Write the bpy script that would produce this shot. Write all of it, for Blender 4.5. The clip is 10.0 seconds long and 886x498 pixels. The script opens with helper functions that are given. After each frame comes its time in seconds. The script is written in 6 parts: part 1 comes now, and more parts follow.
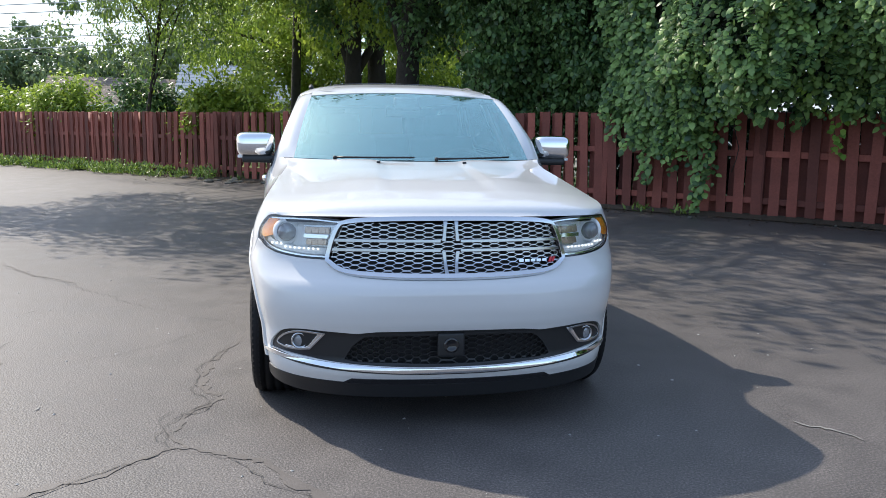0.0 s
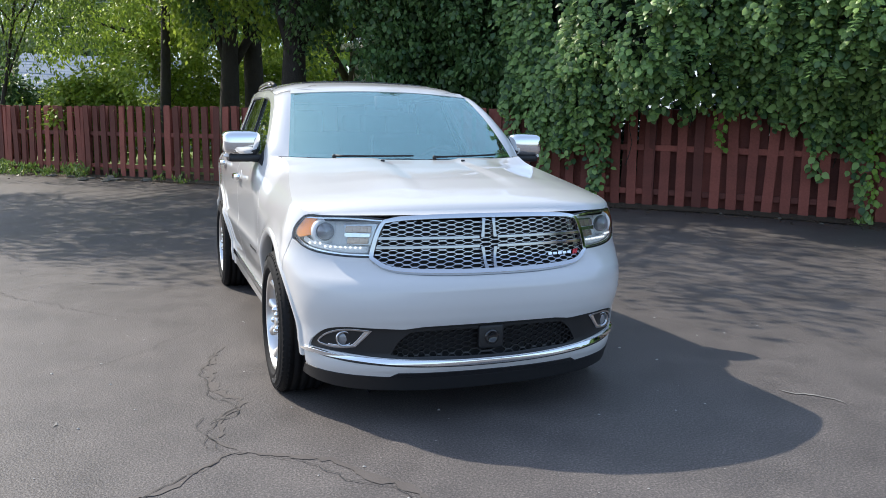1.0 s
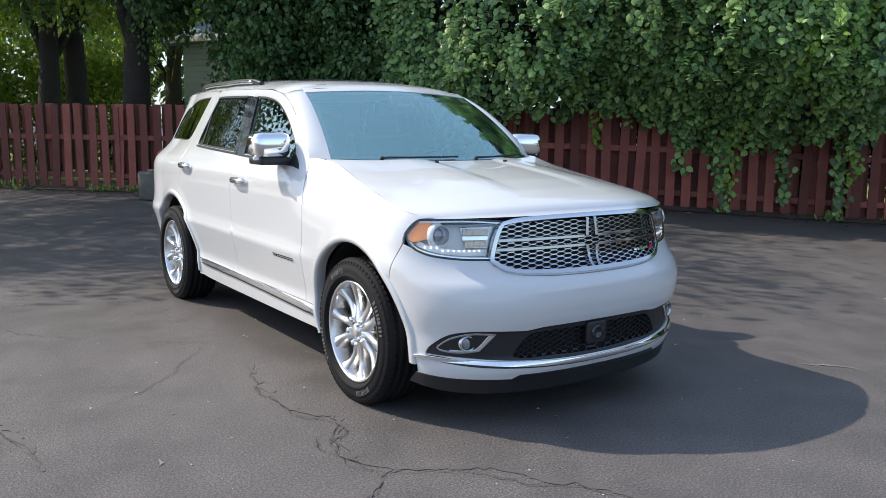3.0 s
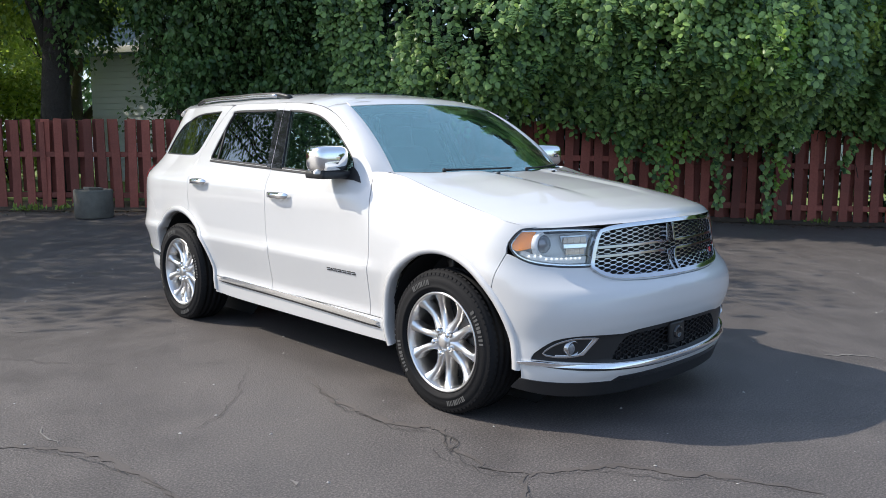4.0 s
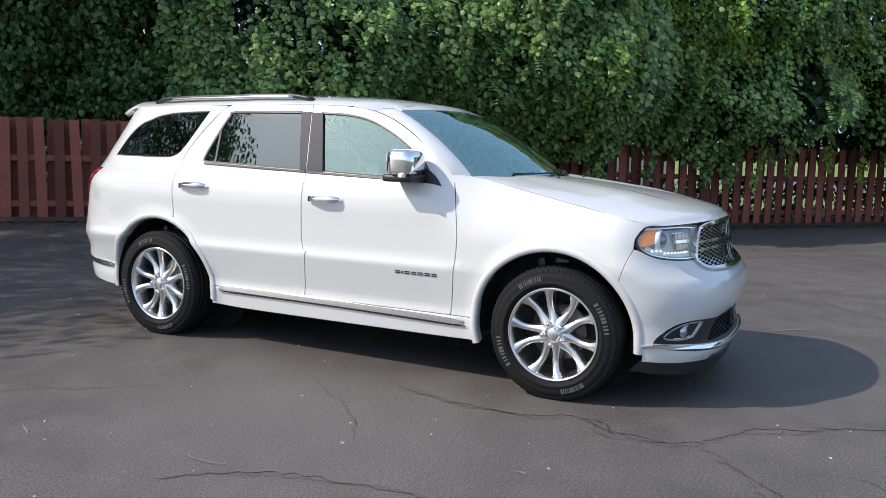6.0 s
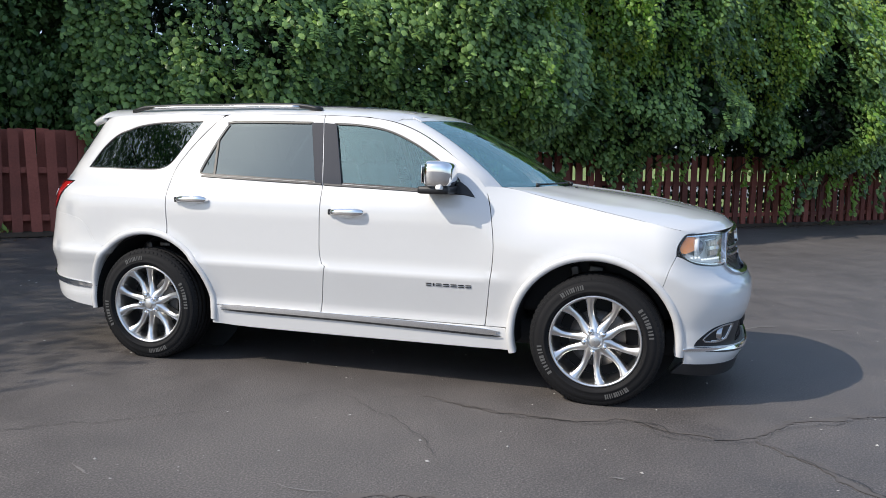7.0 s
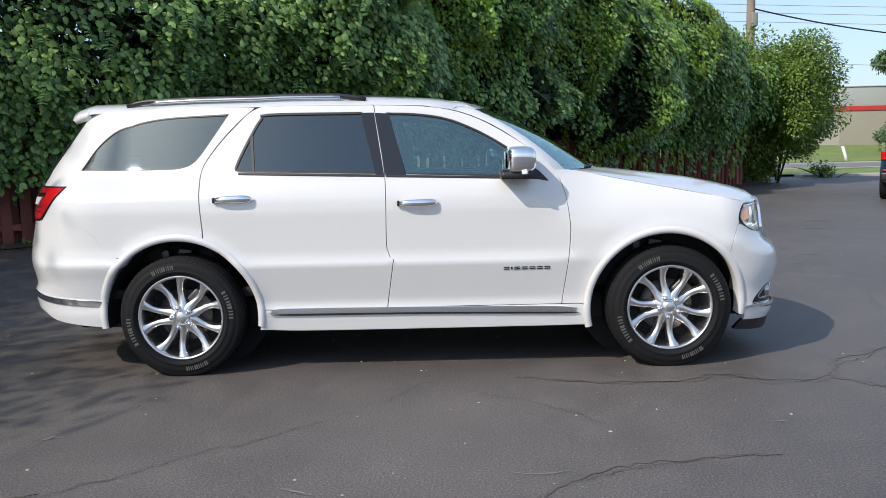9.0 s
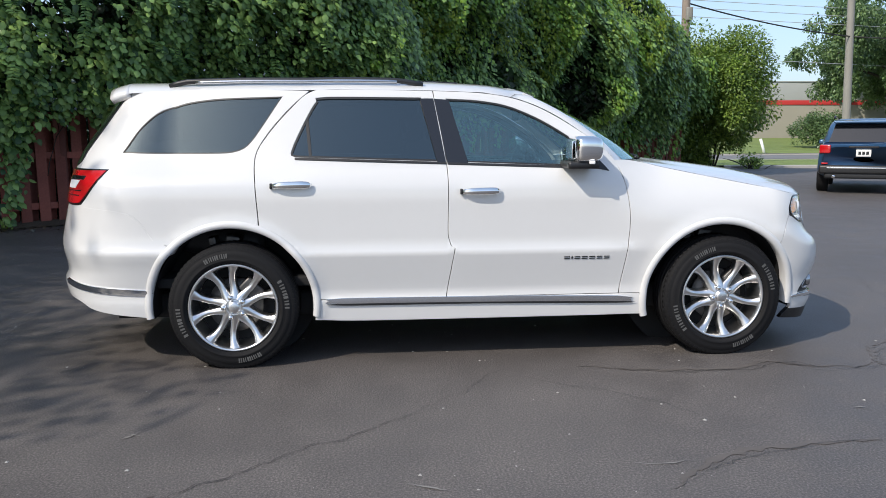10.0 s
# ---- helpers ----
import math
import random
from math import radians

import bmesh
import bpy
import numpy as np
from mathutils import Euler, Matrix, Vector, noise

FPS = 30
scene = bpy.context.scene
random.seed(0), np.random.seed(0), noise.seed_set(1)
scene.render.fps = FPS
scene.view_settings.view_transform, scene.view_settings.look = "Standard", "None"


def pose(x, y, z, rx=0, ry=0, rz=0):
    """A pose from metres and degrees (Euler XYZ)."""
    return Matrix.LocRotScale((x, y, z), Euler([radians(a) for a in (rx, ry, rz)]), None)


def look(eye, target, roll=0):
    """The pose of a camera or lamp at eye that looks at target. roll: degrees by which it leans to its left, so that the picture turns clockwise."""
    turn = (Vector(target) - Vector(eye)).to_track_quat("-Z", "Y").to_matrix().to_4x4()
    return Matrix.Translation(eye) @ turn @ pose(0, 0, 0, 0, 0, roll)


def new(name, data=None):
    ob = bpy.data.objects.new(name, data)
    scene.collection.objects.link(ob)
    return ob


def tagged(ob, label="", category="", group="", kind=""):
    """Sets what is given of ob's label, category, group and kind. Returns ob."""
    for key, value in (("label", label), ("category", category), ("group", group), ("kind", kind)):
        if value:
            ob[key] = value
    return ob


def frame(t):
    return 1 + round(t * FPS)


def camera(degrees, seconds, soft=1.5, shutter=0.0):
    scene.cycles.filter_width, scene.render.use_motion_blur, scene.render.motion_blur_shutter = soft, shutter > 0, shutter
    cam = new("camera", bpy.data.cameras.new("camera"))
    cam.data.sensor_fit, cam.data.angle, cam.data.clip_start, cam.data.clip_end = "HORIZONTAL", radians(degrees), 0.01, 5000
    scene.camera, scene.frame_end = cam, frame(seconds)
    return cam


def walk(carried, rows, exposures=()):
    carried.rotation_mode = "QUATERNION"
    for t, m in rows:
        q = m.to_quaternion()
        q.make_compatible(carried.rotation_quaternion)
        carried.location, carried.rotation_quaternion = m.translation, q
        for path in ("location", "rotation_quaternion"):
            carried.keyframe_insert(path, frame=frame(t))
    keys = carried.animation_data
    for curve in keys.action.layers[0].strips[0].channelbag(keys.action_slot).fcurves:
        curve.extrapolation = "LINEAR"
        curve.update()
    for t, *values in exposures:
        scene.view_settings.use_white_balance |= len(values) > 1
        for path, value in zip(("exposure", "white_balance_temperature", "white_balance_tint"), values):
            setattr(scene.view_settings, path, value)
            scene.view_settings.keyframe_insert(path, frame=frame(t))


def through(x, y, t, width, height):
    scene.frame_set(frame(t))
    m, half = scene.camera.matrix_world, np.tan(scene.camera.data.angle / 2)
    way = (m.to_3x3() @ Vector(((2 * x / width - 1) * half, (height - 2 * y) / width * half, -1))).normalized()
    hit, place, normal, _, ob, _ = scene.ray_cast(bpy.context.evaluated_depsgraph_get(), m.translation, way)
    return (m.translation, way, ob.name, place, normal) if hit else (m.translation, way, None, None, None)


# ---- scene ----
cam = camera(57.0, 10.0, soft=0.5)
PATH = [
    (0, (-0.659, -4.47, 1.424), (-0.331, -2.519, 1.132), 0.9),
    (0.5, (-1.094, -4.439, 1.434), (-0.629, -2.519, 1.124), 0.5),
    (1, (-1.562, -4.374, 1.442), (-0.88, -2.518, 1.14), 0.9),
    (1.5, (-1.946, -4.269, 1.441), (-1.119, -2.471, 1.148), 0.2),
    (2, (-2.193, -4.087, 1.446), (-1.262, -2.343, 1.145), -0.1),
    (2.5, (-2.537, -3.876, 1.439), (-1.501, -2.193, 1.132), 0.7),
    (2.7, (-2.691, -3.786, 1.443), (-1.612, -2.129, 1.135), 0.9),
    (3.8, (-3.571, -3.19, 1.418), (-2.274, -1.691, 1.149), 0.0),
    (4, (-3.761, -3.059, 1.432), (-2.411, -1.608, 1.162), 0.2),
    (4.5, (-4.135, -2.703, 1.44), (-2.69, -1.345, 1.174), 0.4),
    (5, (-4.525, -2.347, 1.436), (-2.964, -1.123, 1.178), 0.5),
    (5.2, (-4.648, -2.196, 1.414), (-3.055, -1.013, 1.165), 0.4),
    (6.3, (-5.302, -1.245, 1.387), (-3.5, -0.412, 1.14), 1.3),
    (6.5, (-5.342, -1.062, 1.4), (-3.523, -0.267, 1.151), 1.1),
    (7, (-5.56, -0.572, 1.398), (-3.668, 0.038, 1.178), 1.0),
    (7.5, (-5.708, -0.064, 1.378), (-3.764, 0.353, 1.162), 1.0),
    (8, (-5.849, 0.428, 1.361), (-3.879, 0.696, 1.141), 0.8),
    (8.5, (-5.897, 0.914, 1.376), (-3.914, 1.015, 1.133), -0.2),
    (9, (-5.915, 1.373, 1.374), (-3.93, 1.384, 1.133), -1.3),
    (9.5, (-5.894, 1.799, 1.382), (-3.913, 1.715, 1.119), -1.1),
    (10, (-5.814, 2.249, 1.397), (-3.843, 2.06, 1.119), -0.2),
]
walk(cam, [(t, look(eye, target, roll)) for t, eye, target, roll in PATH], [(0.0, 0.92), (4.0, 0.70), (10.0, 0.42)])

# ---- sky and sun ----
SUN = Vector((-0.480, 0.580, 0.655)).normalized()
world = bpy.data.worlds.new("sky")
scene.world = world
world.use_nodes = True
wn = world.node_tree.nodes
sky = wn.new("ShaderNodeTexSky")
sky.sky_type, sky.sun_disc = "NISHITA", False
sky.sun_elevation = math.asin(SUN.z)
sky.sun_rotation = math.atan2(SUN.x, SUN.y)
sky.air_density, sky.dust_density, sky.ozone_density = 1.0, 1.6, 3.0
haze = wn.new("ShaderNodeMix")
haze.data_type = "RGBA"
haze.inputs[0].default_value = 0.5
haze.inputs[7].default_value = (1.95, 2.5, 3.45, 1)
world.node_tree.links.new(sky.outputs[0], haze.inputs[6])
world.node_tree.links.new(haze.outputs[2], wn["Background"].inputs[0])
wn["Background"].inputs[1].default_value = 0.180
sun = new("sun", bpy.data.lights.new("sun", "SUN"))
sun.data.energy, sun.data.angle, sun.data.color = 3.0, radians(0.6), (1.0, 0.92, 0.81)
sun.matrix_world = look(SUN * 40, (0, 0, 0))


# ---- materials ----
def material(name, color, rough=0.5, metal=0.0, var=0.0, scale=20.0, bump=0.0, bump_scale=None, coat=0.0, fine=0.0, rand=0.0, **more):
    """A node material: base colour varied by coarse and fine noise, with a fine relief."""
    m = bpy.data.materials.new(name)
    m.use_nodes = True
    nt = m.node_tree
    b = nt.nodes["Principled BSDF"]
    b.inputs["Base Color"].default_value = (*color, 1)
    b.inputs["Roughness"].default_value = rough
    b.inputs["Metallic"].default_value = metal
    b.inputs["Coat Weight"].default_value = coat
    for k, v in more.items():
        b.inputs[k.replace("_", " ")].default_value = v
    if var or bump or fine:
        co = nt.nodes.new("ShaderNodeTexCoord")
    if var or fine:
        n1 = nt.nodes.new("ShaderNodeTexNoise")
        n1.inputs["Scale"].default_value, n1.inputs["Detail"].default_value = scale, 6
        n2 = nt.nodes.new("ShaderNodeTexNoise")
        n2.inputs["Scale"].default_value, n2.inputs["Detail"].default_value = scale * 14, 3
        mx = nt.nodes.new("ShaderNodeMath")
        mx.operation = "MULTIPLY_ADD"
        mx.inputs[1].default_value = 2 * var
        ad = nt.nodes.new("ShaderNodeMath")
        ad.operation = "MULTIPLY_ADD"
        ad.inputs[1].default_value, ad.inputs[2].default_value = 2 * fine, 1 - var - fine
        nt.links.new(co.outputs["Object"], n1.inputs["Vector"])
        nt.links.new(co.outputs["Object"], n2.inputs["Vector"])
        nt.links.new(n2.outputs[0], ad.inputs[0])
        nt.links.new(n1.outputs[0], mx.inputs[0])
        nt.links.new(ad.outputs[0], mx.inputs[2])
        h = nt.nodes.new("ShaderNodeVectorMath")
        h.operation = "SCALE"
        h.inputs[0].default_value = color
        nt.links.new(mx.outputs[0], h.inputs["Scale"])
        last = h
        if rand:
            oi = nt.nodes.new("ShaderNodeObjectInfo")
            sc = nt.nodes.new("ShaderNodeMath")
            sc.operation = "MULTIPLY_ADD"
            sc.inputs[1].default_value, sc.inputs[2].default_value = 2 * rand, 1 - rand
            nt.links.new(oi.outputs["Random"], sc.inputs[0])
            last = nt.nodes.new("ShaderNodeVectorMath")
            last.operation = "SCALE"
            nt.links.new(h.outputs[0], last.inputs[0])
            nt.links.new(sc.outputs[0], last.inputs["Scale"])
        nt.links.new(last.outputs[0], b.inputs["Base Color"])
    if bump:
        n3 = nt.nodes.new("ShaderNodeTexNoise")
        n3.inputs["Scale"].default_value, n3.inputs["Detail"].default_value = bump_scale or scale * 10, 4
        bp = nt.nodes.new("ShaderNodeBump")
        bp.inputs["Strength"].default_value, bp.inputs["Distance"].default_value = 1.0, bump
        nt.links.new(co.outputs["Object"], n3.inputs["Vector"])
        nt.links.new(n3.outputs[0], bp.inputs["Height"])
        nt.links.new(bp.outputs[0], b.inputs["Normal"])
    return m


def leaf_material(name, dark, light, through=0.28):
    """Leaves: each one its own shade, lit through from behind."""
    m = bpy.data.materials.new(name)
    m.use_nodes = True
    nt = m.node_tree
    b = nt.nodes["Principled BSDF"]
    g = nt.nodes.new("ShaderNodeNewGeometry")
    r = nt.nodes.new("ShaderNodeValToRGB")
    r.color_ramp.elements[0].color, r.color_ramp.elements[1].color = (*dark, 1), (*light, 1)
    nt.links.new(g.outputs["Random Per Island"], r.inputs[0])
    nt.links.new(r.outputs[0], b.inputs["Base Color"])
    b.inputs["Roughness"].default_value = 0.40
    tr = nt.nodes.new("ShaderNodeBsdfTranslucent")
    nt.links.new(r.outputs[0], tr.inputs[0])
    mix = nt.nodes.new("ShaderNodeMixShader")
    mix.inputs[0].default_value = through
    nt.links.new(b.outputs[0], mix.inputs[1])
    nt.links.new(tr.outputs[0], mix.inputs[2])
    nt.links.new(mix.outputs[0], nt.nodes["Material Output"].inputs[0])
    return m


PAINT = material("pearl_white_paint", (0.655, 0.652, 0.645), 0.32, 0.0, coat=1.0, Coat_Roughness=0.03, var=0.015, scale=1.5, fine=0.01)
CHROME = material("chrome", (0.86, 0.87, 0.88), 0.06, 1.0, var=0.03, scale=8)
ALLOY = material("polished_alloy", (0.74, 0.735, 0.73), 0.28, 1.0, var=0.06, scale=14, bump=0.0002, bump_scale=120)
WIRE = material("satin_wire", (0.52, 0.53, 0.55), 0.25, 1.0, var=0.1, scale=20)
PLASTIC = material("black_plastic", (0.014, 0.0145, 0.016), 0.45, var=0.15, scale=9, bump=0.0004, bump_scale=300)
GLOSS = material("gloss_black", (0.012, 0.012, 0.014), 0.06, coat=0.5)
DARK = material("dark_cavity", (0.012, 0.012, 0.013), 0.8, var=0.2, scale=8)
RUBBER = material("tyre_rubber", (0.009, 0.009, 0.010), 0.75, Specular_IOR_Level=0.22, var=0.25, scale=6, bump=0.0006, bump_scale=160, fine=0.1)
LETTER = material("tyre_raised_mark", (0.085, 0.085, 0.083), 0.6, var=0.2, scale=40)
IRON = material("brake_iron", (0.09, 0.087, 0.085), 0.45, 0.8, var=0.25, scale=30)
LAMPGLASS = material("lamp_glass", (0.30, 0.31, 0.33), 0.12, 0.4, var=0.2, scale=60)
AMBER = material("amber_lens", (0.95, 0.30, 0.02), 0.15, coat=1.0, var=0.1, scale=60)
RED = material("red_lens", (0.50, 0.008, 0.012), 0.12, coat=1.0, var=0.1, scale=40)
CLEARGREY = material("lamp_reflector", (0.88, 0.89, 0.90), 0.28, 0.0, var=0.06, scale=25)
CELL = material("brown_reflector", (0.52, 0.40, 0.32), 0.2, 0.6, var=0.5, scale=120, fine=0.2)
LED = material("led", (0.9, 0.92, 0.95), 0.2, Emission_Color=(0.95, 0.98, 1, 1), Emission_Strength=0.55)
RING_CHROME = material("frame_chrome", (0.62, 0.63, 0.65), 0.08, 1.0, var=0.05, scale=12)
GRILLE_CHROME = material("grille_chrome", (0.40, 0.41, 0.43), 0.12, 1.0, var=0.05, scale=12)
SEAT = material("black_leather", (0.03, 0.03, 0.032), 0.5, var=0.2, scale=10, bump=0.001, bump_scale=120)
TRIM = material("beige_trim", (0.20, 0.18, 0.16), 0.7, var=0.1, scale=15)
REDMARK = material("red_mark", (0.6, 0.02, 0.03), 0.3)


def glass(name, tint, rough=0.0, ior=1.5, shine=(1, 1, 1)):
    m = bpy.data.materials.new(name)
    m.use_nodes = True
    b = m.node_tree.nodes["Principled BSDF"]
    b.inputs["Base Color"].default_value = (*tint, 1)
    b.inputs["Roughness"].default_value = rough
    b.inputs["Transmission Weight"].default_value = 1.0
    b.inputs["IOR"].default_value = ior
    b.inputs["Specular Tint"].default_value = (*shine, 1)
    return m


GLASS = glass("clear_glass", (0.96, 0.98, 0.98))
WINDOW = glass("green_tinted_glass", (0.60, 0.80, 0.78), 0.0, 2.1, (0.76, 1.0, 0.97))
WINDSCREEN = glass("coated_windscreen_glass", (0.66, 0.86, 0.84), 0.0, 3.7, (0.66, 1.0, 0.93))
PRIVACY = glass("privacy_glass", (0.05, 0.06, 0.065), 0.0, 2.1, (0.80, 0.97, 1.0))


# ---- mesh helpers ----
def mesh_part(name, verts, faces, mat, parent=None, label="", normals=None, flat=False):
    me = bpy.data.meshes.new(name)
    me.from_pydata([tuple(map(float, v)) for v in verts], [], [tuple(map(int, f)) for f in faces])
    me.polygons.foreach_set("use_smooth", np.full(len(me.polygons), not flat))
    if mat:
        me.materials.append(mat)
    if normals is not None:
        me.normals_split_custom_set_from_vertices([tuple(map(float, n)) for n in normals])
    me.update()
    ob = new(name, me)
    if parent:
        ob.parent = parent
    if label:
        ob["label"] = label
    return ob


def part(name, bm, mat, parent=None, label="", flat=False):
    me = bpy.data.meshes.new(name)
    bmesh.ops.recalc_face_normals(bm, faces=bm.faces)
    bm.to_mesh(me)
    bm.free()
    me.polygons.foreach_set("use_smooth", np.full(len(me.polygons), not flat))
    me.materials.append(mat)
    ob = new(name, me)
    if parent:
        ob.parent = parent
    if label:
        ob["label"] = label
    return ob


def box(bm, m, sx, sy, sz, bevel=0.0):
    g = bmesh.ops.create_cube(bm, size=1, matrix=m @ Matrix.Diagonal((sx, sy, sz, 1)))
    if bevel:
        ed = list({e for v in g["verts"] for e in v.link_edges})
        bmesh.ops.bevel(bm, geom=ed, offset=bevel, segments=2, profile=0.7, affect="EDGES")


def tube(path, radius, sides=8, squash=1.0, caps=True):
    """Vertices and faces of a tube along a path; radius may be one number or one a point."""
    path = [Vector(p) for p in path]
    n = len(path)
    rad = radius if hasattr(radius, "__len__") else [radius] * n
    vs, fs = [], []
    for i, p in enumerate(path):
        d = (path[min(n - 1, i + 1)] - path[max(0, i - 1)]).normalized()
        a = d.cross(Vector((0, 0, 1)) if abs(d.z) < 0.95 else Vector((1, 0, 0))).normalized()
        b = a.cross(d)
        for k in range(sides):
            w = 2 * math.pi * k / sides
            vs.append(p + (a * math.cos(w) + b * math.sin(w) * squash) * rad[i])
    for i in range(n - 1):
        for k in range(sides):
            k2 = (k + 1) % sides
            fs.append((i * sides + k, i * sides + k2, (i + 1) * sides + k2, (i + 1) * sides + k))
    if caps:
        fs.append(tuple(range(sides))[::-1])
        fs.append(tuple((n - 1) * sides + k for k in range(sides)))
    return vs, fs


def outline(pts, step=0.03, closed=True):
    """A dense outline through the points, curved except at points marked as corners (x, y, 1)."""
    n, out = len(pts), []
    for i in range(n if closed else n - 1):
        p1, p2 = pts[i], pts[(i + 1) % n]
        c1, c2 = len(p1) > 2 or (not closed and i == 0), len(p2) > 2 or (not closed and i == n - 2)
        a, b = np.array(p1[:2], float), np.array(p2[:2], float)
        p0 = np.array(pts[i - 1][:2], float) if not c1 else 2 * a - b
        p3 = np.array(pts[(i + 2) % n][:2], float) if not c2 else 2 * b - a
        m1, m2 = (b - a if c1 else (b - p0) / 2), (b - a if c2 else (p3 - a) / 2)
        k = max(2, int(np.linalg.norm(b - a) / step))
        for j in range(k):
            t = j / k
            out.append((2 * t**3 - 3 * t**2 + 1) * a + (t**3 - 2 * t**2 + t) * m1 + (3 * t**2 - 2 * t**3) * b + (t**3 - t**2) * m2)
    if not closed:
        out.append(np.array(pts[-1][:2], float))
    return np.array(out)


def inside(poly, pts):
    x, y = pts[:, 0], pts[:, 1]
    res = np.zeros(len(pts), bool)
    j = len(poly) - 1
    for i in range(len(poly)):
        xi, yi, xj, yj = *poly[i], *poly[j]
        if yi != yj:
            res ^= ((yi > y) != (yj > y)) & (x < (xj - xi) * (y - yi) / (yj - yi) + xi)
        j = i
    return res


def sheet(name, outer, fn, mat, parent, holes=(), grid=0.04, thick=0.012, off=0.0, label="", closed=False):
    """A panel: an outline in a surface's own two coordinates, with holes, meshed finely, laid on the surface fn(a, b, off) and given a folded edge."""
    from mathutils.geometry import delaunay_2d_cdt
    loops = [np.asarray(outer)] + [np.asarray(h) for h in holes]
    pts, edges = [], []
    for lp in loops:
        n0 = len(pts)
        pts += [tuple(p) for p in lp]
        edges += [(n0 + i, n0 + (i + 1) % len(lp)) for i in range(len(lp))]
    nb = len(pts)
    lo, hi = loops[0].min(0), loops[0].max(0)
    gx, gy = np.meshgrid(np.arange(lo[0] + grid / 2, hi[0], grid), np.arange(lo[1] + grid / 2, hi[1], grid))
    gp = np.stack([gx.ravel(), gy.ravel()], -1)
    keep = inside(loops[0], gp)
    for h in loops[1:]:
        keep &= ~inside(h, gp)
    gp = gp[keep]
    if len(gp):
        bp = np.array(pts)
        near = np.array([np.min(np.sum((bp - g) ** 2, 1)) for g in gp])
        gp = gp[near > (0.35 * grid) ** 2]
    pts += [tuple(p) for p in gp]
    v, _, f, _, _, _ = delaunay_2d_cdt([Vector(p) for p in pts], edges, [], 0, 1e-6)
    v = np.array([(p[0], p[1]) for p in v])
    f = np.array([t for t in f if len(t) == 3])
    c = v[f].mean(1)
    ok = inside(loops[0], c)
    for h in loops[1:]:
        ok &= ~inside(h, c)
    f = f[ok]
    P, N = fn(v[:, 0], v[:, 1], off)
    fnorm = np.cross(P[f[:, 1]] - P[f[:, 0]], P[f[:, 2]] - P[f[:, 0]])
    flip = np.sum(fnorm * N[f].mean(1), -1) < 0
    f[flip] = f[flip][:, ::-1]
    verts, norms, faces = [P], [N], [f]
    if closed:
        n = len(P)
        edge = {(t[i], t[(i + 1) % 3]) for t in f for i in range(3)}
        rim = np.array([(b, a, a + n, b + n) for a, b in edge if (b, a) not in edge])
        verts.append(P - N * thick)
        norms.append(-N)
        faces += [f[:, ::-1] + n, rim[:, [0, 1, 2]], rim[:, [0, 2, 3]]]
    elif thick:
        n = len(P)
        seen = {}
        for t in f:
            for a, b in ((t[0], t[1]), (t[1], t[2]), (t[2], t[0])):
                seen[(a, b)] = 1
        rim = [(a, b) for a, b in seen if (b, a) not in seen]
        ids = sorted({i for e in rim for i in e})
        at = {i: k for k, i in enumerate(ids)}
        m = len(ids)
        Pr, Nr = P[ids], N[ids]
        side = np.zeros((m, 3))
        for a, b in rim:
            d = np.cross(P[b] - P[a], N[a])
            d /= np.linalg.norm(d) + 1e-9
            side[at[a]] += d
            side[at[b]] += d
        side /= np.linalg.norm(side, axis=1, keepdims=True) + 1e-9
        r = min(0.003, thick / 3)
        verts += [Pr - Nr * r + side * r * 0.8, Pr - Nr * thick + side * r * 0.8]
        norms += [side, side]
        fl = []
        for a, b in rim:
            i, j = n + at[a], n + at[b]
            fl += [(b, a, i), (b, i, j), (j, i, i + m), (j, i + m, j + m)]
        faces.append(np.array(fl))
    return mesh_part(name, np.concatenate(verts), np.concatenate(faces), mat, parent, label, np.concatenate(norms))


def slab(name, outer, fn, mat, parent, grid=0.05, thick=0.004, off=0.0, label=""):
    """A closed pane of glass on a surface."""
    ob = sheet(name, outer, fn, mat, parent, (), grid, thick, off, label, True)
    ob.visible_shadow = mat.name == "privacy_glass"
    return ob


def grid_part(name, P, mat, parent, N=None, label="", thick=0.0, flat=False):
    """A mesh from a grid of places (rows, columns, 3)."""
    h, w = P.shape[:2]
    idx = np.arange(h * w).reshape(h, w)
    f = np.stack([idx[:-1, :-1], idx[:-1, 1:], idx[1:, 1:], idx[1:, :-1]], -1).reshape(-1, 4)
    ob = mesh_part(name, P.reshape(-1, 3), f, mat, parent, label, None if N is None else N.reshape(-1, 3), flat)
    if thick:
        so = ob.modifiers.new("thickness", "SOLIDIFY")
        so.thickness, so.offset = thick, -1
    return ob


def lathe(name, profile, mat, parent, m, segments=48, label="", flat=False):
    """A turned shape: profile of (radius, along) about the local x axis, closed round."""
    a = np.linspace(0, 2 * math.pi, segments, endpoint=False)
    pr = np.array(profile)
    P = np.stack([np.repeat(pr[:, 1:2], segments, 1), pr[:, :1] * np.cos(a), pr[:, :1] * np.sin(a)], -1)
    h, w = P.shape[:2]
    idx = np.arange(h * w).reshape(h, w)
    nx = np.roll(idx, -1, 1)
    f = np.stack([idx[:-1], nx[:-1], nx[1:], idx[1:]], -1).reshape(-1, 4)
    ob = mesh_part(name, P.reshape(-1, 3), f, mat, parent, label, None, flat)
    ob.matrix_local = m
    return ob


# ---- the car body's outer skin ----
def smooth(a, b, v):
    t = np.clip((v - a) / (b - a), 0.0, 1.0)
    return t * t * (3 - 2 * t)


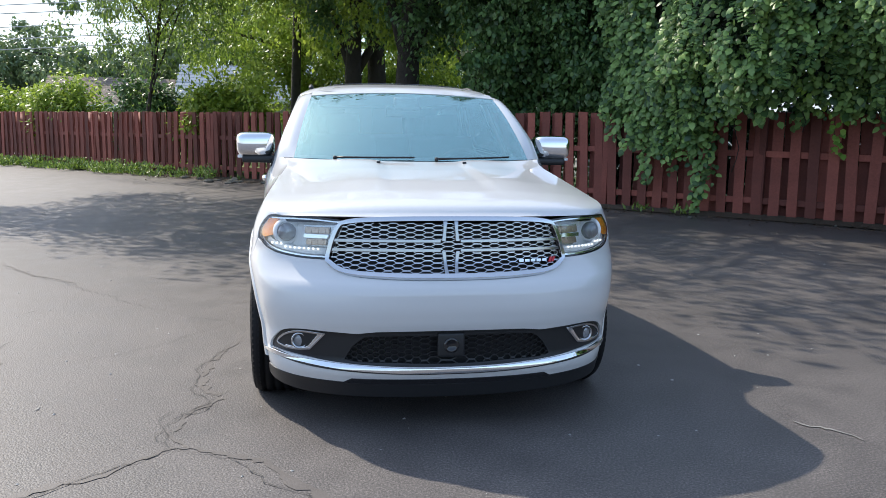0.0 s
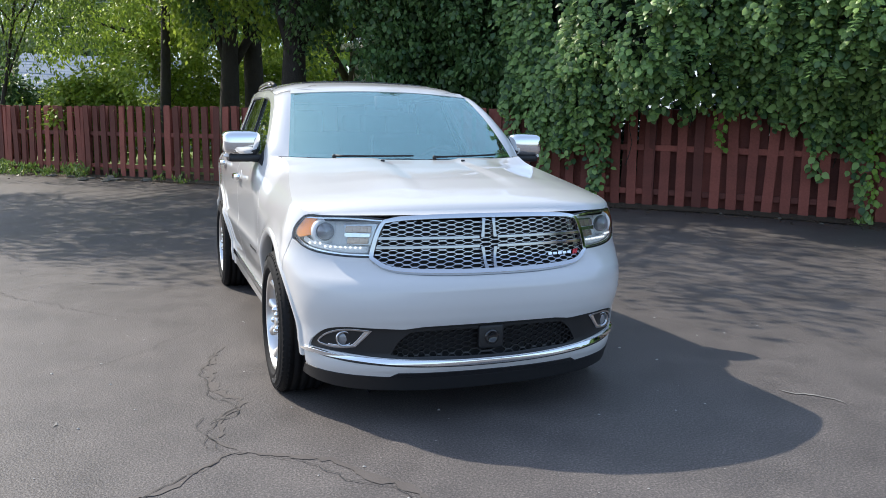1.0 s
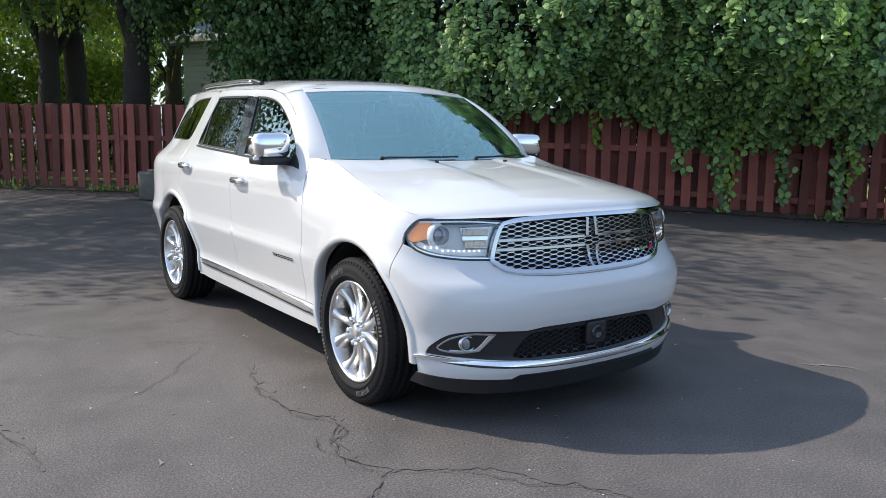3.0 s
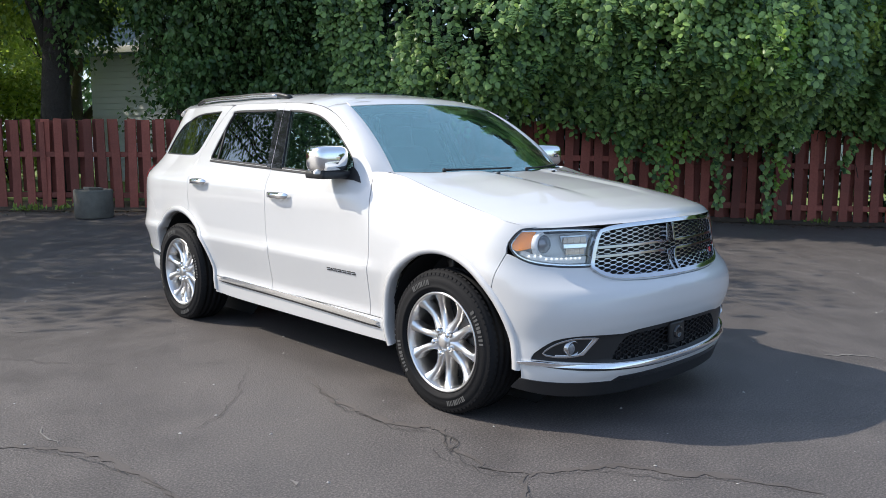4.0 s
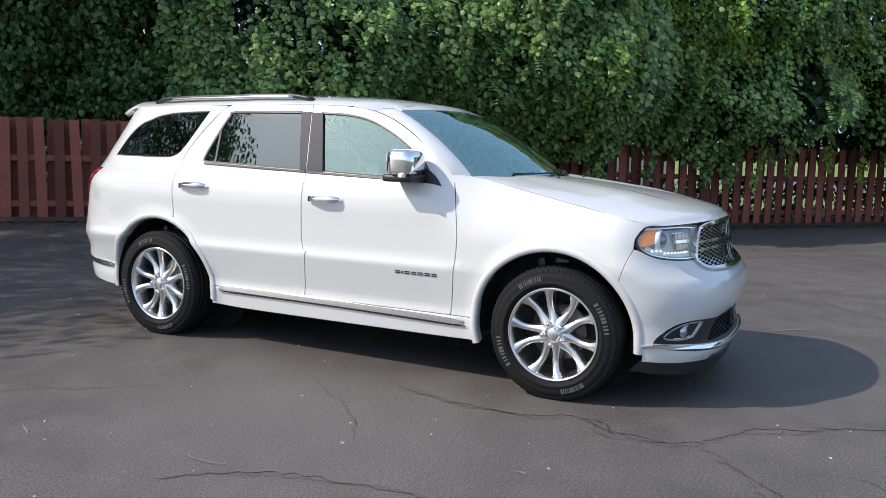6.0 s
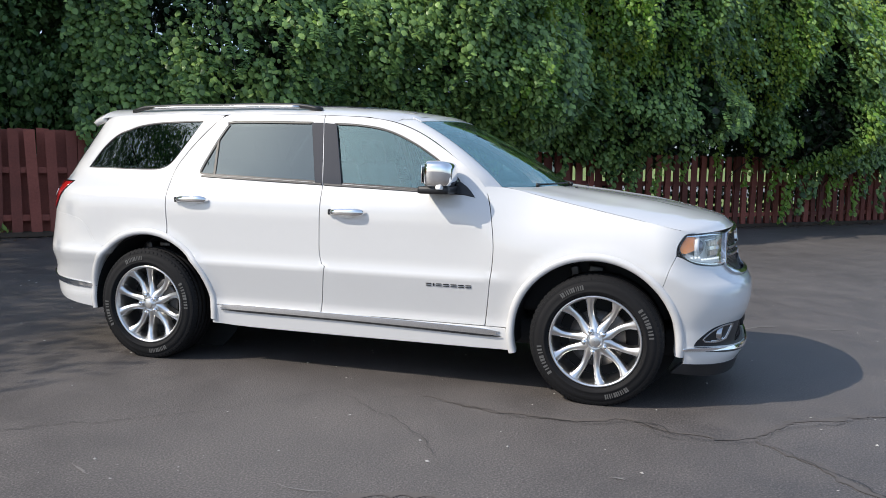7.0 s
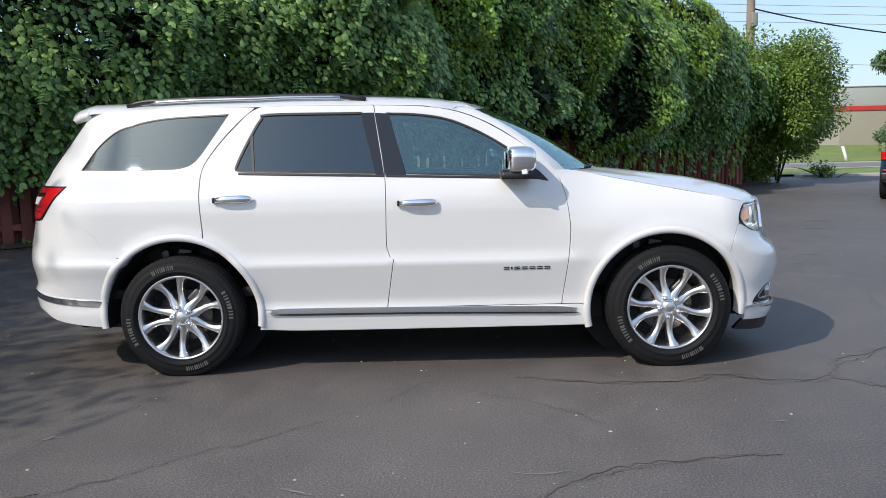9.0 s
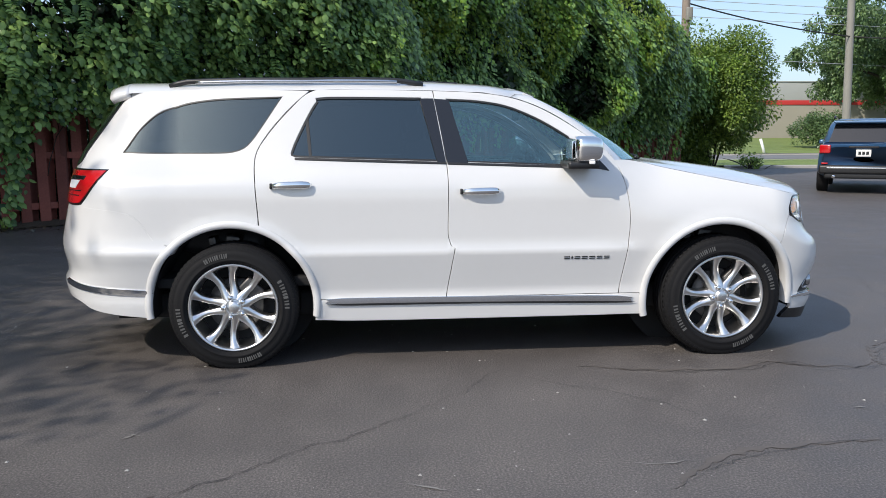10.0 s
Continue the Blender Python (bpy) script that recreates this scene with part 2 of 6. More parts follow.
def table(zs, xs, box):
    """A profile on a 5 mm grid, its corners rounded over box metres."""
    grid = np.arange(0.0, 2.2, 0.005)
    k = max(1, int(box / 0.005)) | 1
    v = np.pad(np.interp(grid, zs, xs), k, mode="edge")
    for _ in range(2):
        v = np.convolve(v, np.ones(k) / k, mode="same")
    v = v[k:-k]
    return lambda z: np.interp(z, grid, v)


side_z = table([.15, .27, .38, .45, .675, .700, .735, .90, 1.02, 1.09, 1.15, 1.20, 1.25, 1.64, 1.69, 1.73, 1.8],
               [.84, .865, .880, .874, .932, .937, .918, .922, .926, .920, .900, .872, .855, .705, .675, .62, .5], .025)
fender_z = table([.15, .27, .38, .45, .69, .75, .88, .95, 1.02, 1.10, 1.17, 1.25, 1.35],
                 [.84, .865, .885, .885, .930, .932, .930, .918, .893, .845, .79, .72, .62], .05)
YS, YR, LQ = -0.30, 3.40, 1.15
nose_z = table([.15, .19, .25, .285, .325, .345, .48, .52, .60, .68, .72, .75, .80, 1.0, 1.05, 1.1],
               [.78, .795, .815, .84, .845, .82, .83, .85, .868, .868, .85, .80, .770, .745, .72, .68], .02)
tail_z = table([.2, .3, .45, .52, .56, .75, .85, 1.0, 1.2, 1.3, 1.62, 1.70, 1.8],
               [4.10, 4.15, 4.20, 4.21, 4.17, 4.20, 4.18, 4.14, 4.10, 4.06, 3.82, 3.75, 3.55], .04)


def half_width(y, z):
    w = smooth(.35, .85, y)
    b = fender_z(z) * (1 - w) + side_z(z) * w
    b = b - .125 * smooth(1.1, 1.3, z) * np.clip((y - 2.0) / 1.64, 0, 2) ** 2 - .018 * np.clip((y - 2.6) / .8, 0, 1) ** 2
    for cy in (0.0, 3.042):
        r = np.hypot(y - cy, z - .37)
        b = b + .012 * np.exp(-((r - .50) / .045) ** 2)
    return b


def skin(q, z, off=0.0):
    """The body's outer skin. q runs round the car from the nose's middle, positive on its left."""
    q, z = np.asarray(q, float), np.asarray(z, float)
    def raw(q, z):
        sg, s = np.where(q < 0, -1.0, 1.0), np.abs(q) - 1.45
        wf, wr = half_width(YS + 0 * z, z), half_width(YR + 0 * z, z)
        th = np.clip((YS - s) / LQ, 0, 1) * math.pi / 2
        ex = 2 / (2.7 - .6 * smooth(.55, .85, z))
        tr = np.clip((s - YR) / LQ, 0, 1) * math.pi / 2
        x = np.where(s < YS, wf * np.cos(th) ** ex, np.where(s > YR, wr * np.cos(tr) ** .68, half_width(np.clip(s, YS, YR), z)))
        y = np.where(s < YS, YS - (nose_z(z) + YS) * np.sin(th) ** ex, np.where(s > YR, YR + (tail_z(z) - YR) * np.sin(tr) ** .68, s))
        return np.stack([sg * x, y, z], -1)
    e = 8e-3
    p = raw(q, z)
    qq = np.where(np.abs(q) < 2 * e, np.where(q < 0, -2 * e, 2 * e), q)
    n = np.cross(raw(qq + e, z) - raw(qq - e, z), raw(qq, z + e) - raw(qq, z - e))
    n /= np.linalg.norm(n, axis=-1, keepdims=True) + 1e-12
    return p + n * off, n


def qx(x, z):
    """The place round the nose at which the skin is x from the middle."""
    w = float(half_width(YS, z))
    return math.copysign(1.15 - LQ * math.acos(min(1, abs(x) / w) ** (.5 * (2.7 - .6 * float(smooth(.55, .85, z))))) / (math.pi / 2), x) if x else 0.0


def qy(y, z):
    """The place round the car, on its right, at which the skin stands at y; past the rear corner y counts along the skin."""
    e = .5 * (2.7 - .6 * float(smooth(.55, .85, z)))
    if y < YS:
        y = YS - LQ * math.asin(min(1, (YS - y) / (float(nose_z(z)) + YS)) ** e) / (math.pi / 2)
    elif YR < y < 3.80:
        y = YR + LQ * math.asin(((y - YR) / (float(tail_z(z)) - YR)) ** (1 / .68)) / (math.pi / 2)
    return -(y + 1.45)


# ---- ground, road and lawn ----
def ground_z(x, y):
    """The lot is level round the car and rises a little towards the fence."""
    d, a = 12.0 - (x + y), x - y
    h = 0.22 - 0.17 * smooth(0.0, 9.0, a)
    z = h * (1 - smooth(0.0, 8.0, d)) * smooth(-45, -30, a)
    return np.where(d < 0, h * smooth(-45, -30, a), z) + 0.9 * smooth(44.0, 70.0, x)


def sheet_grid(xs, ys, dz=0.0):
    X, Y = np.meshgrid(np.array(xs), np.array(ys))
    return np.stack([X, Y, ground_z(X, Y) + dz], -1)


def asphalt_material():
    m = bpy.data.materials.new("sealed_asphalt")
    m.use_nodes = True
    nt, L = m.node_tree, m.node_tree.links.new
    b = nt.nodes["Principled BSDF"]
    co = nt.nodes.new("ShaderNodeTexCoord")

    def noise_node(scale, detail=4.0, rough=0.6):
        n = nt.nodes.new("ShaderNodeTexNoise")
        n.inputs["Scale"].default_value, n.inputs["Detail"].default_value, n.inputs["Roughness"].default_value = scale, detail, rough
        L(co.outputs["Object"], n.inputs["Vector"])
        return n

    def ramp(src, *stops):
        r = nt.nodes.new("ShaderNodeValToRGB")
        while len(r.color_ramp.elements) < len(stops):
            r.color_ramp.elements.new(0.5)
        for e, (p, c) in zip(r.color_ramp.elements, stops):
            e.position, e.color = p, (*c, 1)
        L(src, r.inputs[0])
        return r

    big, mid, grain = noise_node(0.28, 5), noise_node(2.6, 6, 0.65), noise_node(95, 4, 0.75)
    c1 = ramp(big.outputs[0], (0.32, (0.091, 0.082, 0.078)), (0.68, (0.126, 0.114, 0.108)))
    c2 = ramp(mid.outputs[0], (0.30, (0.80, 0.80, 0.80)), (0.75, (1.18, 1.17, 1.15)))
    c3 = ramp(grain.outputs[0], (0.36, (0.48, 0.48, 0.48)), (0.52, (0.95, 0.95, 0.95)), (0.65, (1.75, 1.73, 1.70)))
    m1 = nt.nodes.new("ShaderNodeMix")
    m1.data_type, m1.blend_type = "RGBA", "MULTIPLY"
    m1.inputs[0].default_value = 1.0
    L(c1.outputs[0], m1.inputs[6]), L(c2.outputs[0], m1.inputs[7])
    m2 = nt.nodes.new("ShaderNodeMix")
    m2.data_type, m2.blend_type = "RGBA", "MULTIPLY"
    m2.inputs[0].default_value = 1.0
    L(m1.outputs[2], m2.inputs[6]), L(c3.outputs[0], m2.inputs[7])
    L(m2.outputs[2], b.inputs["Base Color"])
    rr = ramp(mid.outputs[0], (0.3, (0.50, 0.50, 0.50)), (0.7, (0.68, 0.68, 0.68)))
    L(rr.outputs[0], b.inputs["Roughness"])
    vor = nt.nodes.new("ShaderNodeTexVoronoi")
    vor.inputs["Scale"].default_value = 110
    L(co.outputs["Object"], vor.inputs["Vector"])
    bp = nt.nodes.new("ShaderNodeBump")
    bp.inputs["Strength"].default_value, bp.inputs["Distance"].default_value = 0.7, 0.0018
    bp.invert = True
    L(vor.outputs[0], bp.inputs["Height"])
    bp2 = nt.nodes.new("ShaderNodeBump")
    bp2.inputs["Strength"].default_value, bp2.inputs["Distance"].default_value = 0.5, 0.008
    L(mid.outputs[0], bp2.inputs["Height"]), L(bp.outputs[0], bp2.inputs["Normal"])
    L(bp2.outputs[0], b.inputs["Normal"])
    return m


ASPHALT = asphalt_material()
ROADMAT = material("grey_road", (0.17, 0.17, 0.165), 0.8, var=0.15, scale=0.6, bump=0.004, bump_scale=60, fine=0.15)
CONCRETE = material("pale_concrete", (0.36, 0.34, 0.31), 0.85, var=0.15, scale=1.2, bump=0.003, bump_scale=60, fine=0.1)
GRASS = material("mown_grass", (0.17, 0.225, 0.055), 0.8, var=0.3, scale=0.5, bump=0.03, bump_scale=30, fine=0.35)
SOIL = material("litter_soil", (0.085, 0.065, 0.045), 0.9, var=0.35, scale=3, bump=0.02, bump_scale=40, fine=0.3)
CRACK = material("crack_filler", (0.045, 0.042, 0.040), 0.7, var=0.3, scale=30)
SEAL = material("smooth_crack_sealer", (0.105, 0.092, 0.083), 0.6, var=0.2, scale=5, bump=0.001, bump_scale=90, fine=0.12)
CHIP = material("pale_stone_chips", (0.36, 0.35, 0.33), 0.8, var=0.3, scale=60)

near = np.arange(-16, 26.1, 0.5)
axis_x = np.concatenate([[-1500, -500, -200, -90, -50, -30, -22], near, [28.6], np.arange(30, 76, 3), [90, 140, 300, 700, 1500]])
axis_y = np.concatenate([[-1500, -500, -200, -90, -50, -30, -22], near, [30, 36, 45, 60, 90, 200, 500, 1500]])
tagged(grid_part("ground", sheet_grid(axis_x, axis_y), ASPHALT, None), "dark sealed asphalt parking lot with fine aggregate", "ground", kind="structure")
tagged(grid_part("road", sheet_grid([33.6, 38, 42.6], [-160, -60, -30, -10, 10, 40, 120], 0.02), ROADMAT, None), "light grey two-lane road beyond the lot", "road", kind="structure")
for name, x0, x1, dz, label in (("lawn_strip", 25.6, 32.6, 0.09, "narrow mown grass verge beside the road"), ("lawn", 43.6, 130.0, 0.10, "wide mown lawn in front of the store")):
    xs = np.linspace(x0, x1, 12)
    tagged(grid_part(name, sheet_grid(xs, [-160, -60, -30, -16, -13.2, -10, 10, 40, 120] if name == "lawn" else [-160, -60, -30, -16, -13.2, -11.5], dz), GRASS, None), label, "lawn", kind="structure")
for x0, w in ((24.9, 0.7), (32.6, 0.5), (42.7, 0.5)):
    bm = bmesh.new()
    box(bm, pose(x0 + w / 2, -60, 0.06 + float(ground_z(np.array(x0), np.array(-60.0)))), w, 96, 0.16, 0.02)
    tagged(part("kerb", bm, CONCRETE), "pale concrete kerb along the grass", "kerb", "kerbs", "structure")
# bank behind the fence
fa = np.linspace(-46, 30, 60)
rows = []
for d in (-0.42, 0.0, 1.0, 1.8):
    rows.append(np.stack([(12 + d + fa) / 2, (12 + d - fa) / 2, ground_z((12 + d + fa) / 2, (12 + d - fa) / 2) + (0.015 if d < 0 else 0.05)], -1))
tagged(grid_part("soil_bank", np.array(rows), SOIL, None), "brown leaf-littered soil along the fence foot", "soil", kind="structure")


rows = []
for d in (1.8, 6.0, 34.0):
    rows.append(np.stack([(12 + d + fa) / 2, (12 + d - fa) / 2, ground_z((12 + d + fa) / 2, (12 + d - fa) / 2) + 0.055], -1))
tagged(grid_part("back_lawn", np.array(rows), GRASS, None), "sunlit mown lawn behind the red fence", "lawn", kind="structure")


# ---- fence ----
FENCE_RED = material("weathered_red_stain", (0.235, 0.066, 0.046), 0.75, var=0.45, scale=2.5, bump=0.002, bump_scale=45, fine=0.25, rand=0.45)


def board_mesh(seed, h, wide=0.140):
    """A rough-sawn board with eased edges, a slight bow and a chipped top."""
    rnd = random.Random(seed)
    bm = bmesh.new()
    w, t = wide + rnd.uniform(-0.006, 0.006), 0.02
    box(bm, pose(0, 0, h / 2), w, t, h, 0.003)
    bmesh.ops.subdivide_edges(bm, edges=[e for e in bm.edges if abs(e.verts[0].co.z - e.verts[1].co.z) > h / 2], cuts=3)
    bow, lean = rnd.uniform(-0.02, 0.02), rnd.uniform(-0.012, 0.012)
    for v in bm.verts:
        f = v.co.z / h
        v.co.y += bow * math.sin(f * math.pi) * 0.6
        v.co.x += lean * f + rnd.uniform(-0.001, 0.001)
        if f > 0.97:
            v.co.z += rnd.uniform(-0.012, 0.01)
    me = bpy.data.meshes.new("board")
    bm.to_mesh(me)
    bm.free()
    me.materials.append(FENCE_RED)
    return me


BOARDS = [board_mesh(i, 1.47) for i in range(9)]
REAR_BOARDS = [board_mesh(20 + i, 1.47, 0.165) for i in range(9)]
SHORT_BOARDS = [board_mesh(40 + i, 1.19, 0.165) for i in range(9)]
ALONG = Vector((1, -1, 0)).normalized()


def fence_point(s, d=0.0):
    """s metres along the fence from its middle post, d metres behind its face."""
    p = Vector((6, 6, 0)) + ALONG * s + Vector((1, 1, 0)).normalized() * d
    return Vector((p.x, p.y, float(ground_z(np.array(p.x), np.array(p.y)))))


def build_fence():
    fence = tagged(new("fence"), "weathered dark red wooden shadowbox fence", "fence")
    rnd = random.Random(4)
    s0, s1 = -34.0, 19.9
    for zz in (0.25, 0.92):
        for a in np.arange(s0, s1, 2.4):
            p, q = fence_point(a, 0.045), fence_point(min(a + 2.4, s1), 0.045)
            bm = bmesh.new()
            m = Matrix.Translation((p + q) / 2 + Vector((0, 0, zz))) @ (q - p).to_track_quat("X", "Z").to_matrix().to_4x4()
            box(bm, m, (q - p).length, 0.038, 0.088, 0.003)
            part("rail", bm, FENCE_RED, fence)
    for a in np.arange(s0, s1 + 0.1, 2.4):
        p = fence_point(a, 0.05)
        bm = bmesh.new()
        box(bm, Matrix.Translation(p + Vector((0, 0, 0.72))) @ pose(0, 0, 0, 0, 0, -45), 0.09, 0.09, 1.46, 0.004)
        part("post", bm, FENCE_RED, fence)
    pitch, rest = 0.246, []
    for layer, d in ((0, 0.012), (1, 0.150)):
        for i, a in enumerate(np.arange(s0 + 0.1 + layer * pitch / 2, s1, pitch)):
            short = layer and a < -5.5
            me = (SHORT_BOARDS if short else REAR_BOARDS if layer else BOARDS)[rnd.randrange(9)]
            p = fence_point(a, d) + Vector((0, 0, .28 if short else 0))
            m = Matrix.Translation(p + Vector((0, 0, 0.02 + rnd.uniform(-0.015, 0.015)))) @ pose(0, 0, 0, rnd.gauss(0, 0.6), rnd.gauss(0, 1.0), -45 + rnd.gauss(0, 1.2) + (180 if rnd.random() < 0.5 else 0))
            if layer == 0 or -9 < a < 9:
                ob = new("board", me)
                ob.parent, ob.matrix_local = fence, m
            else:
                rest.append((me, m))
    bm = bmesh.new()
    for me, m in rest:
        t = me.copy()
        t.transform(m)
        bm.from_mesh(t)
        bpy.data.meshes.remove(t)
    tagged(part("rear_board_rest", bm, FENCE_RED, fence), kind="stuff")


build_fence()


# ---- leaves ----
LEAF6 = (np.array([(0, 0, 0), (0, .5, .05), (0, 1, -.12), (-.36, .22, -.03), (-.34, .62, -.06), (.36, .22, -.03), (.34, .62, -.06)]),
         np.array([(0, 1, 3), (1, 4, 3), (1, 2, 4), (0, 5, 1), (1, 5, 6), (1, 6, 2)]))
LEAF2 = (np.array([(0, 0, 0), (0, 1, -.1), (-.19, .42, -.06), (.19, .42, -.06)]), np.array([(0, 1, 2), (0, 3, 1)]))
LEAF2W = (LEAF2[0] * np.array([1.75, 1, 1]), LEAF2[1])


def leaves(name, P, tip, up, size, mat, parent=None, template=LEAF6, label=""):
    """One mesh of many leaves: places, directions of their tips and of their upper sides, and sizes."""
    tv, tf = template
    tip = tip / (np.linalg.norm(tip, axis=1, keepdims=True) + 1e-9)
    sd = np.cross(tip, up)
    sd /= np.linalg.norm(sd, axis=1, keepdims=True) + 1e-9
    nm = np.cross(sd, tip)
    V = P[:, None] + size[:, None, None] * (tv[None, :, 0:1] * sd[:, None] + tv[None, :, 1:2] * tip[:, None] + tv[None, :, 2:3] * nm[:, None])
    F = tf[None] + (np.arange(len(P)) * len(tv))[:, None, None]
    V, F = V.reshape(-1, 3), F.reshape(-1, 3)
    me = bpy.data.meshes.new(name)
    me.vertices.add(len(V))
    me.vertices.foreach_set("co", V.astype(np.float32).ravel())
    me.loops.add(F.size)
    me.loops.foreach_set("vertex_index", F.astype(np.int32).ravel())
    me.polygons.add(len(F))
    me.polygons.foreach_set("loop_start", np.arange(0, F.size, 3, dtype=np.int32))
    me.polygons.foreach_set("loop_total", np.full(len(F), 3, np.int32))
    me.update(calc_edges=True)
    me.materials.append(mat)
    ob = new(name, me)
    if parent:
        ob.parent = parent
    if label:
        ob["label"] = label
    return ob


VINE = leaf_material("vine_leaf", (0.038, 0.098, 0.036), (0.340, 0.520, 0.150))
YOUNG = leaf_material("young_sunlit_leaf", (0.170, 0.350, 0.055), (0.400, 0.580, 0.110), 0.45)
# leaves deep inside and behind: shade is put into their near-black colour
SHADELEAF = leaf_material("shade_dark_leaf", (0.012, 0.030, 0.014), (0.040, 0.080, 0.030))
TREELEAF = leaf_material("tree_leaf", (0.050, 0.115, 0.044), (0.175, 0.300, 0.092))
# leaves in full sun: their brightness is put into the colour
SUNLEAF = leaf_material("sunlit_yellow_green_leaf", (0.170, 0.270, 0.035), (0.420, 0.520, 0.085), 0.48)
BUSHLEAF = leaf_material("bush_leaf", (0.070, 0.140, 0.030), (0.300, 0.420, 0.075), 0.42)
# distant leaves: haze is put into the colour by paling it
HAZELEAF = leaf_material("haze_pale_leaf", (0.120, 0.190, 0.085), (0.22, 0.30, 0.120))
STORELEAF = leaf_material("roadside_leaf", (0.070, 0.130, 0.055), (0.180, 0.270, 0.100))
BARK = material("dark_bark", (0.045, 0.037, 0.030), 0.9, var=0.35, scale=4, bump=0.03, bump_scale=18, fine=0.2)
RNG = np.random.default_rng(7)


def lump(a, b, seed, k=1.0):
    """Smooth uneven values of two coordinates."""
    r = np.random.default_rng(seed)
    v = 0
    for o in range(5):
        f = k * (0.5 * 1.9**o)
        for _ in range(3):
            w = r.uniform(0, 2 * math.pi)
            v = v + np.sin((a * math.cos(w) + b * math.sin(w)) * f * 2 + r.uniform(0, 6.28)) / (1.6**o) / 3
    return v


def build_hedge():
    """Vines grown over the fence, bulging forward and hanging down in curtains of leafy stems with dark hollows between."""
    hedge = tagged(new("vine_hedge"), "dense dark green leafy vines draped over the red fence", "hedge", kind="stuff")
    out = np.array([-1, -1, 0.0]) / math.sqrt(2)
    al = np.array([1, -1, 0.0]) / math.sqrt(2)
    foot_s = [-3.1, -2.6, -2.05, -1.7, -1.3, -.9, -.13, .3, .9, 1.5, 1.9, 2.5, 3.0, 3.4, 3.7, 4.1, 4.6, 5.4, 6.2, 6.9, 7.6, 8.2, 8.8, 9.6, 10.2, 11, 11.6, 12.5, 14, 15.5, 17, 18.4, 19.9]
    foot_z = [1.8, 1.25, 1.0, .85, .95, 1.3, 1.6, 1.5, 1.55, 1.3, 1.0, .85, 1.2, 1.05, 1.35, .9, 1.3, 1.6, 1.3, 1.0, 1.05, 1.65, 2.1, 2.2, 1.6, 1.0, .95, 1.35, 1.4, 1.15, 1.4, 1.5, 1.6]

    def foot(s):
        return np.interp(s, foot_s, foot_z) + .10 * lump(s * 3.1, s * 0, 11)

    def top(s):
        return 6.1 + .35 * lump(s * .7, s * 0, 5) - 1.1 * smooth(14.4, 16.6, s) - 1.3 * smooth(16.6, 19.8, s)

    def face(s, z):
        grow = smooth(-2.9, 0.6, s) * (1 - .55 * smooth(9.5, 14, s))
        d = (0.25 + 1.30 * grow * smooth(1.0, 2.3, z)) + (0.60 * lump(s * 1.7, z * .95, 3) + 0.42 * lump(s * .75, z * .6, 9) + .20 * lump(s * 4.2, z * 2.8, 13)) * (0.30 + 0.70 * grow) * smooth(.6, 2.0, z)
        return d - .9 * smooth(3.2, 6.0, z)

    def place(s, z, d):
        P = np.array([6, 6, 0]) + s[:, None] * al + d[:, None] * out
        P[:, 2] += z + ground_z(P[:, 0], P[:, 1]) * 0.8
        return P

    def hollow(s, z):
        return (lump(s * 2.3, z * 1.1, 21) < -0.37) | (lump(s * 1.2, z * .7, 23) < -0.72)

    # leafy stems hanging over one another
    SS, ZZ, DD, PICK = [], [], [], []
    for k in range(4300):
        s0 = RNG.uniform(-2.9, 19.8)
        lo, hi = float(foot(np.array(s0))), float(top(np.array(s0)))
        z0 = lo + .25 + (hi - lo - .25) * RNG.uniform(0, 1) ** .85
        if bool(hollow(np.array(s0), np.array(z0))) and RNG.uniform() < .93:
            continue
        ln = min(RNG.uniform(.35, 1.25), z0 - lo + RNG.uniform(-.15, .12))
        if ln < .1:
            continue
        cnt = int(ln * 30) + 3
        t = np.linspace(0, 1, cnt)
        bend = RNG.normal(0, .10)
        ss = s0 + bend * t + RNG.normal(0, .045, cnt)
        zz = z0 - ln * t + RNG.normal(0, .02, cnt)
        # pale stems are likelier high up, putting sunlight there into leaf colour
        young = float(lump(np.array(s0 * .9), np.array(z0 * .9), 31)) + RNG.normal(0, .35) + .95 * float(smooth(2.8, 4.4, z0)) * float(smooth(2, 6, s0)) > .90
        SS.append(ss), ZZ.append(zz), DD.append(face(ss, np.maximum(zz, .2)) + RNG.normal(0, .10) + .05 * np.sin(t * 3) + RNG.normal(0, .03, cnt)), PICK.append(np.full(cnt, young))
    # long bare strands reaching down the boards
    for s0, z1 in ((-2.1, .5), (-1.25, .12), (-1.1, .35), (.15, 1.35), (.65, 1.0), (1.9, .65), (2.5, .08), (2.6, .35), (3.35, .28), (4.12, .15), (4.3, .6), (6.6, .75), (7.1, .8), (7.7, .7), (8.4, 1.0), (10.1, .9), (10.9, .6), (11.3, .1), (11.4, .35), (12.3, .7), (13.2, .9), (15.4, .5), (16.5, .9), (18.2, .8), (11.9, .3), (12.8, .45), (13.7, .25), (14.1, .7), (14.6, .35), (15.0, .8), (16.0, .3), (16.9, .55), (17.4, .2), (17.8, .6), (18.7, .35), (19.2, .7), (5.4, .9), (9.3, 1.1)):
        ln = float(foot(np.array(s0))) + .5 - z1
        cnt = int(ln * 62)
        t = np.linspace(0, 1, cnt)
        ss = s0 + .05 * np.sin(t * 5 + s0) + RNG.normal(0, 1, cnt) * (.09 - .05 * t)
        zz = z1 + ln * (1 - t)
        SS.append(ss), ZZ.append(zz), DD.append(np.full(cnt, .17) + .25 * (1 - t) + RNG.normal(0, .04, cnt)), PICK.append(np.full(cnt, RNG.uniform() < .4))
    s, z, d, pick = np.concatenate(SS), np.concatenate(ZZ), np.concatenate(DD), np.concatenate(PICK)
    P = place(s, z, d)
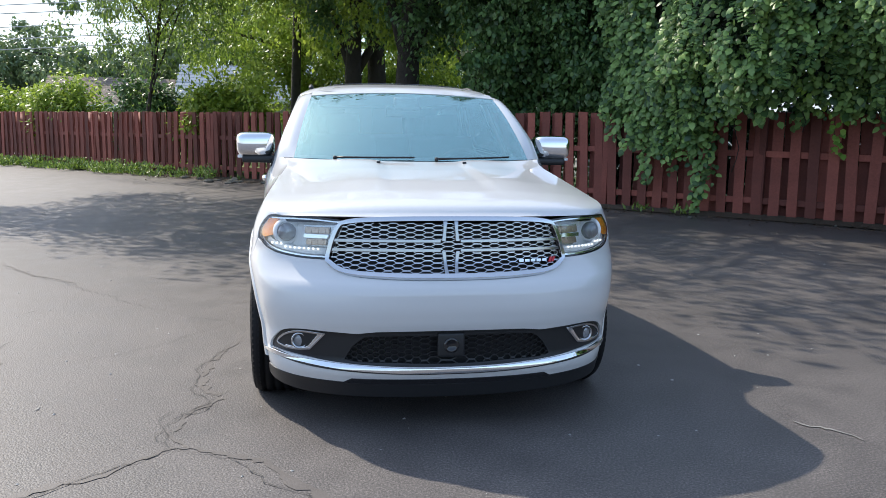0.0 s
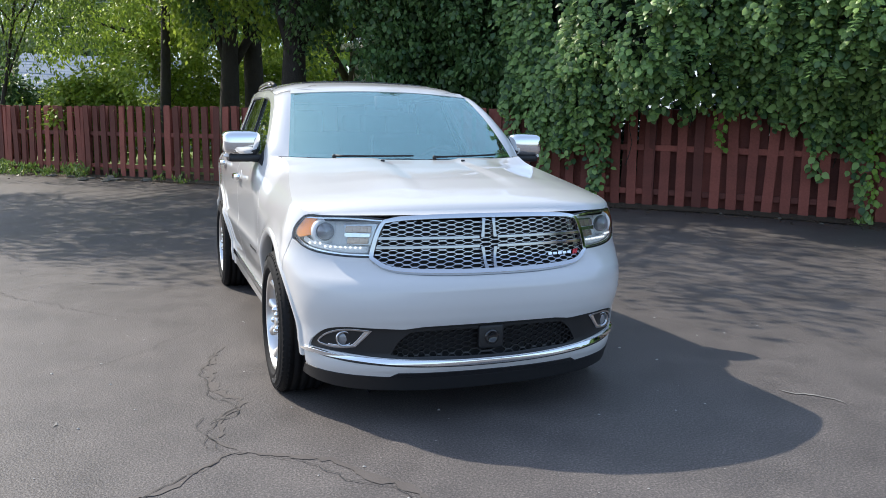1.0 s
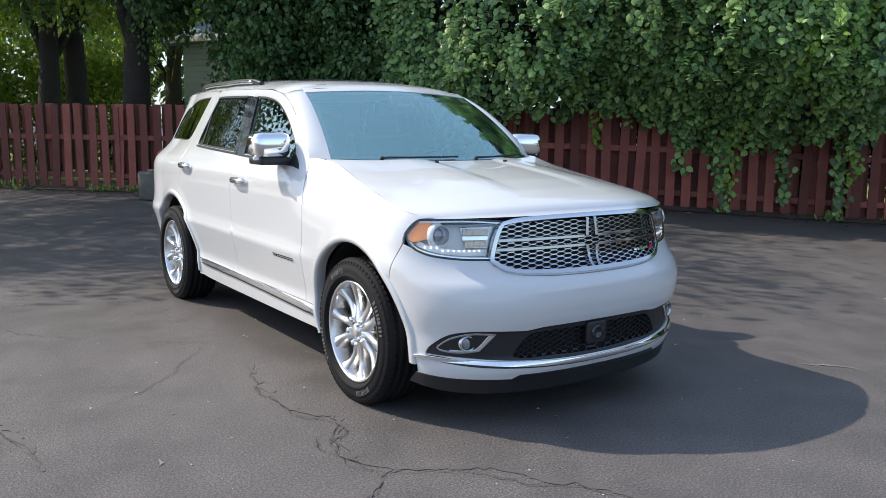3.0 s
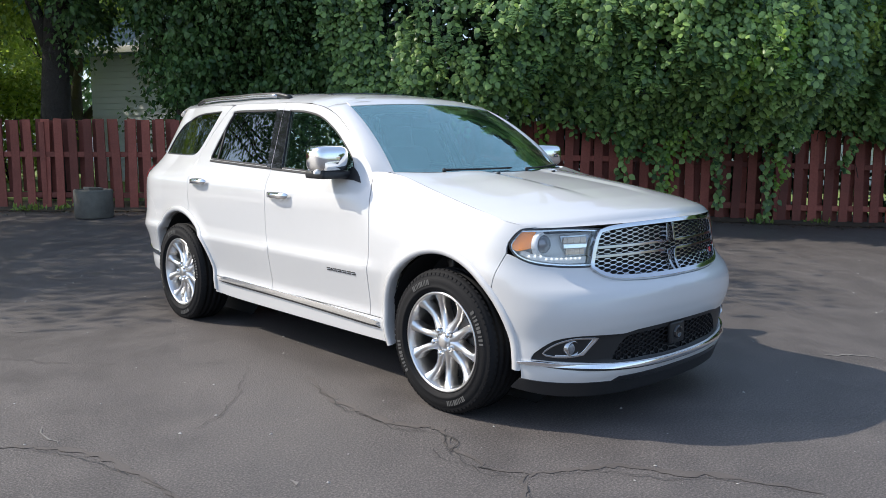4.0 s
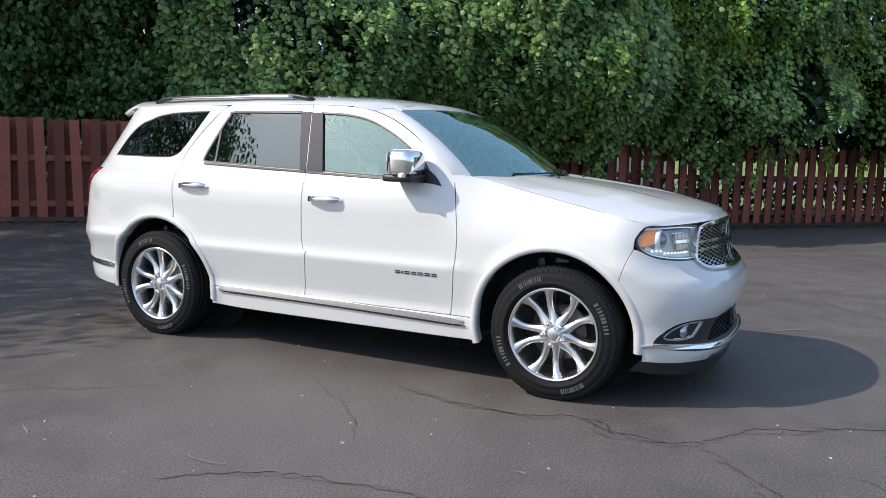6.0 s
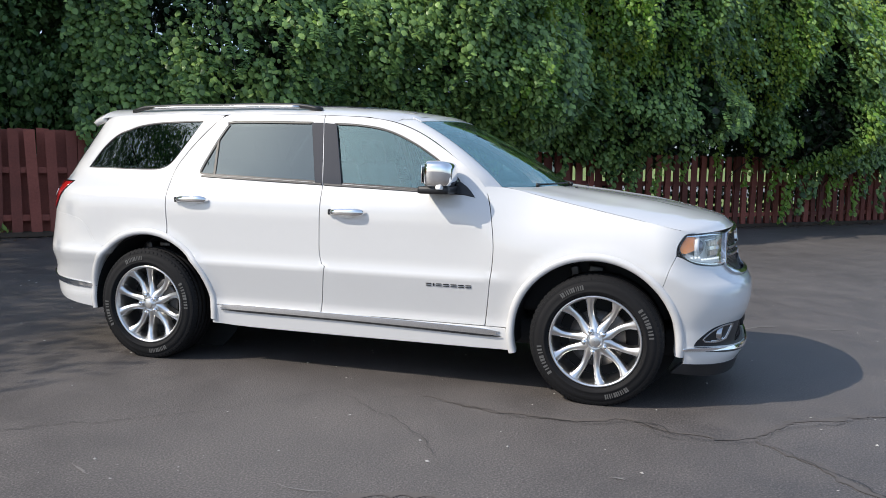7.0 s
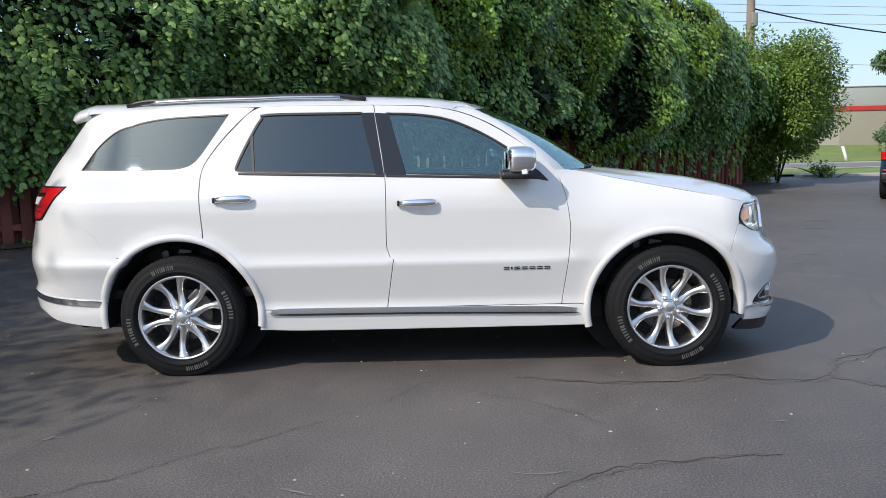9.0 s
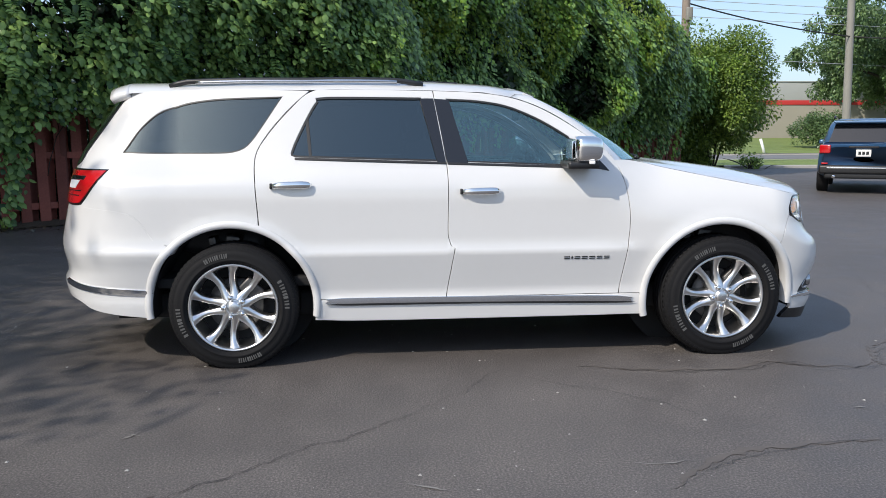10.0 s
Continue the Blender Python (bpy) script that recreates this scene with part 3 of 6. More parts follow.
    m = len(P)
    tip = np.array([0, 0, -0.85]) + out * 0.55 + al * RNG.choice([-.55, .55], m)[:, None] + RNG.normal(0, 0.28, (m, 3))
    up = out * 0.85 + np.array([0, 0, 0.75]) + RNG.normal(0, 0.30, (m, 3))
    size = RNG.uniform(0.065, 0.130, m) * (1 + .30 * smooth(8, 13, s))
    leaves("vine_leaves", P[~pick], tip[~pick], up[~pick], size[~pick], VINE, hedge)
    leaves("young_sunlit_leaves", P[pick], tip[pick], up[pick], size[pick] * .85, YOUNG, hedge, label="paler young vine leaves, gathered high up in place of sunlight")
    # loose leaves filling the face between the stems
    n = 70000
    s = RNG.uniform(-2.9, 19.8, n)
    lo = foot(s) + .12
    z = lo + (top(s) - lo) * RNG.uniform(0, 1, n) ** 0.9
    ok = ~hollow(s, z)
    s, z = s[ok], z[ok]
    P = place(s, z, face(s, z) - np.abs(RNG.normal(0, .22, len(s))) - .05)
    m = len(P)
    leaves("loose_vine_leaves", P, np.array([0, 0, -0.7]) + out * 0.7 + RNG.normal(0, 0.42, (m, 3)), out * 0.7 + np.array([0, 0, 0.9]) + RNG.normal(0, 0.38, (m, 3)), RNG.uniform(.055, .120, m), VINE, hedge)
    # feathery sprigs of narrow leaflets standing out of the face
    SP, ST, SU = [], [], []
    for k in range(420):
        s0 = np.array([RNG.uniform(-1.5, 18)])
        z0 = np.array([RNG.uniform(2.0, 4.9)])
        base = place(s0, z0, face(s0, z0))[0]
        ax = np.array([0, 0, -.45]) + out * RNG.uniform(.5, 1.0) + al * RNG.normal(0, .7)
        ax /= np.linalg.norm(ax)
        sd = np.cross(ax, [0, 0, 1.0])
        sd /= np.linalg.norm(sd)
        for t in np.linspace(.1, 1, 9):
            for e in (-1, 1):
                SP.append(base + ax * t * .42 - np.array([0, 0, .10 * t * t]))
                ST.append(ax * .7 + sd * e * .8 + RNG.normal(0, .1, 3))
                SU.append(np.array([0, 0, 1.0]) + out * .4)
    SP, ST, SU = np.array(SP), np.array(ST), np.array(SU)
    leaves("leaflet_sprigs", SP, ST, SU, RNG.uniform(.07, .12, len(SP)), TREELEAF, hedge, LEAF2W, "feathery grey-green leaflet sprigs")
    # yellow-green sprays in the upper part; their colour holds the sunlight there
    S = []
    for k in range(84):
        s0, z0, ln = RNG.uniform(3.5, 17), RNG.uniform(3.3, 5.7), RNG.uniform(.5, 1.3)
        cnt = int(110 * ln)
        zz = z0 - ln * RNG.uniform(0, 1, cnt)
        ss = s0 + RNG.normal(0, .09, cnt)
        S.append(place(ss, zz, face(ss, zz) + .14 + RNG.normal(0, .06, cnt)))
    S = np.concatenate(S)
    m = len(S)
    leaves("yellow_sprays", S, np.array([0, 0, -1.0]) + out * .3 + RNG.normal(0, .4, (m, 3)), out * .7 + np.array([0, 0, .8]) + RNG.normal(0, .3, (m, 3)), RNG.uniform(.05, .095, m), SUNLEAF, hedge, label="yellow-green hanging vine sprays in a sunlit colour")
    # inner leaves coloured as shade, and bare twigs, that close the view through
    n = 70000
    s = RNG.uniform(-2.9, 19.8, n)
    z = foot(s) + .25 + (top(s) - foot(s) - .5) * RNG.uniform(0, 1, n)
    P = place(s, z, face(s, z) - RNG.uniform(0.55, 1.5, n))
    leaves("inner_leaves", P, RNG.normal(0, 1, (n, 3)), RNG.normal(0, 1, (n, 3)), RNG.uniform(.10, .19, n), SHADELEAF, hedge)
    V, F = [], []
    for k in range(260):
        s0, z0 = RNG.uniform(-2.6, 19.5), RNG.uniform(1.5, 5.0)
        ln = RNG.uniform(.5, 1.4)
        ss = s0 + np.cumsum(RNG.normal(0, .05, 7))
        zz = z0 - ln * np.linspace(0, .8, 7)
        q = place(ss, zz, face(ss, zz) - .12 + np.cumsum(RNG.normal(0, .03, 7)))
        v, f = tube(q, .006, 5)
        o = len(V)
        V += v
        F += [tuple(i + o for i in w) for w in f]
    mesh_part("vine_stem", V, F, BARK, hedge, "thin brown vine stems")
    # foliage behind the fence; the back leaves take the shade-dark colour
    n = 26000
    s, z = RNG.uniform(-5.6, -2.3, n), RNG.uniform(1.3, 5.8, n)
    d = -.45 - RNG.uniform(0, 1.2, n) - .6 * lump(s * 2, z * 2, 41)
    leaves("side_leaves", place(s, z, d), RNG.normal(0, .5, (n, 3)) + np.array([0, 0, -.8]), RNG.normal(0, .5, (n, 3)) + np.array([0, 0, .8]), RNG.uniform(.08, .14, n), TREELEAF, hedge)
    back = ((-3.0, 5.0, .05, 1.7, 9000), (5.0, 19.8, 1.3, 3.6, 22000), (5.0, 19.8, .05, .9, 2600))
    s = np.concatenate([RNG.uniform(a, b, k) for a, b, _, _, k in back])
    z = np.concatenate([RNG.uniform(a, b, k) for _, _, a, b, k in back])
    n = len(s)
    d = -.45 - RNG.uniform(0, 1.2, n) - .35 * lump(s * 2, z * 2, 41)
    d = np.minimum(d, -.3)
    leaves("back_leaves", place(s, z, d), RNG.normal(0, .6, (n, 3)) + np.array([0, 0, -.6]), RNG.normal(0, .7, (n, 3)) + np.array([0, 0, .5]), RNG.uniform(.09, .16, n), SHADELEAF, hedge)


def build_tree(base, height, crown, leaf_mat, count, leaf, seed, label, lean=(0, 0), trunk_r=0.2, branches=9, drop=0.0, template=LEAF2W, first=0.4):
    """A tapered trunk with limbs, and a crown of leaf clumps carried on the limbs' ends."""
    r = np.random.default_rng(seed)
    tree = tagged(new("tree"), label, "tree")
    tree.location = base
    pts = [Vector((lean[0] * f + 0.06 * math.sin(5 * f + seed), lean[1] * f + 0.06 * math.cos(4 * f + seed), height * f)) for f in np.linspace(-0.02, 0.8, 9)]
    v, f = tube(pts, [trunk_r * (1.25 - 0.95 * i / 8) + (0.05 if i == 0 else 0) for i in range(9)], 12)
    V, F = list(v), list(f)
    ends = []
    for k in range(branches):
        st = pts[min(7, int((first + (0.95 - first) * k / branches) * 8.5))]
        w = k * 2.4 + r.uniform(-.4, .4)
        ln = r.uniform(.6, 1.05)
        e = Vector((crown[0] * ln * math.cos(w), crown[1] * ln * math.sin(w), crown[2] * r.uniform(-.5, .8))) + Vector((lean[0], lean[1], height - crown[2] * .8))
        mid = st.lerp(e, .5) + Vector((0, 0, .12 * (e - st).length))
        path = [st.lerp(mid, t).lerp(mid.lerp(e, t), t) for t in np.linspace(0, 1, 7)]
        v, f = tube(path, [trunk_r * .5 * (1 - .8 * t) for t in np.linspace(0, 1, 7)], 7)
        o = len(V)
        V += v
        F += [tuple(i + o for i in q) for q in f]
        ends += [path[3], path[4], path[5], path[6], path[6]]
    mesh_part("trunk", V, F, BARK, tree)
    cl = []
    for e in ends:
        for _ in range(4):
            cl.append(np.array(e) + r.normal(0, .33, 3) * np.array(crown))
    cl = np.array(cl)
    ci = r.integers(0, len(cl), count)
    rad = r.uniform(.28, .66, len(cl)) * (np.mean(crown) / 3.0)
    g = r.normal(0, 1, (count, 3))
    g /= np.linalg.norm(g, axis=1, keepdims=True)
    P = cl[ci] + g * (rad[ci] * r.uniform(.3, 1.0, count) ** .6)[:, None] * np.array([1, 1, .75])
    P[:, 2] -= drop * r.uniform(0, 1, count) ** 3
    keep = P[:, 2] > 0.3 * height * first
    P = P[keep]
    m = len(P)
    tip = g[keep] * .6 + np.array([0, 0, -.7]) + r.normal(0, .4, (m, 3))
    up = g[keep] * .5 + np.array([0, 0, .9]) + r.normal(0, .4, (m, 3))
    leaves("crown", P, tip, up, r.uniform(.7, 1.2, m) * leaf, leaf_mat, tree, template)
    return tree


build_hedge()
TREES = [
    ((1.45, 13.4, 0.2), 8.6, (3.2, 3.2, 2.4), TREELEAF, 46000, .12, 3, "dark-trunked leafy tree leaning over the red fence", (.3, -.9), .27, .5),
    ((0.55, 16.9, 0.2), 8.5, (3.4, 3.4, 2.8), SUNLEAF, 40000, .12, 5, "tall leafy tree behind the red fence", (-.1, -.6), .24, .8),
    ((3.2, 11.8, 0.2), 7.5, (2.2, 2.2, 2.7), TREELEAF, 46000, .115, 8, "dense dark tree grown into the vine hedge", (.3, -.4), .16, .8),
    ((-0.8, 22.5, 0.2), 7.0, (3.0, 3.0, 2.3), SUNLEAF, 32000, .12, 15, "sunlit yellow-green tree behind the house fence", (0, 0), .2, .3),
]
for base, h, crown, mt, cnt, lf, sd, lab, lean, tr, drop in TREES:
    build_tree(base, h, crown, mt, cnt, lf, sd, lab, lean, tr, 9, drop)


def build_spreading_tree(base, height, trunk_r, zones, leaf_mat, leaf, seed, label):
    """A tall tree whose limbs reach far out. zones: strips of ground (along the fence from, to, before the fence from, to, lowest, highest, clumps) over which its crown spreads sunwards."""
    r = np.random.default_rng(seed)
    tree = tagged(new("tree"), label, "tree")
    tree.location = base
    root = Vector(base)
    pts = [Vector((.10 * math.sin(4 * f + seed), .10 * math.cos(3 * f + seed), height * f)) for f in np.linspace(-.02, .85, 9)]
    V, F = tube(pts, [trunk_r * (1.3 - .9 * i / 8) for i in range(9)], 12)
    V, F = list(V), list(F)
    C = []
    for s0, s1, d0, d1, z0, z1, cnt in zones:
        for k in range(cnt):
            q = fence_point(r.uniform(s0, s1), -r.uniform(d0, d1))
            h = r.uniform(z0, max(z0, min(z1, 4.5 * q.y + 3.0)))
            C.append(Vector((q.x + SUN.x / SUN.z * h, q.y + SUN.y / SUN.z * h, h)) - root)
    for c in C[::7]:
        st = pts[int(r.integers(4, 8))]
        mid = st.lerp(c, .5) + Vector((0, 0, .10 * (c - st).length))
        path = [st.lerp(mid, t).lerp(mid.lerp(c, t), t) for t in np.linspace(0, 1, 8)]
        v, f = tube(path, [trunk_r * .32 * (1 - .9 * t) + .008 for t in np.linspace(0, 1, 8)], 6)
        o = len(V)
        V += v
        F += [tuple(i + o for i in q) for q in f]
    mesh_part("trunk", V, F, BARK, tree)
    C = np.array(C)
    each = 105
    n = len(C) * each
    rad = np.repeat(r.uniform(.45, 1.05, len(C)), each)
    g = r.normal(0, 1, (n, 3))
    g /= np.linalg.norm(g, axis=1, keepdims=True)
    P = np.repeat(C, each, 0) + g * (rad * r.uniform(.2, 1, n) ** .5)[:, None] * np.array([1.2, 1.2, .6])
    leaves("crown", P, g * .6 + np.array([0, 0, -.7]) + r.normal(0, .4, (n, 3)), g * .4 + np.array([0, 0, .9]) + r.normal(0, .4, (n, 3)), r.uniform(.7, 1.2, n) * leaf, leaf_mat, tree, LEAF2W)
    return tree


build_spreading_tree((-.95, 18.6, 0.2), 12.0, .12, ((-10.8, -7.5, 3.0, 6.0, 5.0, 9.0, 50), (-7.5, -5, 1.2, 6.0, 5.0, 9.0, 55), (-9.5, -5.5, 4.0, 6.6, 4.6, 6.0, 24), (-5.6, -3.4, 5.4, 6.9, 5.4, 7.5, 11)), TREELEAF, .13, 12, "tall leafy tree reaching over the parking lot")
build_spreading_tree((1.15, 17.4, 0.2), 13.0, .22, ((-6, -1, 1.6, 5.6, 5.2, 11.0, 85), (-1, 2.6, 2.0, 5.8, 5.0, 8.0, 28)), TREELEAF, .13, 21, "tall leafy tree with far-spreading limbs behind the fence")


# ---- the white car ----
def mirror_q(pts):
    return [(-p[0], *p[1:]) for p in pts]


def on_side(pts):
    """Outline points given as (y, z) on the car's right side."""
    return [(qy(p[0], p[1]), *p[1:]) for p in pts]


def on_nose(pts):
    """Outline points given as (x, z) on the nose."""
    return [(qx(p[0], p[1]), *p[1:]) for p in pts]


def arc(cy, cz, r, a0, a1, n=14):
    return [(cy + r * math.cos(radians(a)), cz + r * math.sin(radians(a))) for a in np.linspace(a0, a1, n)]


HOODLINE = [(.62, 1.238), (.50, 1.220), (.36, 1.187), (.09, 1.132), (-.25, 1.066), (-.42, 1.028)]
CAR = tagged(new("car"), "white seven-seat sport utility vehicle with chrome trim, parked on asphalt", "car")
FDOOR = [(.668, .405, 1), (.622, .77), (.622, .95), (.662, 1.15), (.745, 1.29), (1.03, 1.49), (1.26, 1.60), (1.50, 1.648), (1.815, 1.664, 1), (1.745, 1.21), (1.742, .78), (1.702, .712, 1), (1.752, .405, 1)]
RDOOR = [(1.760, .405, 1), (1.710, .712, 1), (1.750, .78), (1.753, 1.21), (1.823, 1.664, 1), (2.42, 1.672), (2.57, 1.655), (2.69, 1.55), (2.82, 1.40), (2.893, 1.27), (2.888, 1.10), (2.872, .858, 1)] + arc(3.05, .37, .520, 118, 172, 8)[1:] + [(2.535, .405, 1)]
FWIN = [(1.742, 1.618, 1), (1.628, 1.228, 1), (.800, 1.196, 1), (.875, 1.305), (1.02, 1.41), (1.18, 1.502), (1.36, 1.575), (1.55, 1.608)]
RWIN = [(1.892, 1.625, 1), (1.790, 1.234, 1), (2.62, 1.262, 1), (2.685, 1.272), (2.675, 1.33), (2.60, 1.49), (2.535, 1.60), (2.48, 1.628)]
QWIN = [(3.70, 1.292, 1), (3.59, 1.45), (3.42, 1.565), (3.17, 1.615), (2.735, 1.632, 1), (2.84, 1.47), (2.915, 1.362), (2.965, 1.315), (3.03, 1.293), (3.12, 1.286), (3.4, 1.286)]


def grow_loop(loop, d):
    """An outline moved outward by d."""
    c = np.asarray(loop)
    t = np.roll(c, -1, 0) - np.roll(c, 1, 0)
    nrm = np.stack([t[:, 1], -t[:, 0]], -1) / (np.linalg.norm(t, axis=1, keepdims=True) + 1e-9)
    area = np.sum(c[:, 0] * np.roll(c[:, 1], -1) - np.roll(c[:, 0], -1) * c[:, 1])
    return c + nrm * d * (1 if area > 0 else -1)


def build_side(flip):
    def loop(pts, step=.03):
        return outline(mirror_q(on_side(pts)) if flip else on_side(pts), step)

    def nose_loop(pts, step=.025):
        return outline(mirror_q(on_nose(pts)) if flip else on_nose(pts), step)
    sg = 1 if flip else -1
    # front door
    door = sheet("front_door", loop(FDOOR), skin, PAINT, CAR, [loop(FWIN)], .04, .03)
    slab("window", grow_loop(loop(FWIN), .012), skin, WINDOW, door, .08, .004, -.012, "green-tinted door window")
    sheet("pillar_trim", loop([(1.724, 1.608, 1), (1.8105, 1.614, 1), (1.7440, 1.218, 1), (1.618, 1.218, 1)]), skin, GLOSS, door, (), .05, .006, .003, "gloss black pillar trim")
    sheet("belt_strip", loop([(.79, 1.185, 1), (1.738, 1.217, 1), (1.738, 1.227, 1), (.80, 1.195, 1)]), skin, PLASTIC, door, (), .05, .01, .007, "black window belt strip")
    sheet("window_seal", np.asarray(grow_loop(loop(FWIN), .004)), skin, PLASTIC, door, [grow_loop(loop(FWIN), -.010)], .05, .012, -.004)
    # rear door
    rdoor = sheet("rear_door", loop(RDOOR), skin, PAINT, CAR, [loop(RWIN)], .04, .03)
    slab("window", grow_loop(loop(RWIN), .012), skin, PRIVACY, rdoor, .08, .004, -.012, "dark privacy door window")
    sheet("pillar_trim", loop([(1.8185, 1.616, 1), (1.900, 1.616, 1), (1.802, 1.222, 1), (1.7540, 1.218, 1)]), skin, GLOSS, rdoor, (), .05, .006, .003, "gloss black pillar trim")
    sheet("belt_strip", loop([(1.758, 1.219, 1), (2.66, 1.250, 1), (2.66, 1.260, 1), (1.758, 1.229, 1)]), skin, PLASTIC, rdoor, (), .05, .01, .007, "black window belt strip")
    sheet("window_seal", np.asarray(grow_loop(loop(RWIN), .004)), skin, PLASTIC, rdoor, [grow_loop(loop(RWIN), -.012)], .05, .012, -.004)
    sheet("window_divider", loop([(2.56, 1.25, 1), (2.575, 1.25, 1), (2.60, 1.50, 1), (2.585, 1.52, 1)]), skin, PLASTIC, rdoor, (), .04, .006, -.006)
    # quarter panel
    quarter = sheet("quarter_panel", loop([(2.580, 1.664, 1), (2.702, 1.555), (2.832, 1.402), (2.902, 1.27), (2.897, 1.10), (2.882, .864, 1)] + arc(3.05, .37, .520, 108, 47, 8)[1:] + [(3.50, .79, 1), (3.58, .905), (3.70, .955), (3.95, .985, 1), (4.02, 1.10), (3.99, 1.35), (3.92, 1.50), (3.86, 1.655, 1), (3.4, 1.668), (3.0, 1.674)]), skin, PAINT, CAR, [loop(QWIN)], .04, .02)
    slab("quarter_window", grow_loop(loop(QWIN), .010), skin, PRIVACY, quarter, .08, .004, -.008, "dark privacy quarter window")
    sheet("window_seal", np.asarray(grow_loop(loop(QWIN), .003)), skin, PLASTIC, quarter, [grow_loop(loop(QWIN), -.008)], .05, .01, -.003)
    for nm, lp, hl_ in (("door_lining", FDOOR, FWIN), ("door_lining", RDOOR, RWIN)):
        sheet(nm, grow_loop(loop(lp), -.02), skin, SEAT, CAR, [grow_loop(loop(hl_), .004)], .08, .0, -.045)
    sheet("quarter_lining", loop([(2.60, 1.655, 1), (2.84, 1.402), (2.91, 1.27), (2.89, .90, 1), (3.30, .90), (3.70, .97), (4.3, 1.0, 1), (4.3, 1.63, 1), (3.4, 1.655)]), skin, SEAT, CAR, [grow_loop(loop(QWIN), .004)], .08, .0, -.04)
    # front fender
    fpts = on_side([(.660, .405, 1), (.614, .77), (.614, .95), (.652, 1.15), (.70, 1.235, 1)] + [(y, z - .0015) for y, z in HOODLINE])
    fpts += [(qx(-.79, 1.010), 1.010, 1), (qx(-.845, .998), .998), (qx(-.889, .935), .935), (qy(-.425, .885), .885, 1)]
    fpts += on_side([(-.357, .707, 1)] + arc(.02, .37, .505, 138, 5, 16)[::1][1:] + [(.545, .405, 1)])
    sheet("front_fender", outline(mirror_q(fpts) if flip else fpts, .03), skin, PAINT, CAR, (), .035, .02)
    # wheel arch lips
    for cy, a0, a1, ro in ((.02, -14, 187, .508), (3.05, -8, 188, .522)):
        prof = [(ro + .004, -.002), (ro, .006), (ro - .018, .011), (ro - .036, .008), (ro - .044, -.004), (ro - .044, -.06)]
        ang = np.radians(np.linspace(a0, a1, 44))
        G = np.zeros((len(ang), len(prof), 3))
        for j, (r, o) in enumerate(prof):
            y, z = cy + r * np.cos(ang), .37 + r * np.sin(ang)
            G[:, j] = skin(np.array([-sg * qy(a, b) for a, b in zip(y, z)]), z, o)[0]
        grid_part("arch_lip", G, PAINT, CAR)
        # dark wheel housing
        t = np.linspace(-.15, math.pi + .15, 30)
        H = np.zeros((3, 30, 3))
        for i, xx in enumerate((.86, .70, .45)):
            H[i, :, 0], H[i, :, 1], H[i, :, 2] = sg * xx, cy + .475 * np.cos(t), .37 + .475 * np.sin(t)
        grid_part("wheel_housing", H, DARK, CAR)
        bm = bmesh.new()
        bmesh.ops.create_circle(bm, cap_ends=True, radius=.49, segments=32, matrix=pose(sg * .46, cy, .40, 0, 90, 0))
        part("housing_wall", bm, DARK, CAR)
        bm = bmesh.new()
        box(bm, pose(sg * .62, cy + .02, .73, 8, 0, 0), .16, .09, .10, .012)
        box(bm, pose(sg * .66, cy + .14, .745, -12, 0, 0), .10, .05, .06, .01)
        part("suspension_arm", bm, IRON, CAR)
    # rocker and its chrome strip
    sheet("rocker_panel", loop([(.515, .265, 1), (.535, .397, 1), (2.545, .397, 1), (2.56, .275, 1), (2.2, .262), (.9, .262)]), skin, PAINT, CAR, (), .04, .02)
    sheet("chrome_strip", loop([(.60, .366), (.66, .386), (1.5, .401), (2.40, .407), (2.475, .393), (2.40, .374), (1.5, .368), (.66, .352)], .04), skin, CHROME, CAR, (), .03, .012, .010, "bright rocker strip")
    sheet("strip_groove", loop([(.66, .343), (1.5, .359), (2.38, .365), (2.38, .374), (1.5, .368), (.66, .352)], .05), skin, PLASTIC, CAR, (), .05, .006, .011)
    # rear bumper side
    sheet("rear_bumper_side", loop([(3.525, .305, 1)] + arc(3.05, .37, .520, 0, 46, 7)[1:] + [(3.502, .787, 1), (3.583, .902), (3.702, .952), (3.95, .982, 1), (4.55, .975, 1), (4.55, .43, 1), (4.0, .40), (3.8, .345)]), skin, PAINT, CAR, (), .04, .02)
    sheet("rear_chrome_strip", loop([(3.55, .448), (3.57, .478), (3.8, .500), (4.05, .528), (4.05, .496), (3.8, .464), (3.6, .442)]), skin, CHROME, CAR, (), .03, .01, .008, "chrome rear bumper strip")
    # tail lamp
    tail = sheet("tail_lamp", loop([(3.775, 1.185, 1), (3.99, 1.185), (4.18, 1.19, 1), (4.18, 1.00, 1), (3.94, .998), (3.86, 1.03)]), skin, RED, CAR, (), .03, .03, .010, "red tail lamp")
    sheet("clear_section", loop([(3.93, 1.128, 1), (4.10, 1.128, 1), (4.10, 1.086, 1), (3.97, 1.086, 1)]), skin, CLEARGREY, tail, (), .03, .01, .014, "clear reversing section")
    sheet("lamp_strip", loop([(3.865, 1.153, 1), (4.10, 1.153, 1), (4.10, 1.134, 1), (3.875, 1.134, 1)]), skin, GLOSS, tail, (), .03, .01, .014)
    for za, zb in ((1.074, 1.069), (1.046, 1.041)):
        sheet("lamp_ridge", loop([(3.885 + .6 * (1.074 - za), za, 1), (4.12, za, 1), (4.12, zb, 1), (3.890 + .6 * (1.074 - za), zb, 1)]), skin, GLOSS, tail, (), .03, .004, .012)
    sheet("lamp_bezel", loop([(3.762, 1.196, 1), (4.19, 1.200, 1), (4.19, .988, 1), (3.93, .986), (3.85, 1.02)]), skin, GLOSS, tail, (), .03, .01, .004)
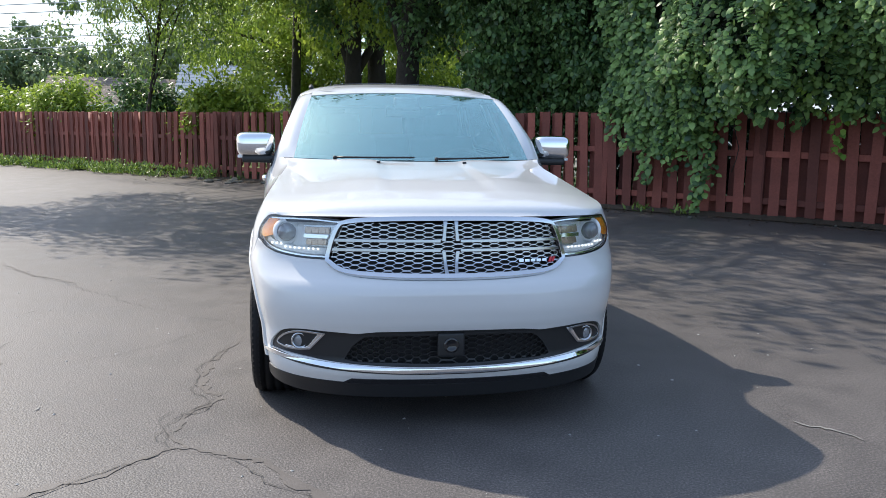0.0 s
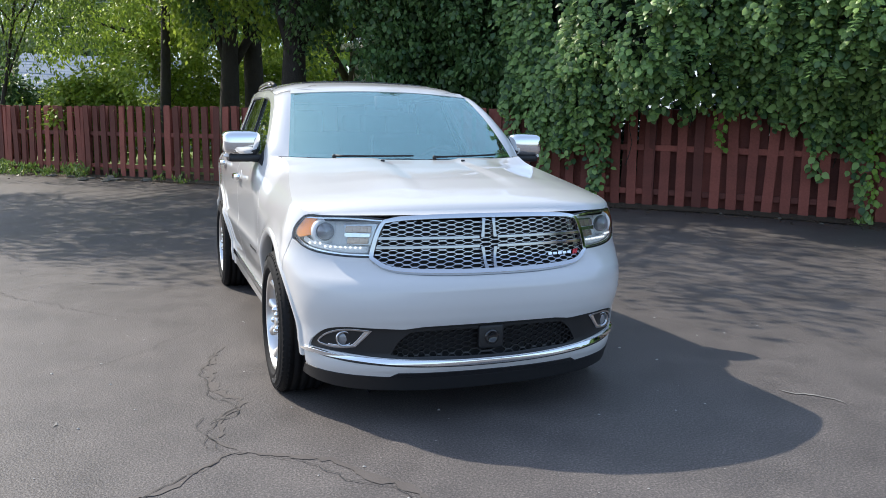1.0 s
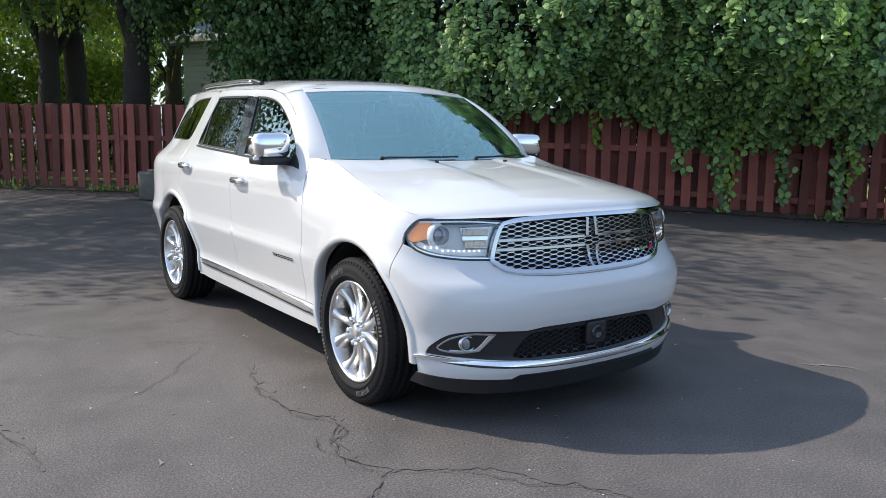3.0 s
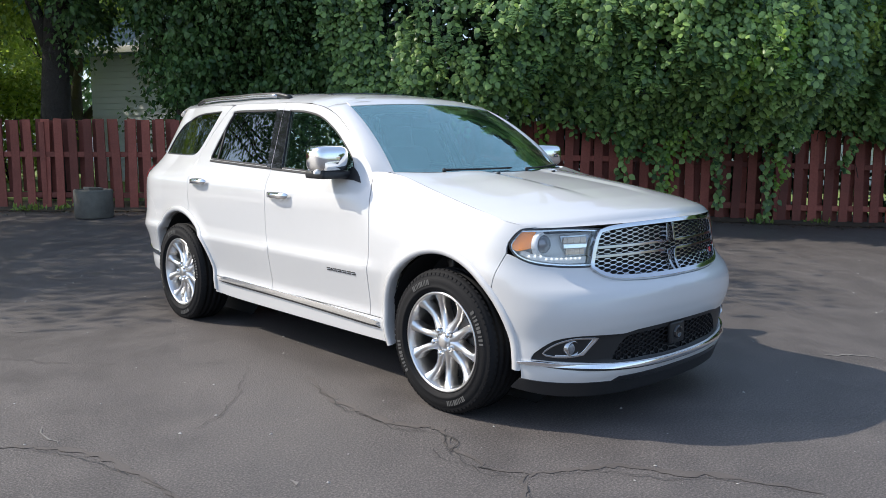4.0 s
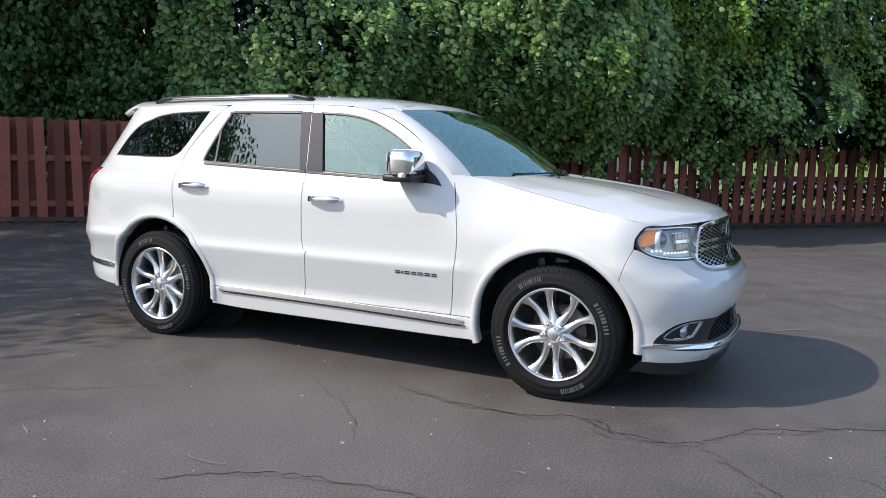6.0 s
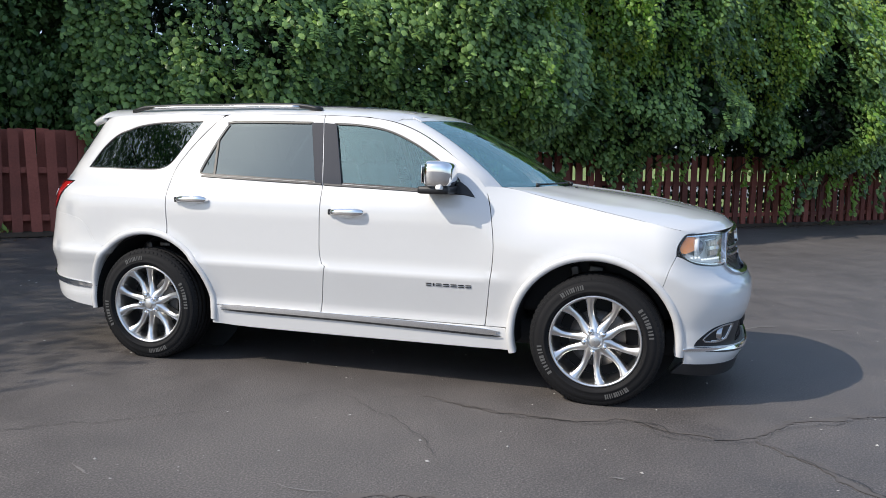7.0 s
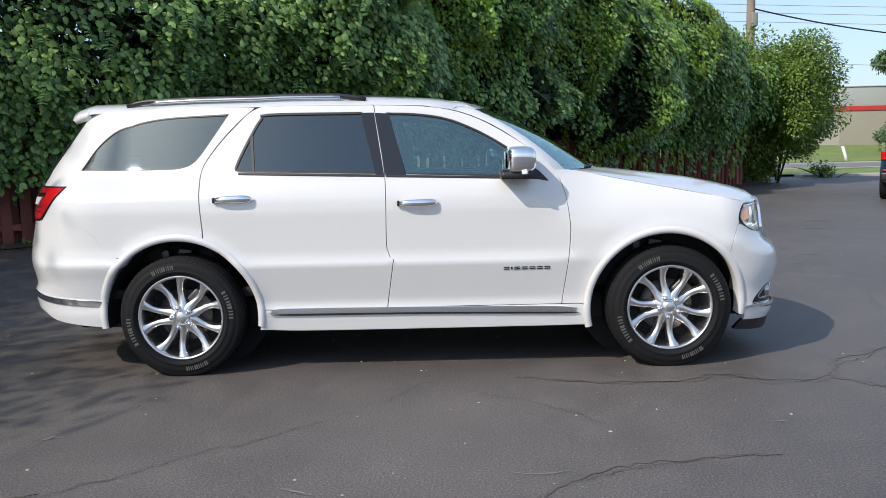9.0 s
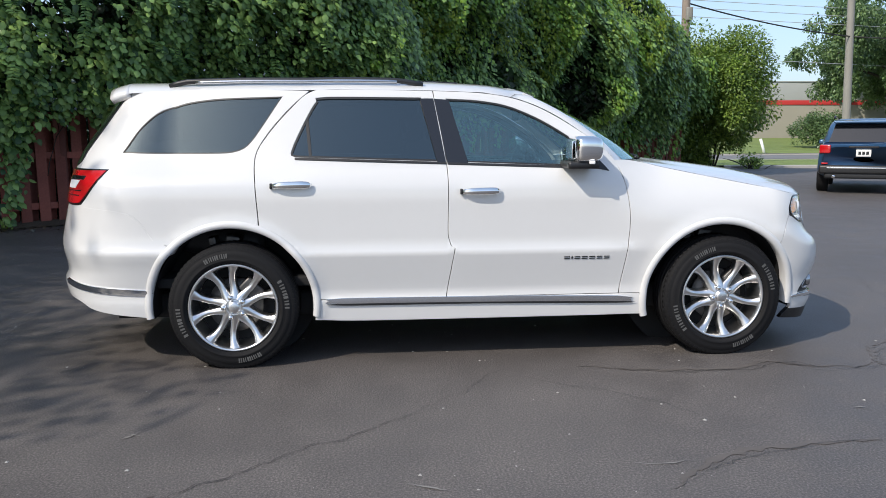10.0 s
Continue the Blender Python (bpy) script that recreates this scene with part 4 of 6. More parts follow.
    # tailgate half
    sheet("tailgate_half", loop([(4.55, .98, 1), (3.96, .985, 1), (4.03, 1.10), (4.0, 1.35), (3.93, 1.50), (3.87, 1.655, 1), (4.55, 1.66, 1)]), skin, PAINT, CAR, (), .05, .02)
    sheet("rear_window_half", loop([(4.55, 1.22, 1), (4.12, 1.22), (4.04, 1.30), (3.97, 1.52), (3.93, 1.62, 1), (4.55, 1.62, 1)]), skin, GLOSS, CAR, (), .05, .01, .006, "dark rear window")
    # door handles
    for hy, hz, dr in ((1.55, 1.055, door), (2.68, 1.095, rdoor)):
        cup = [(hy + .062 * math.cos(a), hz + .006 + .042 * math.sin(a)) for a in np.linspace(0, 2 * math.pi, 24, endpoint=False)]
        sheet("handle_cup", np.array(mirror_q(on_side(cup)) if flip else on_side(cup)), skin, PAINT, dr, (), .02, .004, .002)
        path, rad = [], []
        for f in np.linspace(-1, 1, 15):
            p, nn = skin(np.array(sg * (hy + .118 * f + 1.45)), np.array(hz - .002 * f), .012 + .026 * (1 - f**4))
            path.append(p)
            rad.append(.0150 * (1 - .50 * abs(f) ** 5) * (1 - .12 * f))
        v, f = tube(path, rad, 12, 1.5)
        bar = mesh_part("door_handle", v, f, CHROME, dr, "chrome bar handle")
        for f0, w in ((.80, .020), (1.0, .014)):
            c = skin(np.array(sg * (hy + .118 * f0 + 1.45)), np.array(hz), .012)[0]
            bm = bmesh.new()
            box(bm, Matrix.Translation(c), .030, w, .034, .006)
            part("handle_cap", bm, CHROME if f0 < .9 else PLASTIC, bar)
    # model badge, as plain bars
    yb = 1.028
    for k, (w, h) in enumerate(((.034, .018), (.008, .018), (.034, .018), (.036, .018), (.036, .018), (.034, .018), (.034, .018))):
        zz = .640
        for dz in ((.006, -.006) if k != 1 else (0,)):
            hh, ww = (.0042 if k != 1 else .015), w
            c = [(yb, zz + dz - hh / 2, 1), (yb - ww, zz + dz - hh / 2 + .001, 1), (yb - ww, zz + dz + hh / 2 + .001, 1), (yb, zz + dz + hh / 2, 1)]
            sheet("badge_bar", loop(c, .02), skin, PLASTIC, door, (), .05, .003, .004)
        yb -= w + .0115
    # mirror
    cx, cy, cz = sg * .978, .955, 1.292
    bm = bmesh.new()
    bmesh.ops.create_uvsphere(bm, u_segments=28, v_segments=18, radius=1.0)
    for v in bm.verts:
        x, y, z = v.co
        f = lambda a, n: math.copysign(abs(a) ** n, a)
        v.co = (cx + .120 * f(x, .46) * (1 + .06 * z), cy + .118 * f(y, .52) * (1.0 if y < 0 else .52) - .015 * x * sg, cz + .080 * f(z, .50) + .014)
    cap_bm = bm
    cap = part("mirror_cap", cap_bm, CHROME, CAR, "chrome door mirror cap")
    bm = bmesh.new()
    box(bm, pose(cx - sg * .03, cy - .005, cz - .078, 0, 0, 0), .23, .19, .045, .018)
    box(bm, pose(sg * .865, cy - .05, cz - .085, 0, -6 * sg, 8 * sg), .16, .09, .042, .014)
    part("mirror_base", bm, PLASTIC, cap, "black mirror arm")
    bm = bmesh.new()
    box(bm, pose(cx + sg * .062, cy - .058, cz - .062, 0, 0, sg * 14), .10, .035, .020, .007)
    part("mirror_indicator", bm, CLEARGREY, cap, "clear side repeater")
    bm = bmesh.new()
    box(bm, pose(cx, cy + .066, cz + .012), .150, .006, .105, .002)
    part("mirror_face", bm, CHROME, cap)
    sheet("mirror_sail", loop([(.745, 1.172, 1), (.865, 1.196, 1), (.86, 1.262), (.80, 1.232)]), skin, PLASTIC, door, (), .03, .006, .006)
    # headlamp
    HLP = [(-.884, .928), (-.838, .997, 1), (-.66, 1.002), (-.496, .992, 1), (-.566, .818, 1), (-.70, .822), (-.82, .840), (-.872, .872)]
    lamp = sheet("headlamp", nose_loop(HLP), skin, CLEARGREY, CAR, (), .02, .004, -.055, "clear headlamp with amber marker")
    # lamp tub walls
    lp = nose_loop(HLP, .012)
    ring = np.stack([skin(lp[:, 0], lp[:, 1], o)[0] for o in (-.056, .001)])
    ring = np.concatenate([ring, ring[:, :1]], 1)
    grid_part("lamp_tub", ring, CLEARGREY, lamp)
    slab("lens_cover", grow_loop(nose_loop(HLP), -.004), skin, GLASS, lamp, .05, .004, .002)
    sheet("lens_frame", grow_loop(nose_loop(HLP), .004), skin, GLOSS, lamp, [grow_loop(nose_loop(HLP), -.001)], .03, .01, .001)
    sheet("lens_bezel", grow_loop(nose_loop(HLP), -.003), skin, CHROME, lamp, [grow_loop(nose_loop(HLP), -.009)], .03, .006, -.010, "chrome lamp bezel")
    sheet("amber_marker", nose_loop([(-.880, .925), (-.842, .986, 1), (-.797, .988, 1), (-.814, .915, 1), (-.872, .897)]), skin, AMBER, lamp, (), .02, .01, -.006, "amber side marker")
    sheet("led_strip", nose_loop([(-.862, .880, 1), (-.82, .856), (-.70, .838), (-.585, .836, 1), (-.580, .864, 1), (-.70, .862), (-.81, .878), (-.855, .902, 1)]), skin, CLEARGREY, lamp, (), .02, .01, -.02, "white daytime running strip")
    for k in range(11):
        xx = -.835 + .022 * k
        c, nn = skin(np.array(sg * -qx(xx, .862)), np.array(.859 if k > 2 else .872), -.014)
        bm = bmesh.new()
        bmesh.ops.create_uvsphere(bm, u_segments=10, v_segments=6, radius=.0060, matrix=Matrix.Translation(c))
        part("led", bm, LED, lamp)
    for xx, zz, r, nm in ((-.772, .930, .044, "projector"),):
        c, nn = skin(np.array(sg * -qx(xx, zz)), np.array(zz), -.03)
        m = Matrix.Translation(c) @ Vector((0, -1, 0)).to_track_quat("X", "Z").to_matrix().to_4x4()
        lathe("projector_ring", [(r + .022, -.02), (r + .018, .000), (r + .006, .006), (r, .000)], CLEARGREY, lamp, m, 32)
        lathe("projector_lens", [(r, .0), (r * .92, .012), (r * .7, .021), (r * .4, .027), (.002, .029)], LAMPGLASS, lamp, m, 32)
    sheet("reflector_back", nose_loop([(-.690, .968, 1), (-.535, .972, 1), (-.572, .870, 1), (-.668, .872, 1)]), skin, WIRE, lamp, (), .02, .01, -.040)
    for z0, z1, x0, x1 in ((.960, .932, -.678, -.562), (.903, .878, -.672, -.578)):
        for k in range(7):
            f0, f1 = k / 7, (k + .86) / 7
            xa, xb = x0 + (x1 - x0) * f0, x0 + (x1 - x0) * f1
            sheet("reflector_cell", nose_loop([(xa, z0, 1), (xb, z0, 1), (xb - .004, z1, 1), (xa - .004, z1, 1)]), skin, CELL, lamp, (), .02, .01, -.026 + .003 * (k % 2), "brown turn reflector" if k == 0 else "")
    sheet("reflector_bar", nose_loop([(-.684, .926, 1), (-.568, .926, 1), (-.574, .909, 1), (-.684, .909, 1)]), skin, CHROME, lamp, (), .02, .012, -.020)
    # fog lamp
    FOG = [(-.812, .405), (-.775, .452), (-.70, .478), (-.585, .474, 1), (-.655, .395, 1), (-.72, .386), (-.78, .389)]
    fog = sheet("fog_lamp", grow_loop(nose_loop(FOG), .001), skin, WIRE, CAR, [grow_loop(nose_loop(FOG), -.005)], .02, .05, -.004, "fog lamp in a chrome surround")
    sheet("fog_back", nose_loop(FOG), skin, PLASTIC, fog, (), .03, .004, -.040)
    c, nn = skin(np.array(sg * -qx(-.705, .430)), np.array(.430), -.012)
    m = Matrix.Translation(c) @ (Vector((0, -1, 0)) + Vector(nn) * .5).to_track_quat("X", "Z").to_matrix().to_4x4()
    lathe("fog_ring", [(.040, -.03), (.039, .008), (.033, .010), (.029, .000)], WIRE, fog, m, 32)
    lathe("fog_lens", [(.030, -.004), (.024, .001), (.013, .004), (.001, .005)], LAMPGLASS, fog, m, 28)
    c, nn = skin(np.array(sg * -qx(-.63, .435)), np.array(.435), .0)
    sheet("fog_blade", nose_loop([(-.652, .400, 1), (-.594, .468, 1), (-.616, .470, 1), (-.664, .408), (-.70, .396), (-.77, .398, 1), (-.77, .392, 1), (-.70, .390)]), skin, CHROME, fog, (), .02, .03, -.006)


build_side(False)
build_side(True)


def both(pts):
    """An outline across the nose from its right half, from the top middle round to the bottom middle."""
    right = [(qx(p[0], p[1]), *p[1:]) for p in pts]
    left = [(-p[0], *p[1:]) for p in right[::-1] if abs(p[0]) > 1e-6]
    return right + left


def chrome_z(x):
    return .305 + .050 * (abs(x) / .83) ** 2


GRILLE = [(0, 1.014), (-.30, 1.010), (-.475, .996), (-.525, .965), (-.572, .83), (-.56, .793), (-.49, .753), (-.30, .738), (0, .734)]
INTAKE = [(0, .497), (-.35, .494), (-.43, .484), (-.56, .490), (-.70, .493), (-.785, .470), (-.835, .405), (-.84, chrome_z(.84) + .012, 1)] + [(x, chrome_z(x) + .018) for x in (-.7, -.5, -.25)] + [(0, chrome_z(0) + .018)]


def build_nose():
    fas = [(0, .731), (qx(-.30, .735), .735), (qx(-.485, .750), .750), (qx(-.563, .789), .789, 1), (qx(-.570, .810), .810, 1), (qx(-.70, .814), .814), (qx(-.822, .832), .832), (qx(-.880, .868), .868), (qy(-.430, .880), .880, 1), (qy(-.362, .703), .703, 1)]
    fas += on_side(arc(.02, .37, .505, 139, 183, 8)[1:-1]) + [(qy(-.487, .262), .262, 1)]
    fas += [(qx(x, .25), .250 - .02 * (1 - abs(x) / .83)) for x in (-.80, -.6, -.3)] + [(0, .228)]
    full = fas + [(-p[0], *p[1:]) for p in fas[::-1] if abs(p[0]) > 1e-6]
    sheet("front_bumper", outline(full, .03), skin, PAINT, CAR, [outline(both(INTAKE), .03)], .03, .02)
    ins = outline(both(INTAKE), .03)
    sheet("lower_intake", ins, skin, PLASTIC, CAR, [outline(both([(0, .476), (-.36, .474), (-.43, .455), (-.50, .352, 1), (-.25, .338), (0, .332)]), .03)], .03, .03, -.012, "black plastic lower intake surround")
    sheet("intake_backing", outline(both([(0, .49), (-.40, .488), (-.54, .34), (0, .32)]), .04), skin, DARK, CAR, (), .05, .004, -.07)
    # chrome bar under the intake
    bar = [(0, chrome_z(0) + .012)] + [(x, chrome_z(x) + .012) for x in (-.25, -.5, -.7, -.82)] + [(-.858, chrome_z(.85) + .002), (-.858, chrome_z(.85) - .008)] + [(x, chrome_z(x) - .006) for x in (-.82, -.7, -.5, -.25)] + [(0, chrome_z(0) - .006)]
    sheet("chrome_bar", outline(both(bar), .03), skin, CHROME, CAR, (), .02, .02, .012, "chrome bar across the bumper")
    groove = [(0, chrome_z(0) - .006)] + [(x, chrome_z(x) - .006) for x in (-.25, -.5, -.7)] + [(-.80, chrome_z(.8) - .009)] + [(x, chrome_z(x) - .014) for x in (-.7, -.5, -.25)] + [(0, chrome_z(0) - .014)]
    sheet("bar_groove", outline(both(groove), .03), skin, PLASTIC, CAR, (), .02, .006, .004)
    # black lip
    lip = [(0, .234), (-.3, .238), (-.6, .252), (-.79, .262), (-.846, .268, 1), (-.846, .212, 1), (-.7, .187), (-.35, .172), (0, .168)]
    sheet("bumper_lip", outline(both(lip), .03), skin, PLASTIC, CAR, (), .03, .03, .004, "scuffed black plastic bumper lip")
    slot = [(0, .262), (-.25, .264), (-.46, .268, 1), (-.50, .246, 1), (-.25, .238), (0, .236)]
    sheet("lip_slot", outline(both(slot), .03), skin, GLOSS, CAR, (), .03, .01, .004)
    # radiator grille
    outer = outline(both(GRILLE), .02)
    inner = grow_loop(outer, -.016)
    ring = sheet("grille", outer, skin, RING_CHROME, CAR, [inner], .015, .04, .016, "chrome grille with wire mesh and a cross")
    sheet("grille_backing", outer, skin, DARK, ring, (), .05, .004, -.05)

    def mesh_wires(region, parent, mat, pitch, row, amp, off, thick, deep):
        """Wires in zigzag rows that meet in long hexagons."""
        V, F = [], []
        lo, hi = region.min(0), region.max(0)
        k = 0
        z = lo[1]
        while z < hi[1]:
            x = lo[0]
            run = []
            pts = []
            j = 0
            sgn = 1 if k % 2 else -1
            while x < hi[0]:
                for fx, dz in ((0, -1), (.30, -1), (.5, 1), (.80, 1)):
                    pts.append((x + fx * pitch, z + sgn * dz * amp))
                x += pitch
            pts = np.array(pts)
            ok = inside(region, pts)
            for i in range(len(pts) - 1):
                if ok[i] or ok[i + 1]:
                    a, b = pts[i], pts[i + 1]
                    o = len(V)
                    for (q, zz) in (a, b):
                        for dz, oo in ((thick, off), (-thick, off), (-thick * .8, off - deep), (thick * .8, off - deep)):
                            V.append(skin(np.array(q), np.array(zz + dz), oo)[0])
                    for c in range(4):
                        c2 = (c + 1) % 4
                        F.append((o + c, o + c2, o + 4 + c2, o + 4 + c))
            z += row
            k += 1
        mesh_part("mesh", V, F, mat, parent, "", None, True)
    mesh_wires(grow_loop(outer, -.022), ring, WIRE, .066, .0108, .0044, -.004, .0019, .009)
    # cross: two flared uprights and two level bars each side
    for sg in (-1, 1):
        for z0, z1, w0, w1 in ((.906, .994, .024, .017), (.744, .858, .013, .025)):
            zm = (z0 + z1) / 2
            c = [(sg * w0, z0, 1), (sg * (w0 + .017), z0, 1), (sg * ((w0 + w1) / 2 + .013), zm), (sg * (w1 + .017), z1, 1), (sg * w1, z1, 1), (sg * ((w0 + w1) / 2 + .002), zm)]
            sheet("cross_upright", outline(on_nose(c), .02), skin, GRILLE_CHROME, ring, (), .02, .02, .014)
        for z0 in (.905, .862):
            c = [(sg * .048, z0 - .0055, 1), (sg * .30, z0 - .0055), (sg * .545, z0 - .0075, 1), (sg * .540, z0 + .0045, 1), (sg * .30, z0 + .0055), (sg * .048, z0 + .0055, 1)]
            sheet("cross_bar", outline(on_nose(c), .02), skin, GRILLE_CHROME, ring, (), .02, .02, .010)
    # maker's mark, as plain bars with two red strokes
    for k in range(5):
        x0 = .335 + .030 * k
        sheet("maker_bar", outline(on_nose([(x0, .800, 1), (x0 + .022, .800, 1), (x0 + .022, .812, 1), (x0, .812, 1)]), .02), skin, CHROME, ring, (), .03, .004, .006)
    for k in range(2):
        x0 = .488 + .016 * k
        sheet("maker_stroke", outline(on_nose([(x0, .796, 1), (x0 + .011, .796, 1), (x0 + .022, .818, 1), (x0 + .011, .818, 1)]), .02), skin, REDMARK, ring, (), .03, .004, .006)
    low = outline(both([(0, .474), (-.36, .472), (-.43, .453), (-.50, .354), (-.25, .340), (0, .334)]), .03)
    holder = sheet("intake_grille", low, skin, PLASTIC, CAR, [grow_loop(low, -.006)], .03, .02, -.012, "black wire mesh in the lower intake")
    mesh_wires(low, holder, PLASTIC, .046, .0125, .0058, -.016, .0020, .010)
    c, nn = skin(np.array(0.0), np.array(.425), -.01)
    bm = bmesh.new()
    box(bm, Matrix.Translation(c), .13, .03, .115, .012)
    sens = part("radar_sensor", bm, PLASTIC, CAR, "black cruise sensor housing")
    lathe("sensor_eye", [(.036, .0), (.036, .022), (.024, .024), (.022, .018), (.001, .018)], GLOSS, sens, Matrix.Translation(c) @ Vector((0, -1, 0)).to_track_quat("X", "Z").to_matrix().to_4x4(), 28)


build_nose()


# ---- hood, windscreen, roof ----
hood_mid = table([0, .02, .05, .12, .25, .45, .75, 1.05, 1.30], [1.022, 1.044, 1.062, 1.085, 1.118, 1.155, 1.195, 1.228, 1.250], .03)
hood_edge = table([0, .25, .32, .49, .83, 1.10, 1.24, 1.40], [1.008, 1.016, 1.028, 1.066, 1.132, 1.187, 1.220, 1.25], .05)


def nose_y(x, z):
    """How far forward the nose stands at a distance x from the middle."""
    wf = half_width(YS, np.array(z))
    return YS - (nose_z(z) + YS) * np.maximum(1 - (np.abs(x) / wf) ** 2.1, .0001) ** (1 / 2.1)


def hood(u, v, off=0.0):
    def raw(u, v):
        a = np.abs(u)
        y0 = nose_y(u * .80, 1.012)
        y1 = .315 + .27 * u * u
        y = y0 + (y1 - y0) * v
        ye = nose_y(.80, 1.012) * (1 - v) + .585 * v
        ze = hood_edge(ye + .74)
        xe = np.where(ye < YS, half_width(YS, ze) * np.maximum(1 - (np.maximum(YS - ye, 0) / (nose_z(ze) + YS)) ** 2.1, .0001) ** (1 / 2.1), half_width(np.maximum(ye, YS), ze))
        x = u * (xe - .0008)
        e, c = ze, hood_mid(v * 1.055)
        z = c - (c - e) * a**2.6 + .009 * (smooth(.26, .36, a) - smooth(.44, .74, a)) * smooth(.15, .5, v)
        k = np.clip(1 - v / .07, 0, 1)
        z = z - .012 * k * k
        return np.stack([x, y, z], -1)
    u, v = np.asarray(u, float), np.asarray(v, float)
    d = 1e-3
    p = raw(u, v)
    n = np.cross(raw(u + d, v) - raw(u - d, v), raw(u, v + d) - raw(u, v - d))
    n /= np.linalg.norm(n, axis=-1, keepdims=True)
    return p + n * off, n


def loft_part(name, fn, mat, nu, nv, lab="", off=0.0, thick=0.0, u0=-1.0, u1=1.0, v0=0.0, v1=1.0, parent=None):
    U, V = np.meshgrid(np.linspace(u0, u1, nu), np.linspace(v0, v1, nv))
    P, N = fn(U, V, off)
    return grid_part(name, P, mat, parent or CAR, None if thick else N, lab, thick)


loft_part("hood", hood, PAINT, 49, 49)
loft_part("hood_front_edge", lambda u, v, o: (lambda p: (p[0] + np.stack([0 * u, .004 + 0 * u, -.03 * v], -1), p[1] * 0 + np.array([0, -1, -.2])))(hood(u, 0 * v, 0)), PLASTIC, 49, 2)


def screen(u, v, off=0.0):
    def raw(u, v):
        x = u * (.735 + (.615 - .735) * v)
        y = (.335 + .28 * u * u) * (1 - v) + (1.13 + .085 * u * u) * v
        z = (1.232 + .004 * u * u) * (1 - v) + (1.672 - .026 * u * u) * v
        b = 4 * v * (1 - v)
        return np.stack([x, y - .018 * b, z + .028 * b], -1)
    u, v = np.asarray(u, float), np.asarray(v, float)
    d = 1e-3
    p = raw(u, v)
    n = np.cross(raw(u + d, v) - raw(u - d, v), raw(u, v + d) - raw(u, v - d))
    n /= np.linalg.norm(n, axis=-1, keepdims=True)
    return p + n * off, n


def rect(u0, u1, v0, v1, n=24):
    t = np.linspace(0, 1, n, endpoint=False)
    return np.concatenate([np.stack([u0 + (u1 - u0) * t, v0 + 0 * t], -1), np.stack([u1 + 0 * t, v0 + (v1 - v0) * t], -1), np.stack([u1 - (u1 - u0) * t, v1 + 0 * t], -1), np.stack([u0 + 0 * t, v1 - (v1 - v0) * t], -1)])


slab("windscreen", rect(-1, 1, .0, .955), screen, WINDSCREEN, CAR, .1, .005, 0, "tinted windscreen")
sheet("windscreen_border", rect(-1.005, 1.005, -.01, .96), screen, GLOSS, CAR, [rect(-.965, .965, .04, .925)], .08, .0, -.007)
sheet("roof_header", rect(-1.0, 1.0, .945, 1.03), screen, PAINT, CAR, (), .05, .01, .004)
bm = bmesh.new()
box(bm, pose(0, 1.03, 1.575, -28, 0, 0), .17, .05, .09, .02)
box(bm, pose(0, 1.16, 1.53, 10, 0, 0), .24, .03, .075, .014)
part("inside_mirror", bm, PLASTIC, CAR)
# cowl and wipers
U, V = np.meshgrid(np.linspace(-1, 1, 33), np.linspace(0, 1, 4))
cowl0, cowl1 = hood(U, 1 + 0 * U, 0)[0], screen(U, 0 * U, 0)[0]
cw = cowl0 * (1 - V[..., None]) + cowl1 * V[..., None]
cw[..., 2] -= .02 * np.sin(V * math.pi) + .004
grid_part("cowl", cw, PLASTIC, CAR)
for x0, x1 in ((-.487, -.03), (.10, .58)):
    pts = []
    for t in np.linspace(0, 1, 9):
        u = (x0 + (x1 - x0) * t) / .735
        p = screen(np.array(u), np.array(.004 + .012 * t), .014)[0]
        pts.append(p)
    v, f = tube(pts, [.008, .007] + [.006] * 7, 6)
    wiper = mesh_part("wiper", v, f, PLASTIC, CAR, "black wiper arm")
    p = screen(np.array(x0 / .735), np.array(-.004), .016)[0]
    bm = bmesh.new()
    bmesh.ops.create_uvsphere(bm, u_segments=12, v_segments=8, radius=.013, matrix=Matrix.Translation(p))
    part("wiper_knuckle", bm, PLASTIC, wiper)
for x0 in (-.255, .255):
    p = hood(np.array(x0 / .78), np.array(.90), .0)[0]
    bm = bmesh.new()
    box(bm, Matrix.Translation(p) @ pose(0, 0, .004), .022, .016, .012, .004)
    part("washer_nozzle", bm, PLASTIC, CAR)

ROOF_EDGE = np.array([(1.20, 1.58), (1.26, 1.607), (1.50, 1.655), (1.82, 1.667), (2.42, 1.674), (2.60, 1.668), (3.0, 1.674), (3.4, 1.668), (3.70, 1.652)])
roof_mid = table([0, .05, .3, .7, 1.2, 1.8, 2.2, 2.6], [1.676, 1.692, 1.728, 1.752, 1.760, 1.754, 1.740, 1.716], .08)


